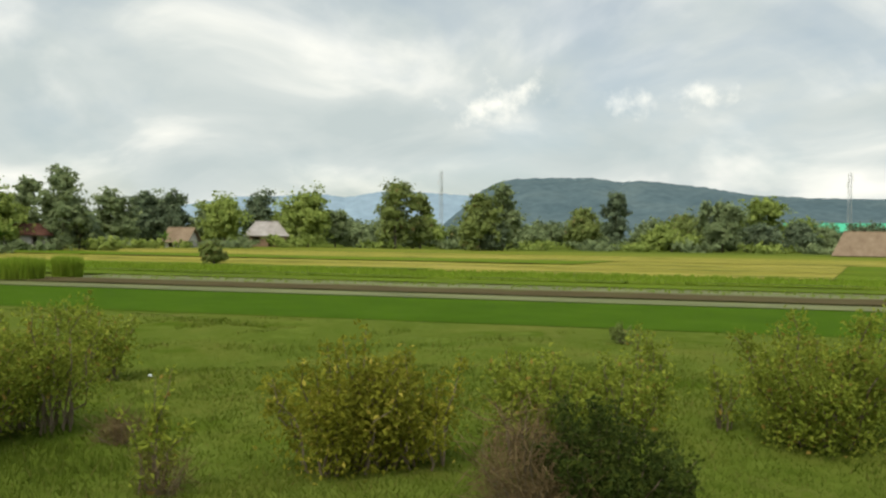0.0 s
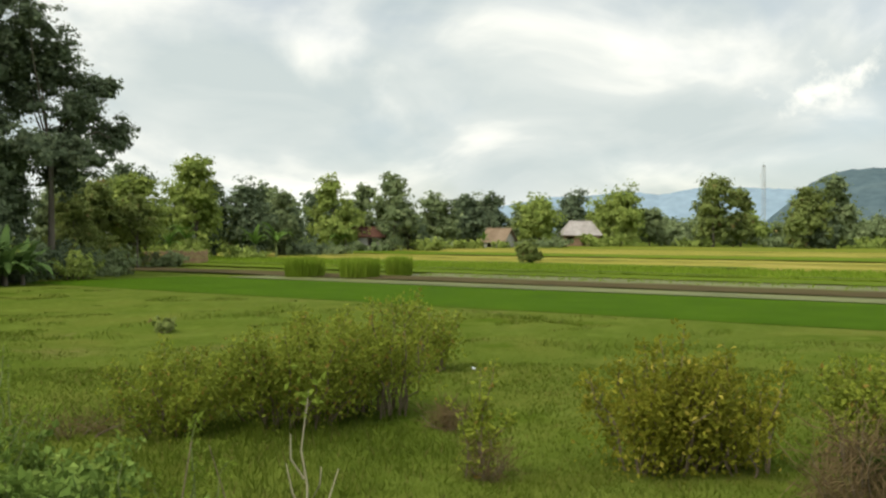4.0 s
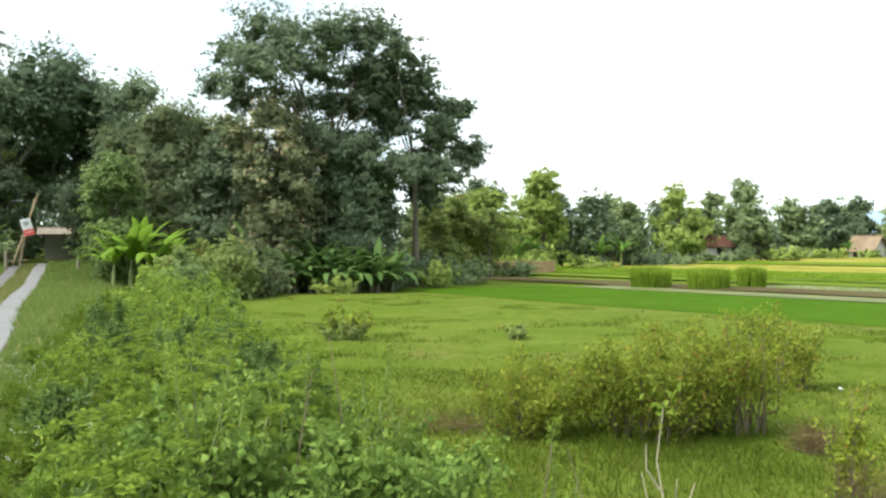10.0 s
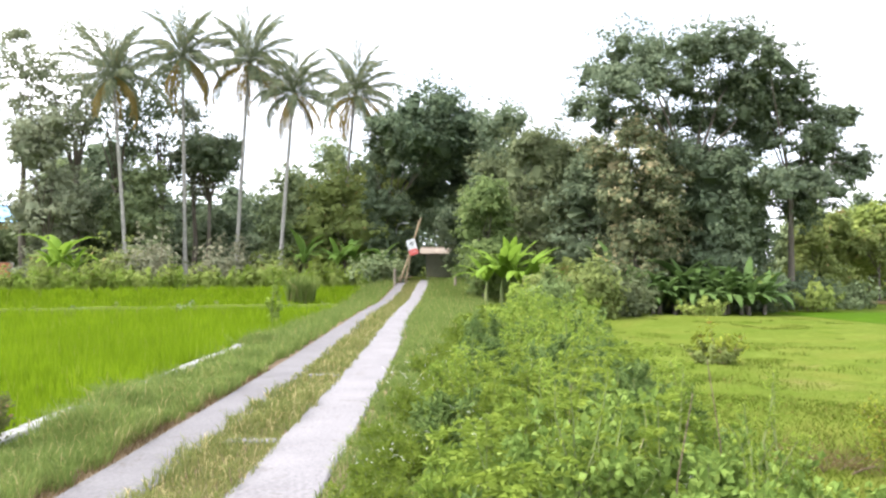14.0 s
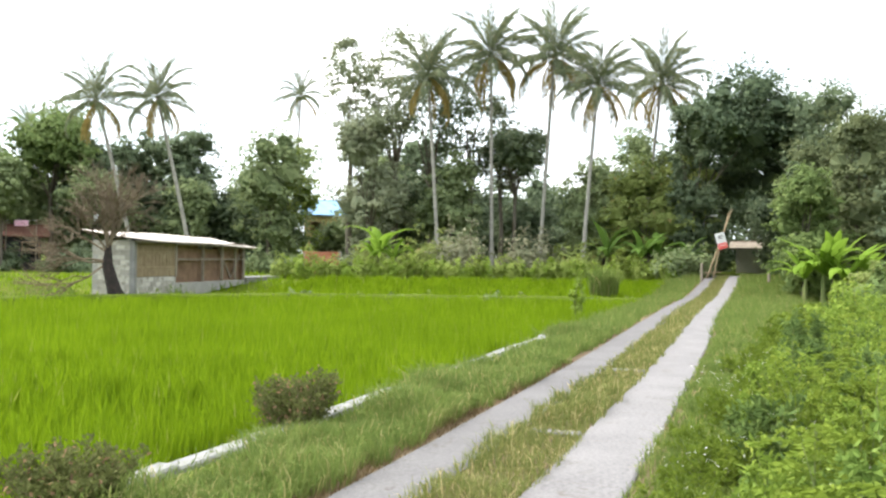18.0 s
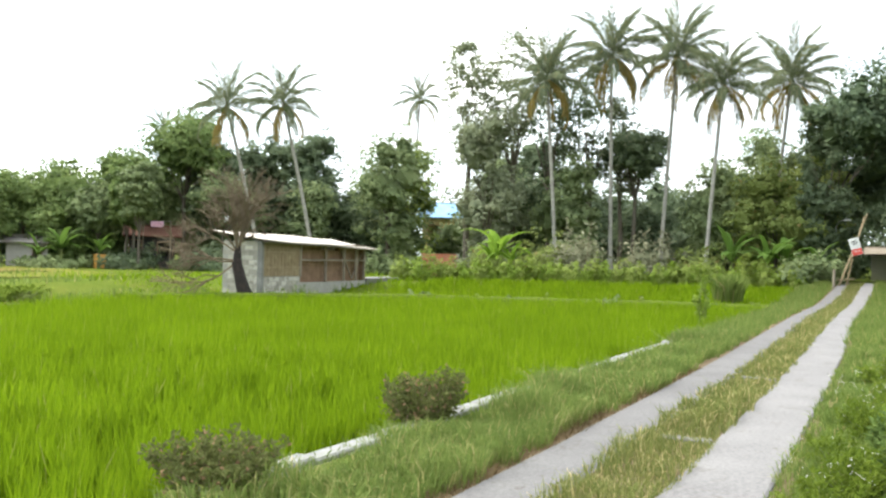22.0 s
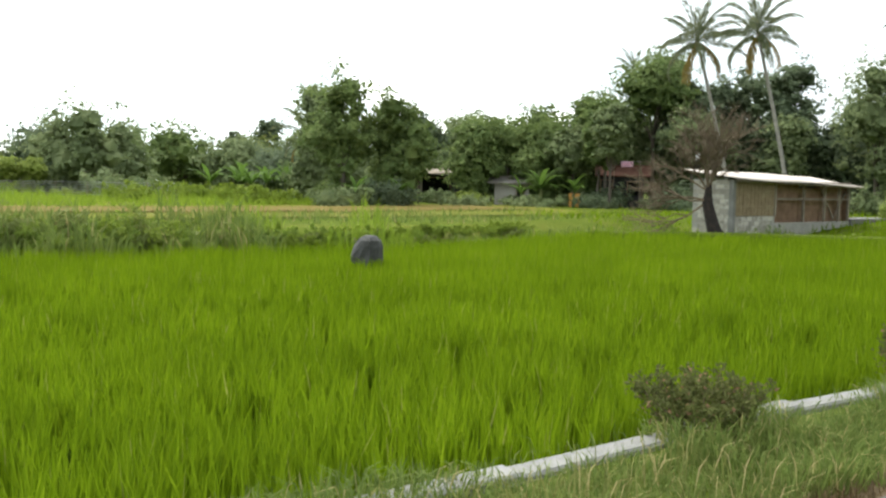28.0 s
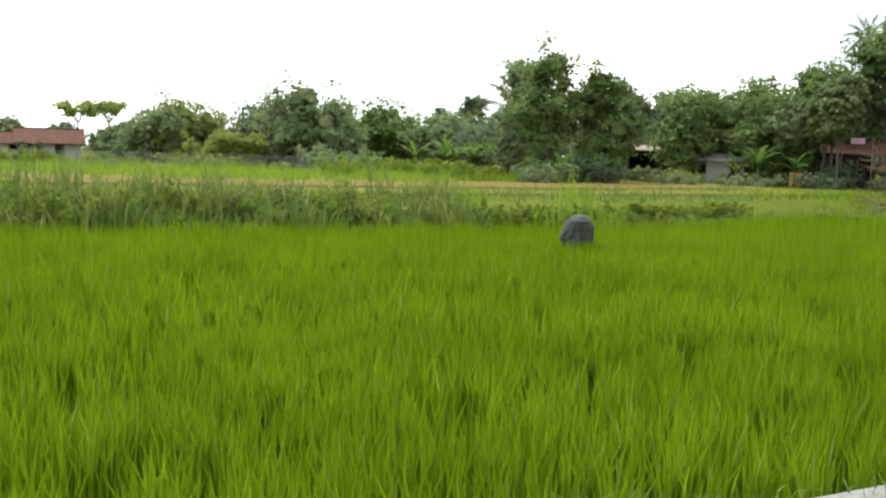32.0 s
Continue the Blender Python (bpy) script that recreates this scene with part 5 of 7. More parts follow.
while wy < 31:
    wl_, wr = float(np.interp(wy, [4, 9, 14, 22, 32], [-0.75, -0.6, -0.3, 0.2, 1.2])), float(np.interp(wy, [3.2, 4.5, 7, 14, 22, 32], [3.2, 2.9, 2.4, 2.8, 3.8, 5.4]))
    across = 6 if wy < 8 else 5 if wy < 15 else 3
    for j in range(across):
        s = (j + 0.5) / across
        wx = wl_ + (wr - wl_) * s + rng.uniform(-0.15, 0.15)
        yy = wy + rng.uniform(-0.3, 0.3)
        kind = "cover" if s < 0.2 else "broad" if (wy < 6.4 and s > 0.4) or rng.uniform() < 0.1 else rng.choice(["bush", "bush", "weed", "weed", "lime"])
        wm, lf, lw, per, spread, lab = SPECIES[str(kind)]
        wh = (0.3 + 0.58 * math.sin(math.pi * min(1.0, 0.08 + s * 0.74)) ** 1.2) * rng.uniform(0.62, 1.3) * float(np.interp(wy, [4, 6, 10, 30], [0.8, 1.0, 1.05, 1.3])) * {"cover": 0.7, "broad": 0.85}.get(str(kind), 1.05)
        ww = (wr - wl_) / across * rng.uniform(1.2, 1.6)
        lf = max(lf, 0.0048 * math.hypot(wx, yy))
        shrub("weed_bush", wx, yy, wh, ww, wm, lf, int(min(5200, per * (wh + 0.15) * ww * (SPECIES[str(kind)][1] / lf) ** 1.6)), lab, "weeds", BANK, stems=16, twig="stem_green", bare=0.0, tight=spread, wide=lw)
    wy += 0.6 + 0.05 * wy
for wx, wy, wh, ww, wm in [(3.8, 33.0, 1.9, 2.4, "leaf_mango"), (5.4, 35.4, 2.7, 3.4, "leaf_olive"), (6.8, 36.4, 2.3, 3.2, "leaf_fine"), (4.6, 36.8, 2.4, 3.0, "leaf_olive"), (3.2, 36.0, 1.5, 2.0, "leaf_weed")]:
    shrub("weed_bush", wx, wy, wh, ww, wm, 0.19, int(520 * wh * ww), "dense dark green bush beside the road", "weeds", BANK, stems=24, twig="stem_green", bare=0.0, tight=0.13)

# feathery lime shoots that stand above the weeds
for i in range(56):
    sy = rng.uniform(4.2, 13.0) if i < 46 else rng.uniform(13, 24)
    sx = float(np.interp(sy, [4, 9, 14, 24], [0.1, 0.45, 1.2, 2.5])) + rng.uniform(0.0, 1.0) ** 1.6 * 1.6
    sh = rng.uniform(0.55, 1.05) * (0.75 if sx < 0.8 else 1.0)
    root = thing("weed_shoot", "tall weed shoot with feathery lime-green leaves", "weeds", sx, sy, float(gz(sx, sy)) - 0.02, "feathery shoots above the weeds")
    tilt = rng.normal(size=2) * 0.16
    line = np.array([[tilt[0] * s ** 1.5 * sh, tilt[1] * s ** 1.5 * sh, sh * s] for s in np.linspace(0, 1, 5)])
    part("stem", tube(Mb(), line, np.linspace(0.007, 0.002, 5), 4), "stem_green", root)
    mb = Mb()
    for j in range(11):
        s = 0.35 + 0.62 * j / 10
        o = line[0] * (1 - s) + line[-1] * s
        a = j * 2.4 + rng.uniform(-0.4, 0.4)
        fl = rng.uniform(0.16, 0.3) * (1.2 - 0.5 * s)
        u = np.linspace(0.1, 1, 9)
        out = np.stack([math.cos(a) * u * fl, math.sin(a) * u * fl, (0.45 * u - 0.5 * u ** 2) * fl], 1) + o
        sv = np.array([-math.sin(a), math.cos(a), 0.0])
        for sg in (-1, 1):
            leaves(mb, out, unit(sv * sg + np.array([math.cos(a), math.sin(a), 0]) * 0.4 + rng.normal(size=(9, 3)) * 0.15), 0.062 * rng.uniform(0.8, 1.25, 9), 0.5)
    part("foliage", mb, "leaf_lime", root)

FARBUSH = "bushes under the far trees"
for fx, fy, fh, fw, fm in [
    (93.6, 90.4, 1.6, 8, "leaf_light"), (33.4, 61.6, 1.3, 4, "leaf_light"), (86.7, 90.2, 2.0, 6, "leaf_mid"), (69.5, 82.8, 1.4, 8, "leaf_mid"), (40, 64, 1.2, 5, "leaf_light"), (56, 74, 1.2, 7, "leaf_mid"), (52, 72, 1.8, 5, "leaf_dark"), (76, 80, 1.8, 6, "leaf_light"),
    (110, 88, 1.8, 8, "leaf_mid"), (126, 90, 2.2, 9, "leaf_light"), (140, 80, 1.6, 9, "leaf_light"), (150, 70, 2.0, 10, "leaf_mid"), (158, 58, 2.0, 12, "leaf_light"), (165, 48, 2.2, 12, "leaf_mid"), (168, 40, 1.8, 10, "leaf_light"), (172, 30, 2.4, 12, "leaf_mid"),
    (176, 18, 2.2, 12, "leaf_light"), (180, 8, 2.0, 12, "leaf_mid"), (150, 88, 2.4, 10, "leaf_mid"), (-3.5, 80, 3.2, 6, "leaf_dark"), (0.5, 81, 3.2, 6, "leaf_dark"), (3.5, 78, 3.0, 5, "leaf_dark"), (20.5, 48, 1.5, 4, "leaf_light"), (8.6, 40.6, 2.2, 4.4, "leaf_dark"), (11.6, 40.2, 2.2, 4.4, "leaf_dark"), (14.2, 40.6, 2.0, 4, "leaf_dark"), (16.8, 42.6, 1.8, 3.6, "leaf_dark"), (19.5, 44, 1.6, 4, "leaf_mid"), (27, 53, 1.2, 3.5, "leaf_mid"),
    (103.5, 92.8, 1.3, 4, "leaf_light"), (107.5, 91.5, 1.2, 3.5, "leaf_mid"), (-16.5, 49.5, 3.4, 3.8, "leaf_pale"), (-13.2, 52.2, 3.4, 3.4, "leaf_pale"), (-18.5, 49.2, 3.0, 3.2, "leaf_olive"), (-10.5, 53.0, 2.2, 3.2, "leaf_olive"), (-22.5, 50.0, 2.2, 3.0, "leaf_olive"),
    (-4.6, 52.0, 2.2, 2.6, "leaf_mid"), (-3.4, 53.2, 2.0, 2.0, "leaf_mid"), (-30.5, 52.0, 1.6, 4.2, "leaf_mid"), (-33.5, 51.0, 1.6, 4, "leaf_dark"), (-38, 48, 1.8, 5, "leaf_mid"), (-41, 44.5, 0.9, 4, "leaf_mid"), (-44.2, 41.8, 1.0, 4, "leaf_dark"), (-41.2, 46.6, 1.9, 4.4, "leaf_dark"), (-55.0, 37.0, 1.2, 4, "leaf_mid"), (-57.5, 37.6, 1.0, 3.5, "leaf_mid"), (-49.3, 39.2, 0.8, 3.0, "leaf_mid"), (-50.8, 36.2, 1.0, 3.5, "leaf_light"), (-40, 45, 1.4, 5, "leaf_dark"),
    (-46, 38, 0.8, 5, "leaf_mid"), (-47.5, 33.5, 0.8, 4.5, "leaf_mid"), (-46.5, 27.0, 1.6, 4.5, "leaf_dark"), (-46, 23.5, 1.6, 5, "leaf_mid"), (-50, 20, 1.2, 6, "leaf_lime"), (-55, 15, 1.2, 7, "leaf_lime"), (-60, 20, 1.5, 7, "leaf_lime"),
    (-72, 18, 2.2, 8, "leaf_mid"), (-75, 8, 1.2, 8, "leaf_lime"), (-72, 0, 1.1, 8, "leaf_lime"), (-66, -5.5, 1.3, 7, "leaf_lime"), (-118.0, -7.6, 2.2, 3.4, "leaf_dark"), (-46.0, 44.9, 1.5, 4, "leaf_dark"), (-48.6, 44.0, 1.3, 3, "leaf_mid"), (-80, 22, 2.0, 8, "leaf_mid"),
]:
    dd = math.hypot(fx, fy)
    lf = 0.0045 * dd
    shrub("bush", fx, fy, fh, fw, fm, lf, int(min(1500, 11 * fh * fw / (lf * lf))), {"leaf_pale": "silvery pale bush with many small flowers", "leaf_olive": "olive-green and brownish bush", "leaf_light": "light green bush growing below trees", "leaf_mid": "leafy green bush growing below trees", "leaf_dark": "dark green bush growing below trees", "leaf_lime": "yellow-green bush at the edge of the fields"}[fm], "bush", FARBUSH, stems=26, bare=0.0, shown=2, tight=0.15)

# ---- road of two concrete tracks ----
def road_z(y):
    return float(0.65 * smooth(38, 56, y))


def drift(y):
    """The tracks bear slightly to the left further on."""
    return -0.32 * float(smooth(10, 34, y)) + 0.1 * float(smooth(36, 56, y))


for nm, x0, x1, lab in (("road_track_right", -1.55, -0.88, "pale grey concrete wheel track of a farm road"), ("road_track_left", -2.72, -2.13, "worn grey concrete wheel track edged by grass")):
    root = thing(nm, lab, "road", 0, 0, 0, "wheel tracks of the farm road", "structure")
    y = -9.0
    while y < 57.5:
        ln = 1.55
        ya, yb = y + 0.0015, y + ln - 0.0015
        mb = Mb()
        nseg = 4
        v = []
        for j in range(nseg + 1):
            yy = ya + (yb - ya) * j / nseg
            dx, zz = drift(yy), road_z(yy)
            a, b = x0 + dx + 0.025 * (float(vnoise(x0, yy, 1.1, 12)) - 0.5), x1 + dx + 0.025 * (float(vnoise(x1, yy, 1.1, 13)) - 0.5)
            crown = 0.0015 * (float(vnoise(0, yy, 0.9, 14)) - 0.5)
            v += [[a, yy, zz - 0.12], [a, yy, zz + 0.022], [a + 0.02, yy, zz + 0.034], [(a + b) / 2, yy, zz + 0.04 + crown], [b - 0.02, yy, zz + 0.034], [b, yy, zz + 0.022], [b, yy, zz - 0.12]]
        f = [[j * 7 + i, j * 7 + i + 1, j * 7 + i + 8, j * 7 + i + 7] for j in range(nseg) for i in range(6)]
        f += [[0, 1, 5, 6], [1, 2, 4, 5], [nseg * 7 + 6, nseg * 7 + 5, nseg * 7 + 1, nseg * 7], [nseg * 7 + 5, nseg * 7 + 4, nseg * 7 + 2, nseg * 7 + 1]]
        part("slab", mb.add(v, f), "concrete" if nm == "road_track_right" else "concrete_worn", root)
        y += ln
tie = thing("road_tie", "short concrete tie between the wheel tracks", "road", 0, 0, 0, "", "structure")
for ty in (13.1, 8.2):
    part("slab", box(Mb(), -2.02 + drift(ty), ty, -0.1, -1.56 + drift(ty), ty + 0.16, 0.045, 0.01), "concrete", tie)
solid("verge_soil", Mb().add([[x + drift(y), y, float(gz(-3, y)) + 0.006 + (0.004 if abs(x + 2.76) < 0.2 else 0)] for y in np.linspace(-8, 57, 80) for x in (-3.0, -2.76, -0.84, -0.74)],
                             [[j * 4 + i, j * 4 + i + 1, j * 4 + i + 5, j * 4 + i + 4] for j in range(79) for i in range(3)]), "soil", "bare brown soil under the grass beside the tracks", "soil", kind="structure", smooth=True)

# kerb of the irrigation ditch
kerb = thing("kerb", "low white concrete kerb along the rice paddy", "kerb", 0, 0, 0, "", "structure")
y = -9.0
while y < 19.5:
    ln = float(rng.uniform(1.2, 1.9))
    xo = -4.13 + 0.02 * rng.normal() + 0.22 * float(smooth(5.5, 1.0, y))
    xe = -4.13 + 0.22 * float(smooth(5.5, 1.0, y + ln))
    m = Matrix.Translation((xo, y, 0)) @ Matrix.Rotation(math.atan2(-(xe - xo), ln), 4, "Z")
    part("kerb_stone", box(Mb(), -0.075, 0.005, -0.5, 0.115, ln - 0.005, 0.055 + 0.012 * rng.normal(), 0.018, m), "concrete_white", kerb)
    y += ln

# ---- rice ----
def scatter(x0, x1, y0, y1, per_m2, keep):
    k = int((x1 - x0) * (y1 - y0) * per_m2)
    x, y = rng.uniform(x0, x1, k), rng.uniform(y0, y1, k)
    m = keep(x, y)
    return x[m], y[m]


BX, BY = [-24.5, -21.4, -16.9, -7.2, -4.4], [22.4, 27.2, 32.0, 35.6, 36.4]


def in_rice(x, y):
    u = -x - 0.35 * np.maximum(0, y - 12)
    return (x < -4.33 - 0.1 * smooth(5, 1, y)) & (u < 20.6) & (y < np.interp(x, BX, BY) - 0.35) & ~((np.hypot(x + 15.6, y - 8.56) < 0.2)) & (np.degrees(np.arctan2(-x, y)) < 104)


def in_rice2(x, y):
    return (x < -4.6) & (y > np.interp(x, BX, BY) + 0.45) & (y + 0.35 * np.abs(x) < 48.5) & (x > -20.8)


def rice(name, mat, rings, keep, label, height, x0, x1, y0, y1):
    mb = Mb()
    for r0, r1, hills, per, width, seg in rings:
        x, y = scatter(x0, x1, y0, y1, hills, lambda a, b: keep(a, b) & (np.hypot(a, b) >= r0) & (np.hypot(a, b) < r1))
        x, y = np.repeat(x, per), np.repeat(y, per)
        x, y = x + rng.normal(size=len(x)) * 0.045, y + rng.normal(size=len(x)) * 0.045
        tall = height * (0.93 + 0.16 * vnoise(x, y, 0.9, 2)) * rng.uniform(0.72, 1.08, len(x))
        blades(mb, on(x, y), tall, width * rng.uniform(0.7, 1.3, len(x)), 0.19 if seg == 2 else 0.3, seg)
    return solid(name, mb, mat, label, "rice", kind="stuff")


rice("rice_plants", "rice", [(0, 9, 30, 22, 0.0125, 2), (9, 16, 28, 15, 0.017, 2), (16, 26, 24, 11, 0.026, 1), (26, 60, 14, 8, 0.045, 1)], in_rice, "bright green rice plants standing in a paddy", 0.64, -32, -4.3, -9, 37)
rice("rice_plants", "rice", [(0, 70, 14, 7, 0.06, 1)], in_rice2, "bright green rice plants on the next terrace", 0.42, -22, -4.5, 30, 48)
rice("field_rice", "reed", [(0, 120, 5, 5, 0.08, 1)], lambda x, y: (x + 0.21 * y > 45) & (x + 0.21 * y < 54.2), "short green rice in a far field", 0.28, 28, 56, -14, 70)
rice("seedlings", "reed", [(0, 90, 9, 4, 0.05, 1)], lambda x, y: (x + 0.21 * y > 37) & (x + 0.21 * y < 40) & (np.mod(x, 0.55) < 0.25), "rows of rice seedlings in shallow water", 0.16, 30, 47, -10, 33)
for rx, ry, rw in ((25.95, 36.0, 1.9), (27.2, 33.3, 1.9), (29.7, 33.3, 1.3)):
    k = 2600
    a, r = rng.uniform(0, 2 * np.pi, k), rw / 2 * np.sqrt(rng.uniform(0, 1, k))
    x, y = rx + r * np.cos(a), ry + r * np.sin(a)
    solid("reed_clump", blades(Mb(), on(x, y), rng.uniform(0.6, 1.15, k), 0.035, 0.22, 2), "reed", "tall clump of light green reeds beside paddy", "reeds", "reed clumps in the eastern field")

# ---- grass ----
def turf(name, mat, label, zones):
    mb = Mb()
    for x0, x1, y0, y1, per, hgt, wid, lean, seg, keep in zones:
        x, y = scatter(x0, x1, y0, y1, per, keep)
        tuft = 0.45 + 0.9 * vnoise(x, y, 1.9, 3) * (0.5 + vnoise(x, y, 0.6, 5))
        blades(mb, on(x, y), hgt * tuft * rng.uniform(0.5, 1.3, len(x)), wid * rng.uniform(0.7, 1.3, len(x)), lean, seg)
    return solid(name, mb, mat, label, "grass", kind="stuff")


def drift_np(y):
    return -0.32 * smooth(10, 34, y) + 0.1 * smooth(36, 56, y)


def lvl(x, y):
    return x - drift_np(y)


BARE = ((2.95, 4.2), (5.4, 6.5), (8.9, 10.35), (13.3, 17.2))


def clear_kerb(x, y):
    """False in a strip beside the stretches of kerb that show."""
    shown = np.zeros(np.shape(y), dtype=bool)
    for a, b in BARE:
        shown |= (y > a - 0.25) & (y < b)
    return ~(shown & (x < -3.78 - 0.15 * vnoise(x, y, 2.5, 41)))


L = lambda x, y: (lvl(x, y) < -2.80 + 0.07 * np.sin(y * 5 + 3 * np.sin(y * 1.9))) & (clear_kerb(x, y) | (rng.uniform(size=np.shape(x)) < 0.12))
M = lambda x, y: (lvl(x, y) > -2.19 + 0.035 * np.sin(y * 4.3 + 2 * np.sin(y * 2.3))) & (lvl(x, y) < -1.51 + 0.03 * np.sin(y * 3.7 + 2 * np.sin(y * 1.3)))
Rr = lambda x, y: (lvl(x, y) > -0.90 + 0.03 * np.sin(y * 3.3 + 2 * np.sin(y * 1.7)))
turf("verge_grass", "grass_green", "long green verge grass between kerb and track", [
    (-3.82, -2.7, 1.0, 4.0, 1500, 0.15, 0.0075, 0.8, 2, L), (-3.82, -2.7, 4.0, 9, 1700, 0.31, 0.0075, 0.8, 2, L), (-3.9, -2.7, -8, 1.0, 350, 0.2, 0.012, 0.8, 1, L), (-0.9, 1.2, -8, 2.5, 260, 0.12, 0.012, 0.8, 1, Rr), (-4.04, -3.8, 1.0, 20, 700, 0.07, 0.009, 0.8, 1, L), (-3.9, -2.7, 9, 20, 900, 0.28, 0.012, 0.75, 2, L), (-4.6, -2.8, 20, 38, 330, 0.26, 0.022, 0.6, 1, L), (-4.8, -2.8, 38, 58, 180, 0.3, 0.04, 0.5, 1, L),
    (-0.9, 1.2, 2.5, 9, 1300, 0.15, 0.007, 0.7, 2, Rr), (-0.9, 1.4, 9, 20, 600, 0.17, 0.012, 0.7, 2, Rr), (-1.2, 2.2, 20, 42, 260, 0.22, 0.025, 0.6, 1, Rr), (-1.2, 4, 42, 58, 110, 0.25, 0.04, 0.5, 1, Rr)])
turf("kerb_grass", "grass_green", "grass tufts hanging over the kerb", [(-4.26, -3.8, y0, y1, 1300, 0.2, 0.009, 0.8, 2, lambda x, y: x < -3.7) for y0, y1 in ((10.5, 12.9), (6.65, 7.4), (17.7, 20.5), (4.2, 4.5), (1.0, 2.85), (-2.0, 1.0))] + [(-4.24, -4.02, 2.5, 18, 160, 0.16, 0.009, 0.9, 2, lambda x, y: x < -3.7)])
turf("median_grass", "grass_dry", "dry yellow-green grass between the wheel tracks", [
    (-2.4, -1.4, 2.5, 9, 1600, 0.17, 0.0075, 0.8, 2, M), (-2.4, -1.4, -8, 2.5, 500, 0.14, 0.012, 0.8, 1, M), (-2.5, -1.4, 9, 20, 800, 0.15, 0.012, 0.8, 2, M), (-2.8, -1.6, 20, 56, 320, 0.16, 0.026, 0.7, 1, M)])
turf("verge_roots", "dry_twigs", "brown dry grass roots along the track edge", [(-3.02, -2.66, 1.5, 14, 1500, 0.10, 0.007, 1.0, 1, lambda x, y: np.abs(lvl(x, y) + 2.82) < 0.12)])
turf("dry_verge_grass", "grass_dry", "drying pale grass blades on the verge", [(-3.7, -2.75, 2.0, 12, 260, 0.28, 0.007, 0.8, 2, L), (-2.4, -1.4, 2.5, 12, 100, 0.22, 0.007, 0.8, 2, M)])


def in_pasture(x, y):
    return (x > 0.9) & (x + 0.235 * y < 22.0) & (np.degrees(np.arctan2(x, y)) > 3) & (y < 39)


near = lambda a, b: (lambda x, y: in_pasture(x, y) & (np.hypot(x, y) >= a) & (np.hypot(x, y) < b))
turf("pasture_grass", "grass_field", "short green pasture grass with taller tufts", [
    (0.9, 12, -3, 12, 900, 0.055, 0.008, 1.0, 1, near(4.2, 9)), (0.9, 4.5, -4, 4.5, 350, 0.05, 0.012, 1.0, 1, lambda x, y: np.hypot(x, y) < 4.2), (0.9, 16, -4, 16, 420, 0.055, 0.014, 1.0, 1, near(9, 15)), (0.9, 24, -6, 26, 110, 0.035, 0.012, 1.3, 1, near(15, 19)),
    (2, 21, 12, 38, 160, 0.05, 0.03, 1.5, 1, lambda x, y: in_pasture(x, y) & (vnoise(x, y, 1.2, 18) * (0.4 + vnoise(x, y, 0.4, 19)) > 0.66))])
tall = lambda x, y: in_pasture(x, y) & (vnoise(x, y, 0.9, 8) * (0.4 + vnoise(x, y, 0.25, 9)) > 0.62)
turf("pasture_tufts", "grass_field", "taller grass tufts scattered over the pasture", [(1, 22, -4, 22, 70, 0.11, 0.016, 0.7, 1, tall), (2.5, 8.5, 4.5, 8.5, 200, 0.15, 0.012, 0.5, 1, lambda x, y: in_pasture(x, y) & (np.hypot(x - 5.0, y - 7.0) < 1.6))])

# weedy bank west of the paddy, bund, and the weeds before the village
uu = lambda x, y: -x - 0.35 * np.maximum(0, y - 12)
turf("bank_weeds", "grass_green", "tall pale green weeds on the paddy bank", [(-40, -20, -12, 30, 110, 1.0, 0.03, 0.4, 2, lambda x, y: (uu(x, y) > 20.8) & (uu(x, y) < 23.8) & (y < 9)), (-36, -20, 9, 32, 30, 0.3, 0.05, 0.4, 2, lambda x, y: (uu(x, y) > 20.7) & (uu(x, y) < 22.4)),
                                                                       (-62, -26, -20, 34, 10, 0.3, 0.06, 0.5, 1, lambda x, y: (uu(x, y) > 23.8) & (uu(x, y) < 33) & (vnoise(x, y, 0.2, 21) > 0.45))])
turf("field_weeds", "reed", "pale yellow-green weeds over the fallow field", [(-36, -20, -12, 22, 60, 0.8, 0.022, 0.4, 2, lambda x, y: (uu(x, y) > 21.2) & (uu(x, y) < 24.2) & (vnoise(x, y, 0.5, 61) > 0.5) & (y < 14)), (-64, -40, -22, 30, 14, 0.55, 0.07, 0.6, 1, lambda x, y: (uu(x, y) > 43.0) & (vnoise(x, y, 0.25, 23) > 0.3))])
bx = np.linspace(-24.2, -4.45, 40)
by = np.interp(bx, BX, BY)
bund = []
for off, zz in ((-0.75, -0.45), (-0.4, -0.02), (-0.3, 0.04), (0.3, 0.08), (0.4, 0.02), (0.7, -0.4)):
    bund.append(np.column_stack([bx, by + off * 1.15, np.full(40, zz) + 0.05 * (vnoise(bx, by, 1.3, 31) - 0.5)]))
solid("paddy_bund", Mb().add(np.concatenate(bund), [[r * 40 + i, r * 40 + i + 1, r * 40 + 41 + i, r * 40 + 40 + i] for r in range(5) for i in range(39)]), "bund_green", "low grassy bund between two rice terraces", "bund", kind="structure", smooth=True)
for i in range(16):
    wx = -23.8 + i * 1.25 + rng.uniform(-0.4, 0.4)
    shrub("weed_bush", wx, float(np.interp(wx, BX, BY)) + rng.uniform(-0.3, 0.3), rng.uniform(0.55, 0.8), rng.uniform(0.7, 1.5), ("leaf_olive", "leaf_light", "leaf_mid")[i % 3], 0.13, 260, "low olive weeds on the earth bund", "weeds", "weeds on the bund", stems=9, bare=0.3, shown=2, twig="stem_green")
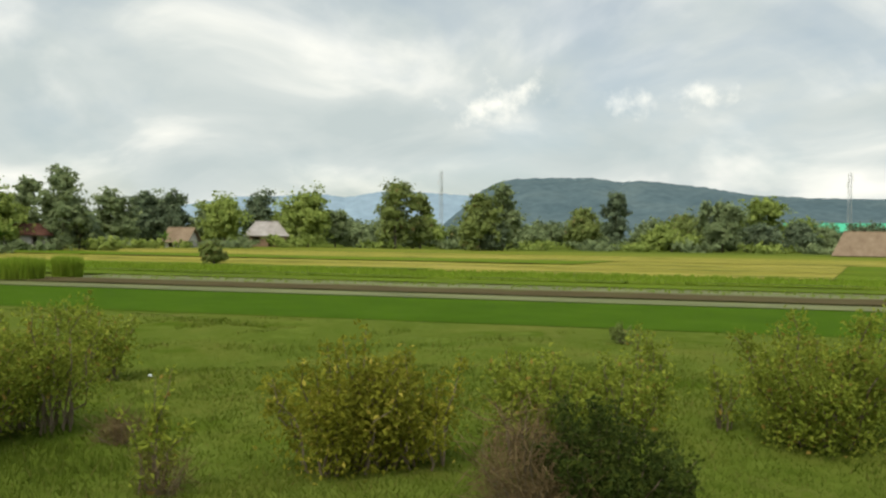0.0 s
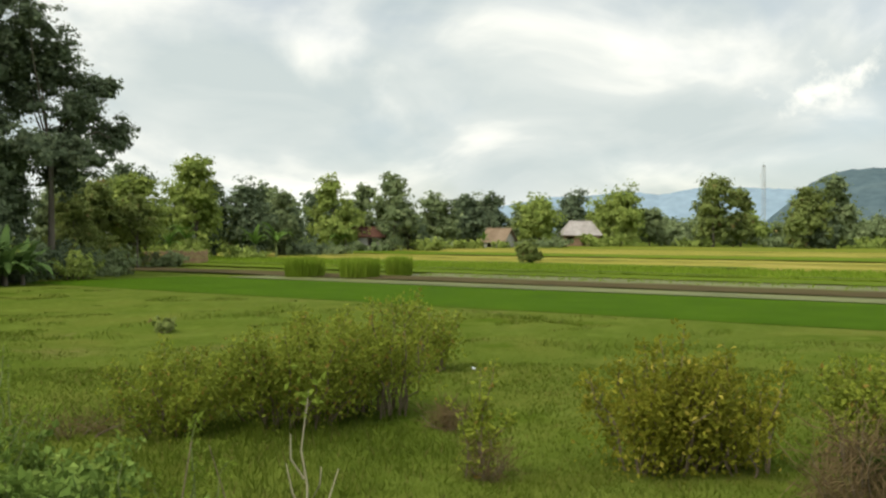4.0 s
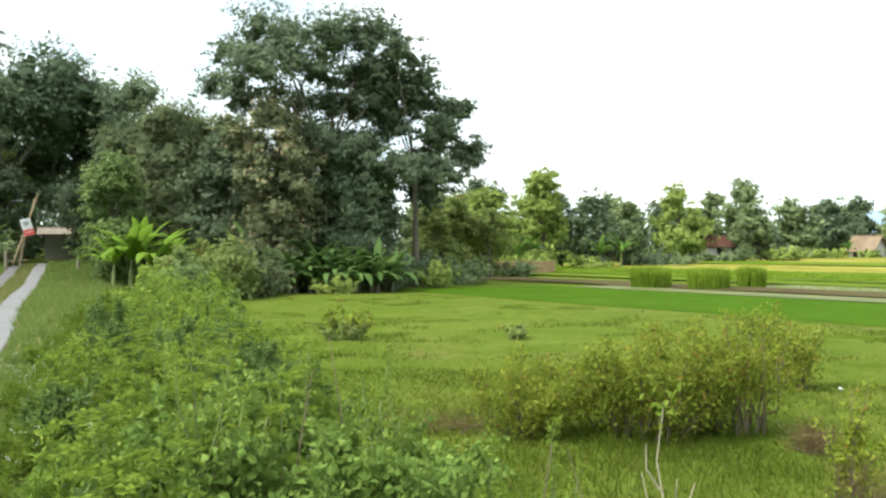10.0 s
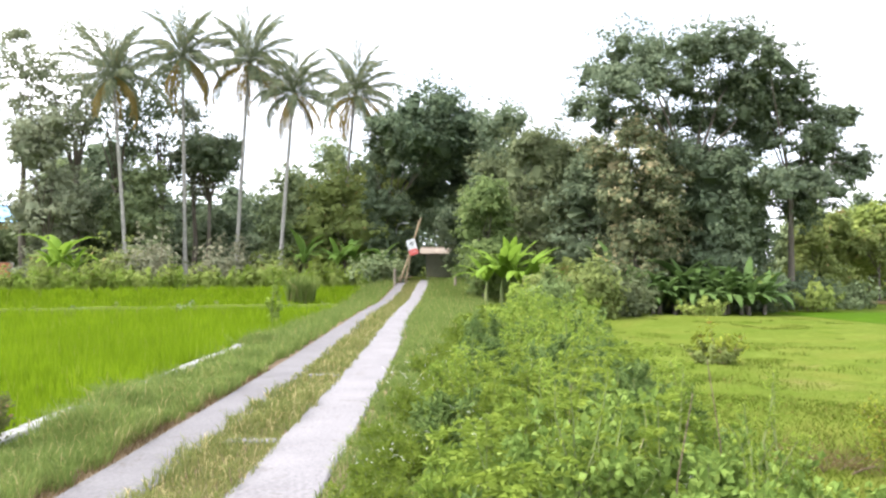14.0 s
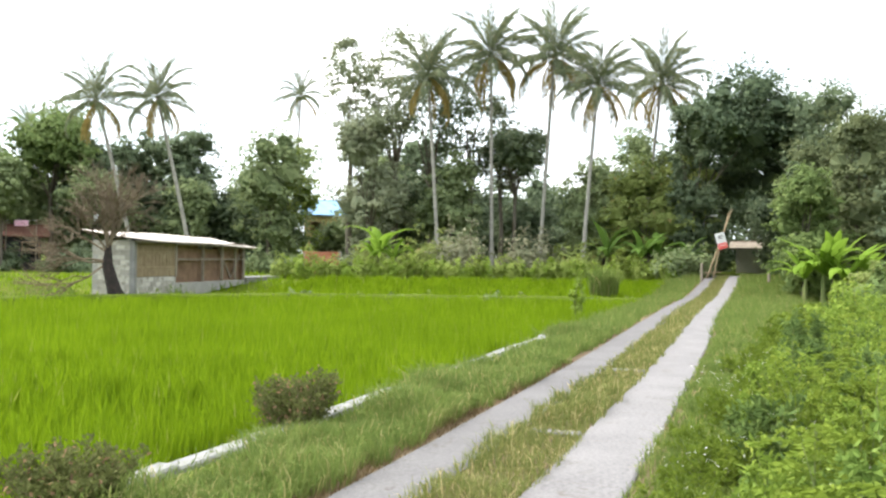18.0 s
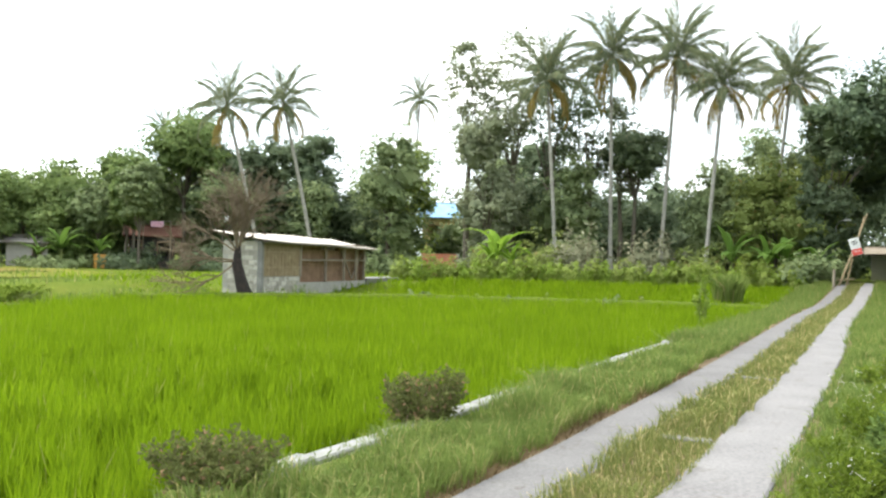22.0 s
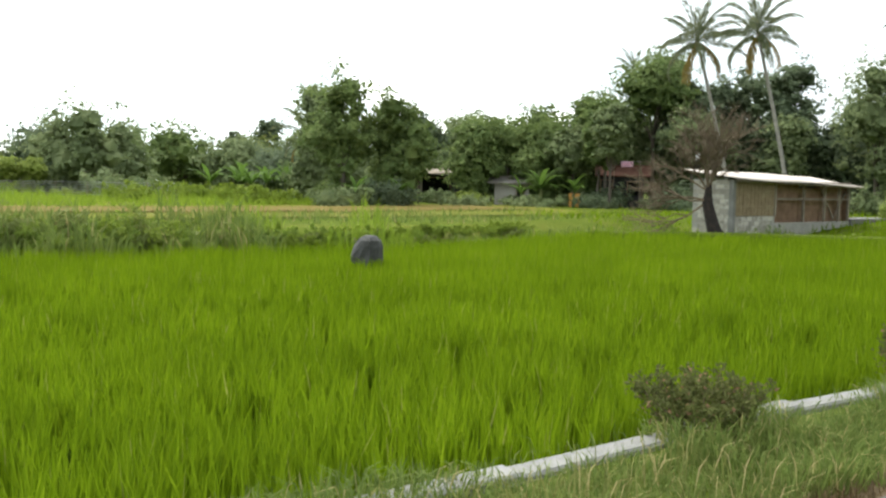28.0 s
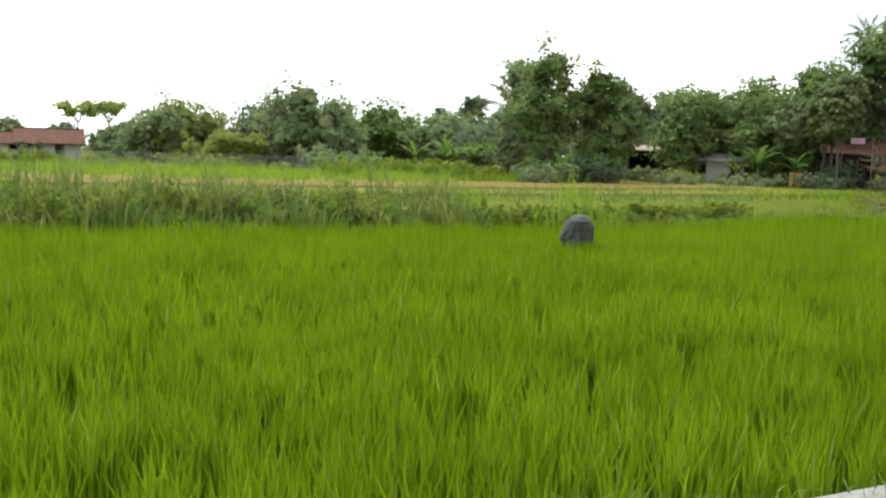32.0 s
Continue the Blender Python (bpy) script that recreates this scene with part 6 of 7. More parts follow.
turf("bund_grass", "rice", "grassy bund between two rice terraces", [(-24, -4.5, 21, 38, 60, 0.6, 0.045, 0.5, 1, lambda x, y: np.abs(y - np.interp(x, BX, BY)) < 0.42), (-34, -20.5, 26, 46, 12, 0.35, 0.06, 0.5, 1, lambda x, y: uu(x, y) > 12)])
for i in range(84):
    wy = -11 + i * 0.37 + rng.uniform(-0.2, 0.2)
    wx = -(21.4 + rng.uniform(0, 1.5)) - 0.35 * max(0, wy - 12)
    hh = rng.uniform(0.65, 1.15) * float(np.interp(wy, [7.5, 10], [1.0, 0.42]))
    shrub("weed_bush", wx, wy, hh, rng.uniform(1.0, 1.8), ("leaf_weed", "leaf_lime", "leaf_olive", "leaf_lime")[i % 4], 0.11, 900, "tall feathery green weeds on the paddy bank", "weeds", "weeds on the western bank", stems=14, bare=0.0, shown=3, upright=0.8, twig="stem_green", wide=0.3)
for i in range(38):
    wx = -24.0 + i * 0.52 + rng.uniform(-0.2, 0.2)
    wy = np.interp(wx, [-24, -19, -12, -4.5], [41.5, 42.8, 47.5, 51.5]) + rng.uniform(0, 1.6)
    shrub("weed_bush", wx, wy, rng.uniform(1.2, 1.7), rng.uniform(1.2, 2.0), ("leaf_light", "leaf_weed")[i % 2], 0.16, 520, "light green leafy weeds before the village", "weeds", "weeds before the village", stems=12, bare=0.0, shown=2, twig="stem_green")
wa, wr = rng.uniform(0, 2 * np.pi, 700), 0.55 * np.sqrt(rng.uniform(0, 1, 700))
solid("weed_clump", blades(Mb(), on(-6.4 + wr * np.cos(wa), 39.0 + wr * np.sin(wa)), rng.uniform(0.9, 1.7, 700), 0.045, 0.35, 2), "grass_green", "tall grey-green weed clump at paddy edge", "weeds")
shrub("weed_bush", -4.95, 25.8, 1.9, 0.6, "leaf_weed", 0.12, 380, "small leafy sapling at the paddy edge", "weeds", stems=7, upright=1.5, twig="stem_green")
shrub("kerb_shrub", -4.1, 7.6, 0.6, 0.95, "leaf_kerb", 0.042, 4600, "low grey-green bush with reddish tips over kerb", "shrub", "bushes at the kerb", stems=40, bare=0.1)
shrub("kerb_shrub", -4.05, 4.7, 0.5, 1.0, "leaf_kerb", 0.04, 4600, "low brownish-green bush with tiny flowers over kerb", "shrub", "bushes at the kerb", stems=44, bare=0.1)
shrub("weed_bush", -4.6, 19.8, 0.6, 1.5, "leaf_weed", 0.07, 900, "low green weeds at the end of the kerb", "weeds", stems=18, twig="stem_green")

# ---- stone in the paddy ----
mb = Mb()
st, sp = [], 14
for j, (zz, rr) in enumerate(((-0.5, 0.33), (-0.1, 0.34), (0.2, 0.32), (0.42, 0.30), (0.55, 0.25), (0.63, 0.15), (0.65, 0.02))):
    for i in range(sp):
        a = 2 * np.pi * i / sp
        k = 1 + 0.5 * noise.noise((math.cos(a) * 1.5, math.sin(a) * 1.5, zz * 2.2)) + (0.1 if i % 4 == 0 else 0)
        st.append([rr * k * math.cos(a) * 0.82, rr * k * math.sin(a) * 0.88, zz + 0.03 * noise.noise((i, j, 2.0))])
mb.add(st, [[j * sp + i, j * sp + (i + 1) % sp, (j + 1) * sp + (i + 1) % sp, (j + 1) * sp + i] for j in range(6) for i in range(sp)])
solid("boulder", mb, "stone", "upright dark grey boulder standing in the rice paddy", "boulder", at=pose(-15.6, 8.56, -0.03, 0, 4, 25))

k = 420
a, r = rng.uniform(0, 2 * np.pi, k), rng.uniform(0.26, 0.75, k)
x, y = -15.6 + r * np.cos(a), 8.56 + r * np.sin(a)
solid("rice_tuft", blades(Mb(), on(x, y), rng.uniform(0.5, 0.68, k), 0.05, 0.16, 2), "rice", "rice plants growing close round the boulder", "rice", kind="stuff")

# ---- block shed ----
shed = thing("shed", "unfinished block shed with bamboo screens and tin roof", "shed", -22.5, 28.3, 0, turn=96.3)
SL, SD = 9.5, 1.8


def sbox(name, mat, x0, y0, z0, x1, y1, z1, bevel=0.01, label="", parent=shed):
    return part(name, box(Mb(), x0, y0, z0, x1, y1, z1, bevel), mat, parent, label)


core = [sbox("gable_wall", "mortar", 0.01, 0.05, -0.6, 0.11, SD, 2.02), sbox("front_wall", "mortar", 0.06, 0.01, -0.6, 3.1, 0.11, 0.62), sbox("back_wall", "mortar", 0.1, SD - 0.1, -0.4, SL, SD, 2.1), sbox("parapet_wall", "mortar", 3.1, 0.0, -0.5, SL, 0.12, 0.36), sbox("end_wall", "wood_brown", SL - 0.06, 0.1, 0, SL, SD - 0.1, 2.0)]
bme = box(Mb(), 0.012, 0, 0.012, 0.378, 0.014, 0.178, 0.004).mesh("block", "block_each")
for j in range(14):
    for i in range(6):
        xx = 0.002 + (0.2 if j % 2 else 0) + i * 0.39
        if xx + 0.39 < SD + 0.1:
            o = part("block", bme, "block_each", core[0])
            o.matrix_basis = Matrix.Translation((0.0, xx + 0.386, -0.6 + j * 0.19)) @ Matrix.Rotation(radians(-90), 4, "Z")
for j in range(6):
    for i in range(8):
        xx = 0.03 + (0.2 if j % 2 else 0) + i * 0.39
        if xx + 0.39 < 3.15:
            o = part("block", bme, "block_each", core[1])
            o.matrix_basis = Matrix.Translation((xx, 0.0, -0.5 + j * 0.19))
sbox("corner_pillar", "concrete_white", -0.03, -0.03, -0.6, 0.16, 0.16, 2.05)
for px in (3.1, 5.4, 7.2, 8.5, SL - 0.12):
    sbox("post", "wood_grey", px, 0.0, 0.36 if px > 3.2 else 0.62, px + 0.12, 0.1, 2.08, 0.008)
scr = sbox("bamboo_screen", "wood_grey", 0.2, 0.045, 0.64, 3.06, 0.06, 1.98, 0.0, "woven bamboo screen in the window bay")
sme = box(Mb(), 0, -0.02, 0.66, 0.10, 0.04, 1.96, 0.006).mesh("slat", "bamboo")
for i in range(21):
    o = part("slat", sme, "bamboo", scr)
    o.matrix_basis = Matrix.Translation((0.22 + i * 0.135, 0.03 + 0.008 * (i % 2), 0.0))
for zz in (1.0, 1.62):
    sbox("batten", "bamboo", 0.2, -0.005, zz, 3.06, 0.012, zz + 0.05, 0.0)
for px, pw, zt in ((3.15, 2.28, 1.95), (5.45, 1.78, 1.8), (7.25, 1.28, 1.95), (8.55, 0.85, 1.95)):
    bd = sbox("board_panel", "wood_brown", px, 0.3, 0.0, px + pw, 0.34, zt, 0.004, "reddish-brown plank partition")
    pme = box(Mb(), 0, 0, 0.02, pw - 0.02, 0.02, 0.13, 0.004).mesh("plank", "wood_brown")
    for i in range(int(zt / 0.15)):
        o = part("plank", pme, "wood_brown", bd)
        o.matrix_basis = Matrix.Translation((px + 0.01, 0.275, i * 0.15 + 0.02))
for px, s in ((7.3, 1), (8.5, -1)):
    m = Matrix.Translation((px + 0.5, 0.2, 1.15)) @ Matrix.Rotation(radians(48 * s), 4, "Y")
    part("brace", box(Mb(), -0.9, -0.02, -0.035, 0.9, 0.02, 0.035, 0.004, m), "wood_grey", shed)
for zz in (1.3, 2.0):
    sbox("rail", "wood_grey", 3.2, 0.02, zz, SL, 0.08, zz + 0.07, 0.004)
# corrugated tin roof, higher at the back
rv, cols = [], 150
for k, (yy, zz) in enumerate(((-0.45, 2.10), (0.9, 2.26), (SD + 0.35, 2.46))):
    for i in range(cols):
        xx = -0.15 + (SL + 0.6) * i / (cols - 1)
        sag = -0.02 * math.sin(xx * 0.9) - 0.018 * xx * (1 - 0.5 * k / 2)
        rv.append([xx, yy, zz + 0.02 * math.sin(i * 2.1) + sag])
rf = [[k * cols + i, k * cols + i + 1, (k + 1) * cols + i + 1, (k + 1) * cols + i] for k in range(2) for i in range(cols - 1)]
rv2 = [[a, b, c - 0.012] for a, b, c in rv]
n3 = len(rv)
part("roof", Mb().add(rv + rv2, rf + [[n3 + d, n3 + c, n3 + b, n3 + a] for a, b, c, d in rf] + [[i + 1, i, n3 + i, n3 + i + 1] for i in range(cols - 1)]), "metal_roof", shed, "pale weathered corrugated tin roof", True)
for yy, zz in ((-0.3, 2.03), (1.0, 2.18), (SD, 2.32)):
    part("purlin", tube(Mb(), [[-0.3, yy, zz], [SL / 2, yy, zz - 0.08], [SL + 0.3, yy, zz - 0.17]], 0.04, 6), "wood_grey", shed)
solid("concrete_apron", box(Mb(), SL + 0.02, -0.1, -0.6, SL + 5.5, 1.2, 0.46, 0.02), "concrete", "low concrete slab edge beside the shed", "slab", kind="structure", at=pose(-22.5, 28.3, 0, 0, 0, 96.3))
shrub("weed_bush", -21.7, 29.6, 0.9, 0.9, "leaf_mid", 0.09, 500, "dark green weeds in front of the shed", "weeds", stems=14, twig="stem_green")
shrub("weed_bush", -21.6, 28.6, 0.7, 1.3, "leaf_light", 0.09, 420, "light green weeds in front of the shed", "weeds", stems=14, twig="stem_green")


# ---- bare burnt tree at the shed ----
def bare_tree(x, y, label):
    z0 = float(gz(x, y))
    root = thing("dead_tree", label, "tree", x, y, z0)
    trunkm = tube(Mb(), [[0.3, 0.2, -0.2], [0.18, 0.12, 0.3], [0.0, 0.05, 0.9], [-0.2, 0, 1.6], [-0.16, 0, 2.3]], [0.42, 0.3, 0.24, 0.2, 0.10], 9)
    tube(trunkm, [[0.55, 0.3, -0.2], [0.4, 0.2, 0.35], [0.1, 0.05, 0.9]], [0.16, 0.15, 0.1], 7)
    part("trunk", trunkm, "bark_burnt", root, "charred black hollow trunk", True)

    def grow(p, d, ln, r, lev):
        q = p + d * ln * 0.5 + rng.normal(size=3) * ln * 0.07
        e = q + unit(d + rng.normal(size=3) * 0.2) * ln * 0.5
        out = [(p, q, e, r)]
        if lev:
            for _ in range(5 if lev > 1 else 4):
                out += grow(q + (e - q) * rng.uniform(0.0, 1.0), unit(d + rng.normal(size=3) * 0.42 + [0, 0, 0.05]), ln * rng.uniform(0.5, 0.78), r * 0.6, lev - 1)
        return out

    shoots = [((-0.15, -0.1, 1), 1.7), ((0.12, 0.1, 1), 1.7), ((0.0, 0.2, 1), 1.5), ((-0.1, 0, 1), 1.3), ((0.2, 0.15, 1), 1.1), ((-0.7, -0.75, 0.12), 1.5), ((-0.55, -0.6, -0.22), 1.9), ((-0.4, 0.2, 0.8), 1.3), ((0.1, -0.3, 1.1), 1.7), ((-0.8, -0.4, 0.35), 1.4), ((0.25, 0.25, 0.9), 0.8), ((-0.3, -0.4, 0.8), 1.0), ((0.2, -0.2, 1.0), 1.0), ((-0.2, 0.4, 1.2), 1.6), ((-0.9, -0.9, 0.3), 1.6)]
    for d, ln in shoots:
        lev = 3
        mb = Mb()
        for a, b, c, r in grow(np.array([-0.15, 0, 2.0 if d[2] > 0.3 else 1.7]), unit(np.array(d, dtype=float)), ln, 0.042, lev):
            tube(mb, [a, b, c], [r, r * 0.8, r * 0.45], 4)
        part("branch", mb, "twig_dry", root, "bare brown branch with fine twigs")
    return root


bare_tree(-22.35, 26.9, "dead tree with burnt trunk and bare brown branches")
mb = box(Mb(), -0.07, -0.03, -0.12, 0.07, 0.03, 0.12, 0.02)
solid("plastic_bag", mb, "plastic_sheet", "pale plastic bag caught in bare branches", "bag", at=pose(-22.75, 26.5, 2.85, 12, 8, 30))


# ---- buildings ----
def gable_house(name, x, y, turn, length, depth, eave, rise, wall, roof, label, openings=(), hip=0.0, over=0.5, base=None, posts=0):
    """Walls with real openings on the front, a pitched roof with eaves, and door or window frames."""
    z0 = float(gz(x, y)) if base is None else base
    root = thing(name, label, "house", x, y, z0, turn=turn)
    hl, hd = length / 2, depth / 2
    if posts:
        for i in range(posts):
            for yy in (-hd, hd):
                xx = -hl + length * i / (posts - 1)
                part("post", tube(Mb(), [[xx, yy, -0.2], [xx, yy, eave]], 0.07, 6), "wood_brown", root)
    else:
        edges = sorted([(a, b, c, d) for a, b, c, d in openings])
        low_row = [e for e in edges if e[2] < 3]
        tops = [(-hl, hl, eave)] if not any(e[2] > 3 for e in edges) else [(-hl, hl, 2.7)]
        storeys = [(-0.3, tops[0][2], low_row)] + ([(2.7, eave, [e for e in edges if e[2] > 3])] if tops[0][2] < eave else [])
        for za, zb, row in storeys:
            cur = -hl
            for a, b, lo, hi in row:
                for q in ((cur, za, a, zb), (a, za, b, lo), (a, hi, b, zb)):
                    if q[3] - q[1] > 0.02 and q[2] - q[0] > 0.02:
                        part("wall_section", box(Mb(), q[0], -hd, q[1], q[2], -hd + 0.15, q[3]), wall, root)
                cur = b
            part("wall_section", box(Mb(), cur, -hd, za, hl, -hd + 0.15, zb), wall, root)
        part("back_wall", box(Mb(), -hl, hd - 0.15, -0.3, hl, hd, eave), wall, root)
        for s in (-1, 1):
            part("side_wall", box(Mb(), s * hl - (0.15 if s > 0 else 0), -hd + 0.15, -0.3, s * hl + (0 if s > 0 else 0.15), hd - 0.15, eave), wall, root)
            if not hip:
                part("gable", Mb().add([[s * (hl - 0.1), -hd, eave], [s * (hl - 0.1), hd, eave], [s * (hl - 0.1), 0, eave + rise * 0.96], [s * (hl - 0.02), -hd, eave], [s * (hl - 0.02), hd, eave], [s * (hl - 0.02), 0, eave + rise * 0.96]], [[0, 1, 2], [3, 4, 5]]), wall, root)
        # Floor coloured near-black as the shade indoors.
        part("floor_slab", box(Mb(), -hl + 0.15, -hd + 0.15, -0.25, hl - 0.15, hd - 0.15, 0.05), "shade_print_black", root)
        for a, b, lo, hi in edges:
            for q in ((a, lo, a + 0.06, hi), (b - 0.06, lo, b, hi), (a + 0.06, hi - 0.06, b - 0.06, hi)):
                part("frame_bar", box(Mb(), q[0], -hd - 0.02, q[1], q[2], -hd + 0.06, q[3]), "wood_brown", root)
    a, b = hl + over, hd + over
    drop = rise * over / hd
    for s in (-1, 1):
        v = [[-a, s * b, eave - drop], [a, s * b, eave - drop], [a - hip, 0, eave + rise], [-a + hip, 0, eave + rise]]
        v += [[p, q, r + 0.09] for p, q, r in v]
        part("roof_slope", Mb().add(v, [[0, 1, 2, 3], [7, 6, 5, 4], [0, 4, 5, 1], [1, 5, 6, 2], [3, 7, 4, 0], [2, 6, 7, 3]]), roof, root)
        if hip:
            v = [[s * a, -b, eave - drop], [s * a, b, eave - drop], [s * (a - hip), 0, eave + rise]]
            v += [[p, q, r + 0.09] for p, q, r in v]
            part("roof_end", Mb().add(v, [[0, 1, 2], [5, 4, 3]]), roof, root)
    part("ridge_cap", tube(Mb(), [[-a + hip, 0, eave + rise + 0.09], [a - hip, 0, eave + rise + 0.09]], 0.09, 6), roof, root)
    return root


gable_house("house", 105.7, 95.1, -78, 3.6, 3.4, 1.3, 1.7, "plaster", "thatch", "small hut with brown tiled gable roof in trees", [(-1.2, -0.4, 0, 1.3), (0.6, 1.4, 0.5, 1.2)])
gable_house("house", 132.1, 99.0, -53, 7.0, 6.0, 2.3, 2.2, "wood_brown", "metal_old", "house with pale tin hip roof among trees", [(-2.5, -1.2, 0.7, 1.8), (0.2, 1.2, 0, 1.9), (1.8, 2.9, 0.7, 1.8)], hip=2.0)
gable_house("thatched_hut", 156.3, -1.2, -90, 12.5, 7.0, 0.9, 3.0, "wood_brown", "thatch", "long low hut under a brown thatched roof", over=0.9, posts=6, hip=1.6)
gable_house("barn", 240.0, 5.0, 88, 30, 12, 5.0, 1.9, "wood_brown", "roof_green", "long open barn with bright green metal roof", posts=8)
gable_house("house", 70.5, 86.0, -39, 4.5, 3.0, 2.0, 0.9, "plaster", "roof_tile", "small house with red tiled roof behind trees", [(-1.5, -0.6, 0, 1.8), (0.6, 1.5, 0.7, 1.6)])
gable_house("house", -41.1, 81.5, 27, 5.0, 5.0, 5.4, 1.3, "plaster_yellow", "roof_blue", "cream two-storey house with blue metal roof", [(-2.0, -0.8, 0, 2.1), (0.5, 1.8, 0.8, 2.0), (-1.9, -0.6, 3.2, 4.5), (0.6, 1.9, 3.2, 4.5)])
# Walls near-black, standing for shade inside the open front.
gable_house("house", -62.5, 41.5, 56, 4.6, 4.0, 2.3, 0.35, "shade_print_black", "wood_grey", "open house, walls coloured as dark shade, under a low grey roof with pale eaves", [(-1.9, 0.8, 0, 2.0)])
gable_house("shack", -52.2, 40.9, 52, 2.5, 1.8, 1.7, 0.25, "plaster", "metal_old", "pale grey plank shack with low tin roof", [(0.3, 0.9, 0, 1.4)])
# Near-black walls paint in the shade under the eaves.
gable_house("house", -47.6, 47.6, 46, 3.0, 2.4, 2.4, 0.5, "shade_print_black", "roof_tile", "village house with brown tiled roof behind a clothes line", [(-1.6, -0.7, 0, 2.0), (0.3, 1.4, 0.8, 1.9)])
gable_house("house", 0.4, 74.0, 0, 4.4, 2.6, 2.0, 0.35, "plaster", "wood_grey", "grey weathered house with low tin roof under trees", [(0.6, 1.3, 0.8, 1.7)])
gable_house("house", -121.0, -5.5, 95, 7.0, 5.0, 2.0, 1.5, "plaster", "roof_tile", "white house with red tiled roof", [(-2.5, -1.3, 0.7, 1.7), (0.5, 1.6, 0, 1.9)])
gable_house("house", -130.5, -9.8, 95, 4.5, 4.0, 1.9, 1.2, "plaster", "roof_tile", "small white house with red tiled roof", [(-1.0, 0.2, 0.7, 1.6)])

# brick garden wall
wall = thing("brick_wall", "free-standing wall of orange-red brick beside the village", "wall", -28.0, 54.5, float(gz(-28, 54.5)), turn=27)
wcore = part("wall_core", box(Mb(), -1.3, -0.06, -0.2, 1.3, 0.06, 1.52), "mortar", wall)
bk = box(Mb(), 0.004, 0, 0.004, 0.236, 0.014, 0.076, 0.003).mesh("brick", "brick_red")
for j in range(19):
    for i in range(11):
        xx = -1.3 + i * 0.24 + (0.12 if j % 2 else 0)
        if xx + 0.24 <= 1.31:
            o = part("brick", bk, "brick_red", wcore)
            o.matrix_basis = Matrix.Translation((xx, -0.072, j * 0.08))
solid("yard_wall", box(Mb(), -2.2, -0.08, -0.3, 2.2, 0.08, 2.2, 0.02), "plaster", "grey plastered yard wall behind palms", "wall", at=pose(-12.3, 65.0, 0.3, 0, 0, 10))
line_z = float(gz(-45.8, 46.2))
laundry = thing("clothes_line", "pale pink sheet hung on a line between posts", "clothes line", -45.8, 46.2, line_z, turn=45)
part("sheet", box(Mb(), -0.42, -0.02, 2.9, 0.42, 0.02, 3.28, 0.01), "cloth_pink", laundry, "pale pink cotton sheet")
part("line", tube(Mb(), [[-0.9, 0, 3.3], [0, 0, 3.27], [0.9, 0, 3.3]], 0.01, 4), "metal_grey", laundry)
for px in (-0.9, 0.9):
    part("post", tube(Mb(), [[px, 0, -0.2], [px, 0, 3.35]], 0.04, 6), "wood_grey", laundry)
solid("water_drum", tube(Mb(), [[0, 0, 0], [0, 0, 0.05], [0, 0, 0.45], [0, 0, 0.9], [0, 0, 0.94]], [0.36, 0.4, 0.38, 0.4, 0.3], 12), "orange_paint", "orange drum standing in the village yard", "drum", at=pose(-46.9, 42.3, float(gz(-46.9, 42.3))))
solid("laundry_pile", tube(Mb(), [[0, 0, 0], [0, 0, 0.25], [0, 0, 0.5], [0, 0, 0.6]], [0.7, 0.65, 0.4, 0.05], 10), "plastic_sheet", "pale covered heap beside the dark house", "heap", at=pose(-58.2, 39.3, float(gz(-58, 39))))

# bamboo poles with a banner at the road's end
arch = thing("banner_pole", "crossed leaning bamboo poles with a red and white banner", "pole", -2.5, 52.1, road_z(52.1) - 0.02)
part("pole", tube(Mb(), [[-0.35, 0, 0], [0.3, 0, 1.9], [0.95, 0.05, 3.9]], [0.06, 0.05, 0.035], 7), "bamboo", arch, smooth=True)
part("pole", tube(Mb(), [[0.0, 0.12, 0], [0.35, 0.1, 1.9], [0.8, 0.08, 3.75]], [0.05, 0.045, 0.03], 7), "bamboo", arch, smooth=True)
part("brace", tube(Mb(), [[-0.5, 0.05, 0.35], [0.1, 0.05, 0.4], [0.4, 0.05, 0.42]], 0.04, 6), "bamboo", arch)
bm4 = Matrix.Translation((0.42, -0.06, 2.15)) @ Matrix.Rotation(radians(-16), 4, "Y")
ban = part("banner", box(Mb(), -0.26, -0.012, -0.46, 0.26, 0.012, 0.46, 0.004, bm4), "white_paint", arch, "white banner with red band and dark bars")
part("red_band", box(Mb(), -0.25, -0.022, -0.45, 0.25, -0.016, -0.12, 0.0, bm4), "red_paint", ban)
for k, (wd, zz) in enumerate(((0.12, 0.3), (0.15, 0.22), (0.1, 0.14), (0.16, -0.26))):
    part("text_bar", box(Mb(), -wd, -0.028, zz - 0.015, wd, -0.023, zz + 0.015, 0.0, bm4), "white_paint" if k == 3 else "shade_print_black", ban)
for gxx in (-2.95, 0.4):
    solid("gate_post", tube(Mb(), [[0, 0, -0.2], [0, 0, 0.95], [0.02, 0, 1.0]], [0.08, 0.07, 0.03], 7), "wood_grey", "short wooden post at the road's end", "post", "posts at the road's end", at=pose(gxx, 49.5, road_z(49.5)))
lamp = thing("street_lamp", "thin street lamp on a curved arm under trees", "street lamp", -3.5, 60.1, road_z(60))
part("pole", tube(Mb(), [[0, 0, -0.2], [0, 0, 3.4], [0.15, 0, 3.75], [0.5, 0, 3.85]], 0.035, 7), "metal_grey", lamp, smooth=True)
part("lamp_head", box(Mb(), 0.45, -0.08, 3.78, 0.85, 0.08, 3.9, 0.03), "white_paint", lamp)


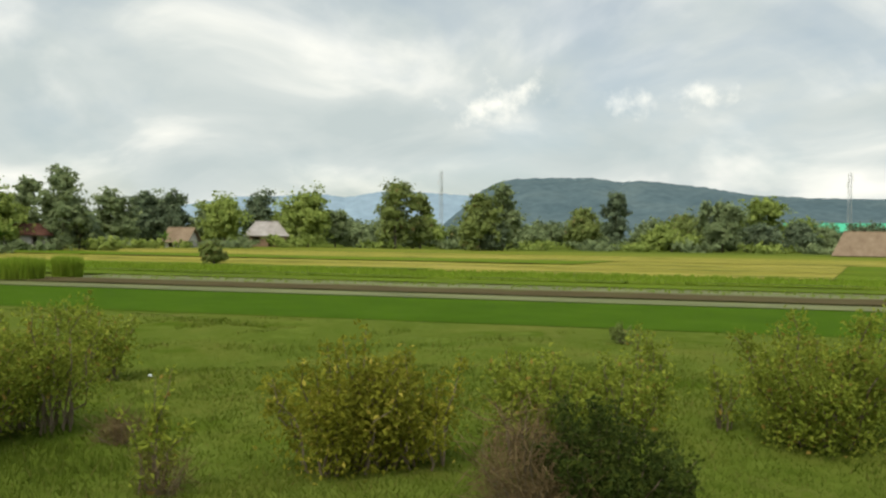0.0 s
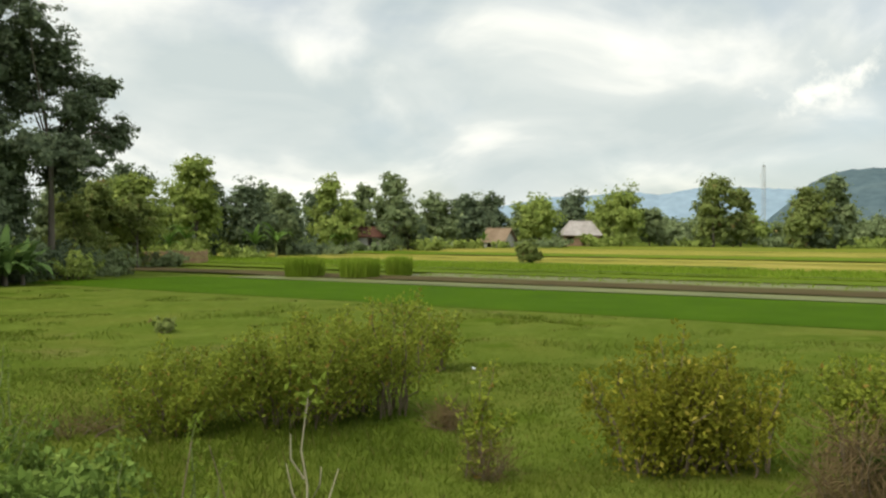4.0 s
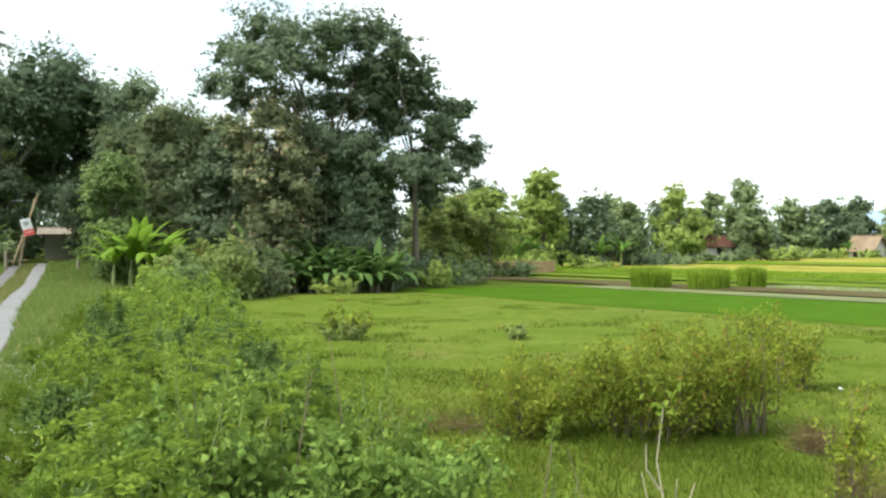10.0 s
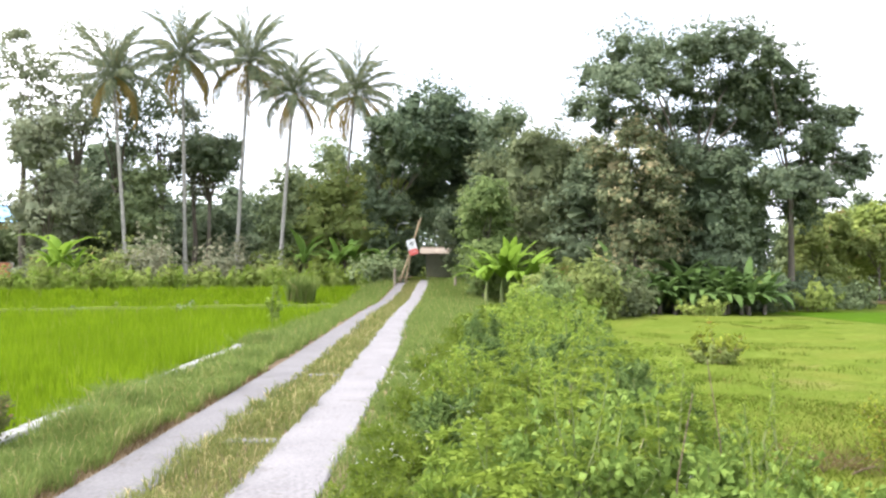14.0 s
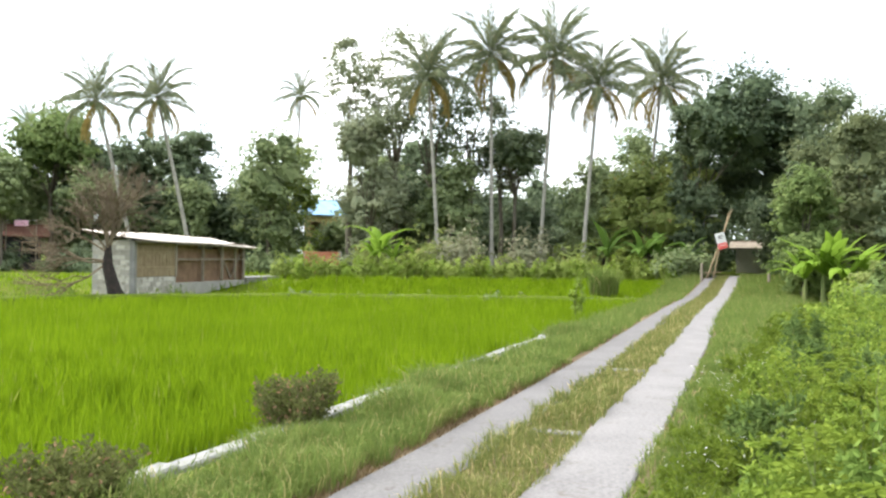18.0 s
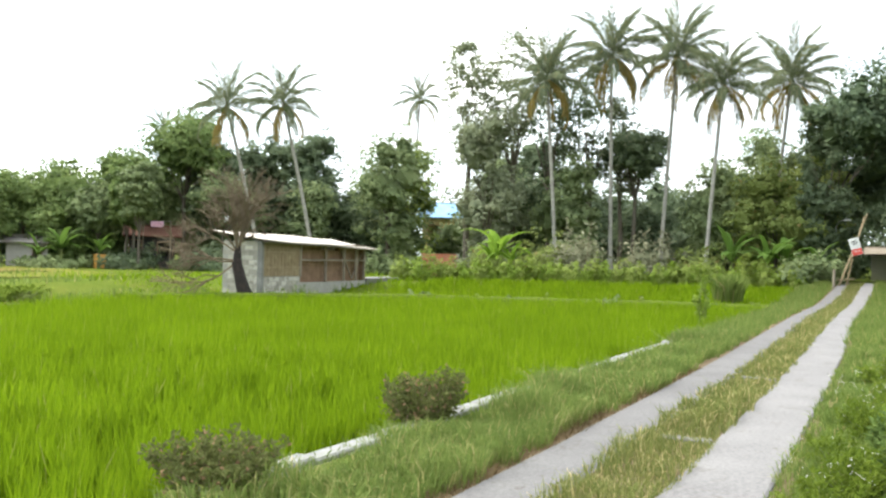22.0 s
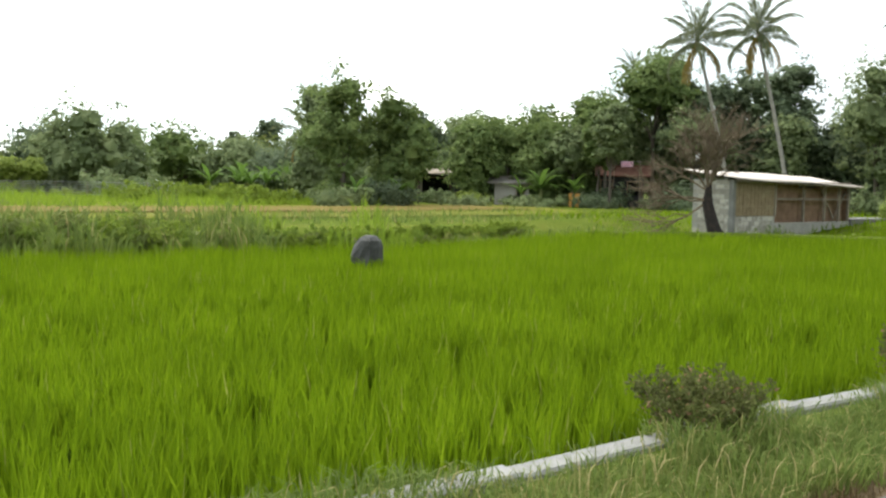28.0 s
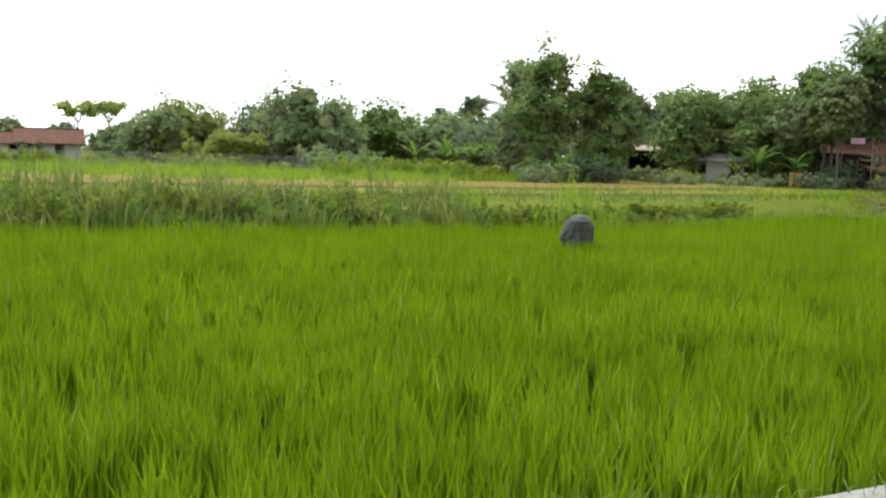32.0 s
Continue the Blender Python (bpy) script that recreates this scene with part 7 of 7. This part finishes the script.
# ---- masts ----
def mast(x, y, top, wd, label, stay=True):
    z0 = float(gz(x, y))
    root = thing("radio_mast", label, "mast", x, y, z0, "radio masts")
    h, b = top - z0, wd / 2
    for cx, cy in ((-b, -b), (b, -b), (0, b)):
        part("leg", tube(Mb(), [[cx, cy, 0], [cx * 0.75, cy * 0.75, h * 0.97]], 0.10, 5), "metal_grey", root)
    k = int(h / (wd * 1.4))
    mb = Mb()
    for i in range(k):
        s0, s1 = 1 - 0.25 * i / k, 1 - 0.25 * (i + 1) / k
        z_0, z_1 = h * 0.97 * i / k, h * 0.97 * (i + 1) / k
        tube(mb, [[-b * s0, -b * s0, z_0], [b * s1, -b * s1, z_1]], 0.05, 4)
        tube(mb, [[b * s0, -b * s0, z_0], [0, b * s1, z_1]], 0.05, 4)
        tube(mb, [[0, b * s0, z_0], [-b * s1, -b * s1, z_1]], 0.05, 4)
    part("bracing", mb, "metal_grey", root)
    for zz, a in ((0.72, 0.0), (0.82, 2.1), (0.9, 4.2)):
        part("antenna", box(Mb(), -0.2, -0.12, -1.0, 0.2, 0.12, 1.0, 0.05, Matrix.Translation((math.cos(a) * wd * 0.8, math.sin(a) * wd * 0.8, h * zz))), "white_paint", root)
    part("tip", tube(Mb(), [[0, 0, h * 0.95], [0, 0, h]], 0.06, 5), "metal_grey", root)


mast(378.1, 183.6, 33.8, 1.5, "slender grey lattice mast behind the trees")
mast(380.2, 8.6, 29.8, 1.4, "slender grey lattice mast near the barn")
mast(291.1, 406.6, 25.1, 1.2, "distant thin lattice mast above the trees")

# wooden fence before the eastern trees, net fence in the west
fence = thing("picket_fence", "weathered brown picket fence at the field edge", "fence", 30.5, 57.9, float(gz(30.5, 57.9)), turn=-28)
for i in range(34):
    part("picket", box(Mb(), -2.3 + i * 0.135, -0.02, -0.1, -2.2 + i * 0.135, 0.02, 0.9 + 0.06 * rng.normal(), 0.01), "wood_brown", fence)
for zz in (0.25, 0.7):
    part("rail", box(Mb(), -2.35, 0.021, zz, 2.35, 0.06, zz + 0.08), "wood_brown", fence)
net = thing("net_fence", "low grey net fence across the far field", "fence", -66, 6, float(gz(-66, 6)), turn=84)
for i in range(15):
    part("post", tube(Mb(), [[-14 + 2 * i, 0, -0.2], [-14 + 2 * i, 0, 1.15]], 0.03, 5), "wood_grey", net)
for zz in np.linspace(0.25, 1.1, 6):
    part("wire", tube(Mb(), [[-14, 0, zz], [14, 0, zz]], 0.010, 4), "metal_grey", net)

# ---- small things ----
solid("litter", box(Mb(), -0.032, -0.025, 0, 0.032, 0.025, 0.03, 0.01), "plastic_sheet", "crumpled white plastic litter on the grass", "litter", at=pose(10.3, 9.65, float(gz(10.3, 9.65)) + 0.03, 10, 14, 30))
twig = thing("bare_sapling", "leafless pale sapling with forked stems", "sapling", 3.83, 5.07, float(gz(3.83, 5.07)))
for pts in ([[0, 0, -0.05], [0.01, 0, 0.35], [-0.02, 0.03, 0.6], [0.06, 0.05, 1.0]], [[0.0, 0, 0.12], [-0.1, 0.02, 0.32], [-0.13, 0.05, 0.52]], [[0.0, 0, 0.18], [0.1, -0.02, 0.34], [0.13, 0.0, 0.46]], [[0.0, 0, 0.05], [0.16, -0.03, 0.2], [0.28, 0, 0.42]], [[-0.01, 0.01, 0.4], [-0.1, 0.04, 0.55], [-0.1, 0.04, 0.72]]):
    part("stem", tube(Mb(), pts, np.linspace(0.010, 0.004, len(pts)), 5), "twig_pale", twig, smooth=True)
part("foliage", leaves(Mb(), np.array([[0.06, 0.05, 1.0]]) + rng.normal(size=(16, 3)) * 0.07, unit(rng.normal(size=(16, 3)) + [0, 0, 0.3]), 0.07, 0.6), "leaf_lime", twig)
# pale bare shoots standing out of the bank weeds
for sx, sy, sh, ln in ((1.25, 5.0, 0.95, 0.3), (1.9, 6.2, 1.15, -0.2), (2.6, 4.6, 0.8, 0.35), (0.8, 6.0, 0.85, 0.1), (3.2, 5.0, 0.75, -0.25)):
    solid("dry_shoot", tube(Mb(), [[0, 0, 0], [0.1 * ln, 0, sh * 0.5], [0.5 * ln, 0.05, sh]], [0.006, 0.005, 0.003], 5), "twig_dry", "dry pale shoot standing in the roadside weeds", "shoot", "dry shoots in the weeds", at=pose(sx, sy, float(gz(sx, sy)), 0, 0, 40 * ln))
# feathery lime shoots and white flowers among the weeds
for sx, sy, sh in ((0.75, 5.0, 0.95), (1.2, 5.7, 1.05), (0.6, 6.4, 0.9), (1.6, 4.6, 0.9), (2.1, 5.9, 1.15), (1.0, 7.4, 1.05), (2.5, 6.6, 1.15), (3.0, 5.2, 0.85), (1.4, 8.2, 1.1), (0.5, 4.6, 0.7), (2.2, 4.3, 0.75)):
    shrub("feathery_shoot", sx, sy, sh, 0.55, "leaf_lime", 0.05, 420, "feathery lime-green shoot above the roadside weeds", "weeds", "lime shoots in the weeds", stems=6, upright=1.4, bare=0.4, twig="stem_green", wide=0.35)
x, y = scatter(-0.75, 1.6, 4.2, 13, 26, lambda a, b: (np.hypot(a, b) > 4.0) & (vnoise(a, b, 0.9, 51) > 0.42))
fp = on(x, y) + np.stack([np.zeros(len(x)), np.zeros(len(x)), rng.uniform(0.2, 0.5, len(x))], 1)
fp = np.repeat(fp, 4, 0) + rng.normal(size=(len(fp) * 4, 3)) * 0.008
solid("weed_flowers", leaves(Mb(), fp, unit(rng.normal(size=(len(fp), 3)) + [0, 0, 1]), 0.010, 0.8), "petal_white", "tiny white flowers among the roadside weeds", "flowers", kind="stuff")
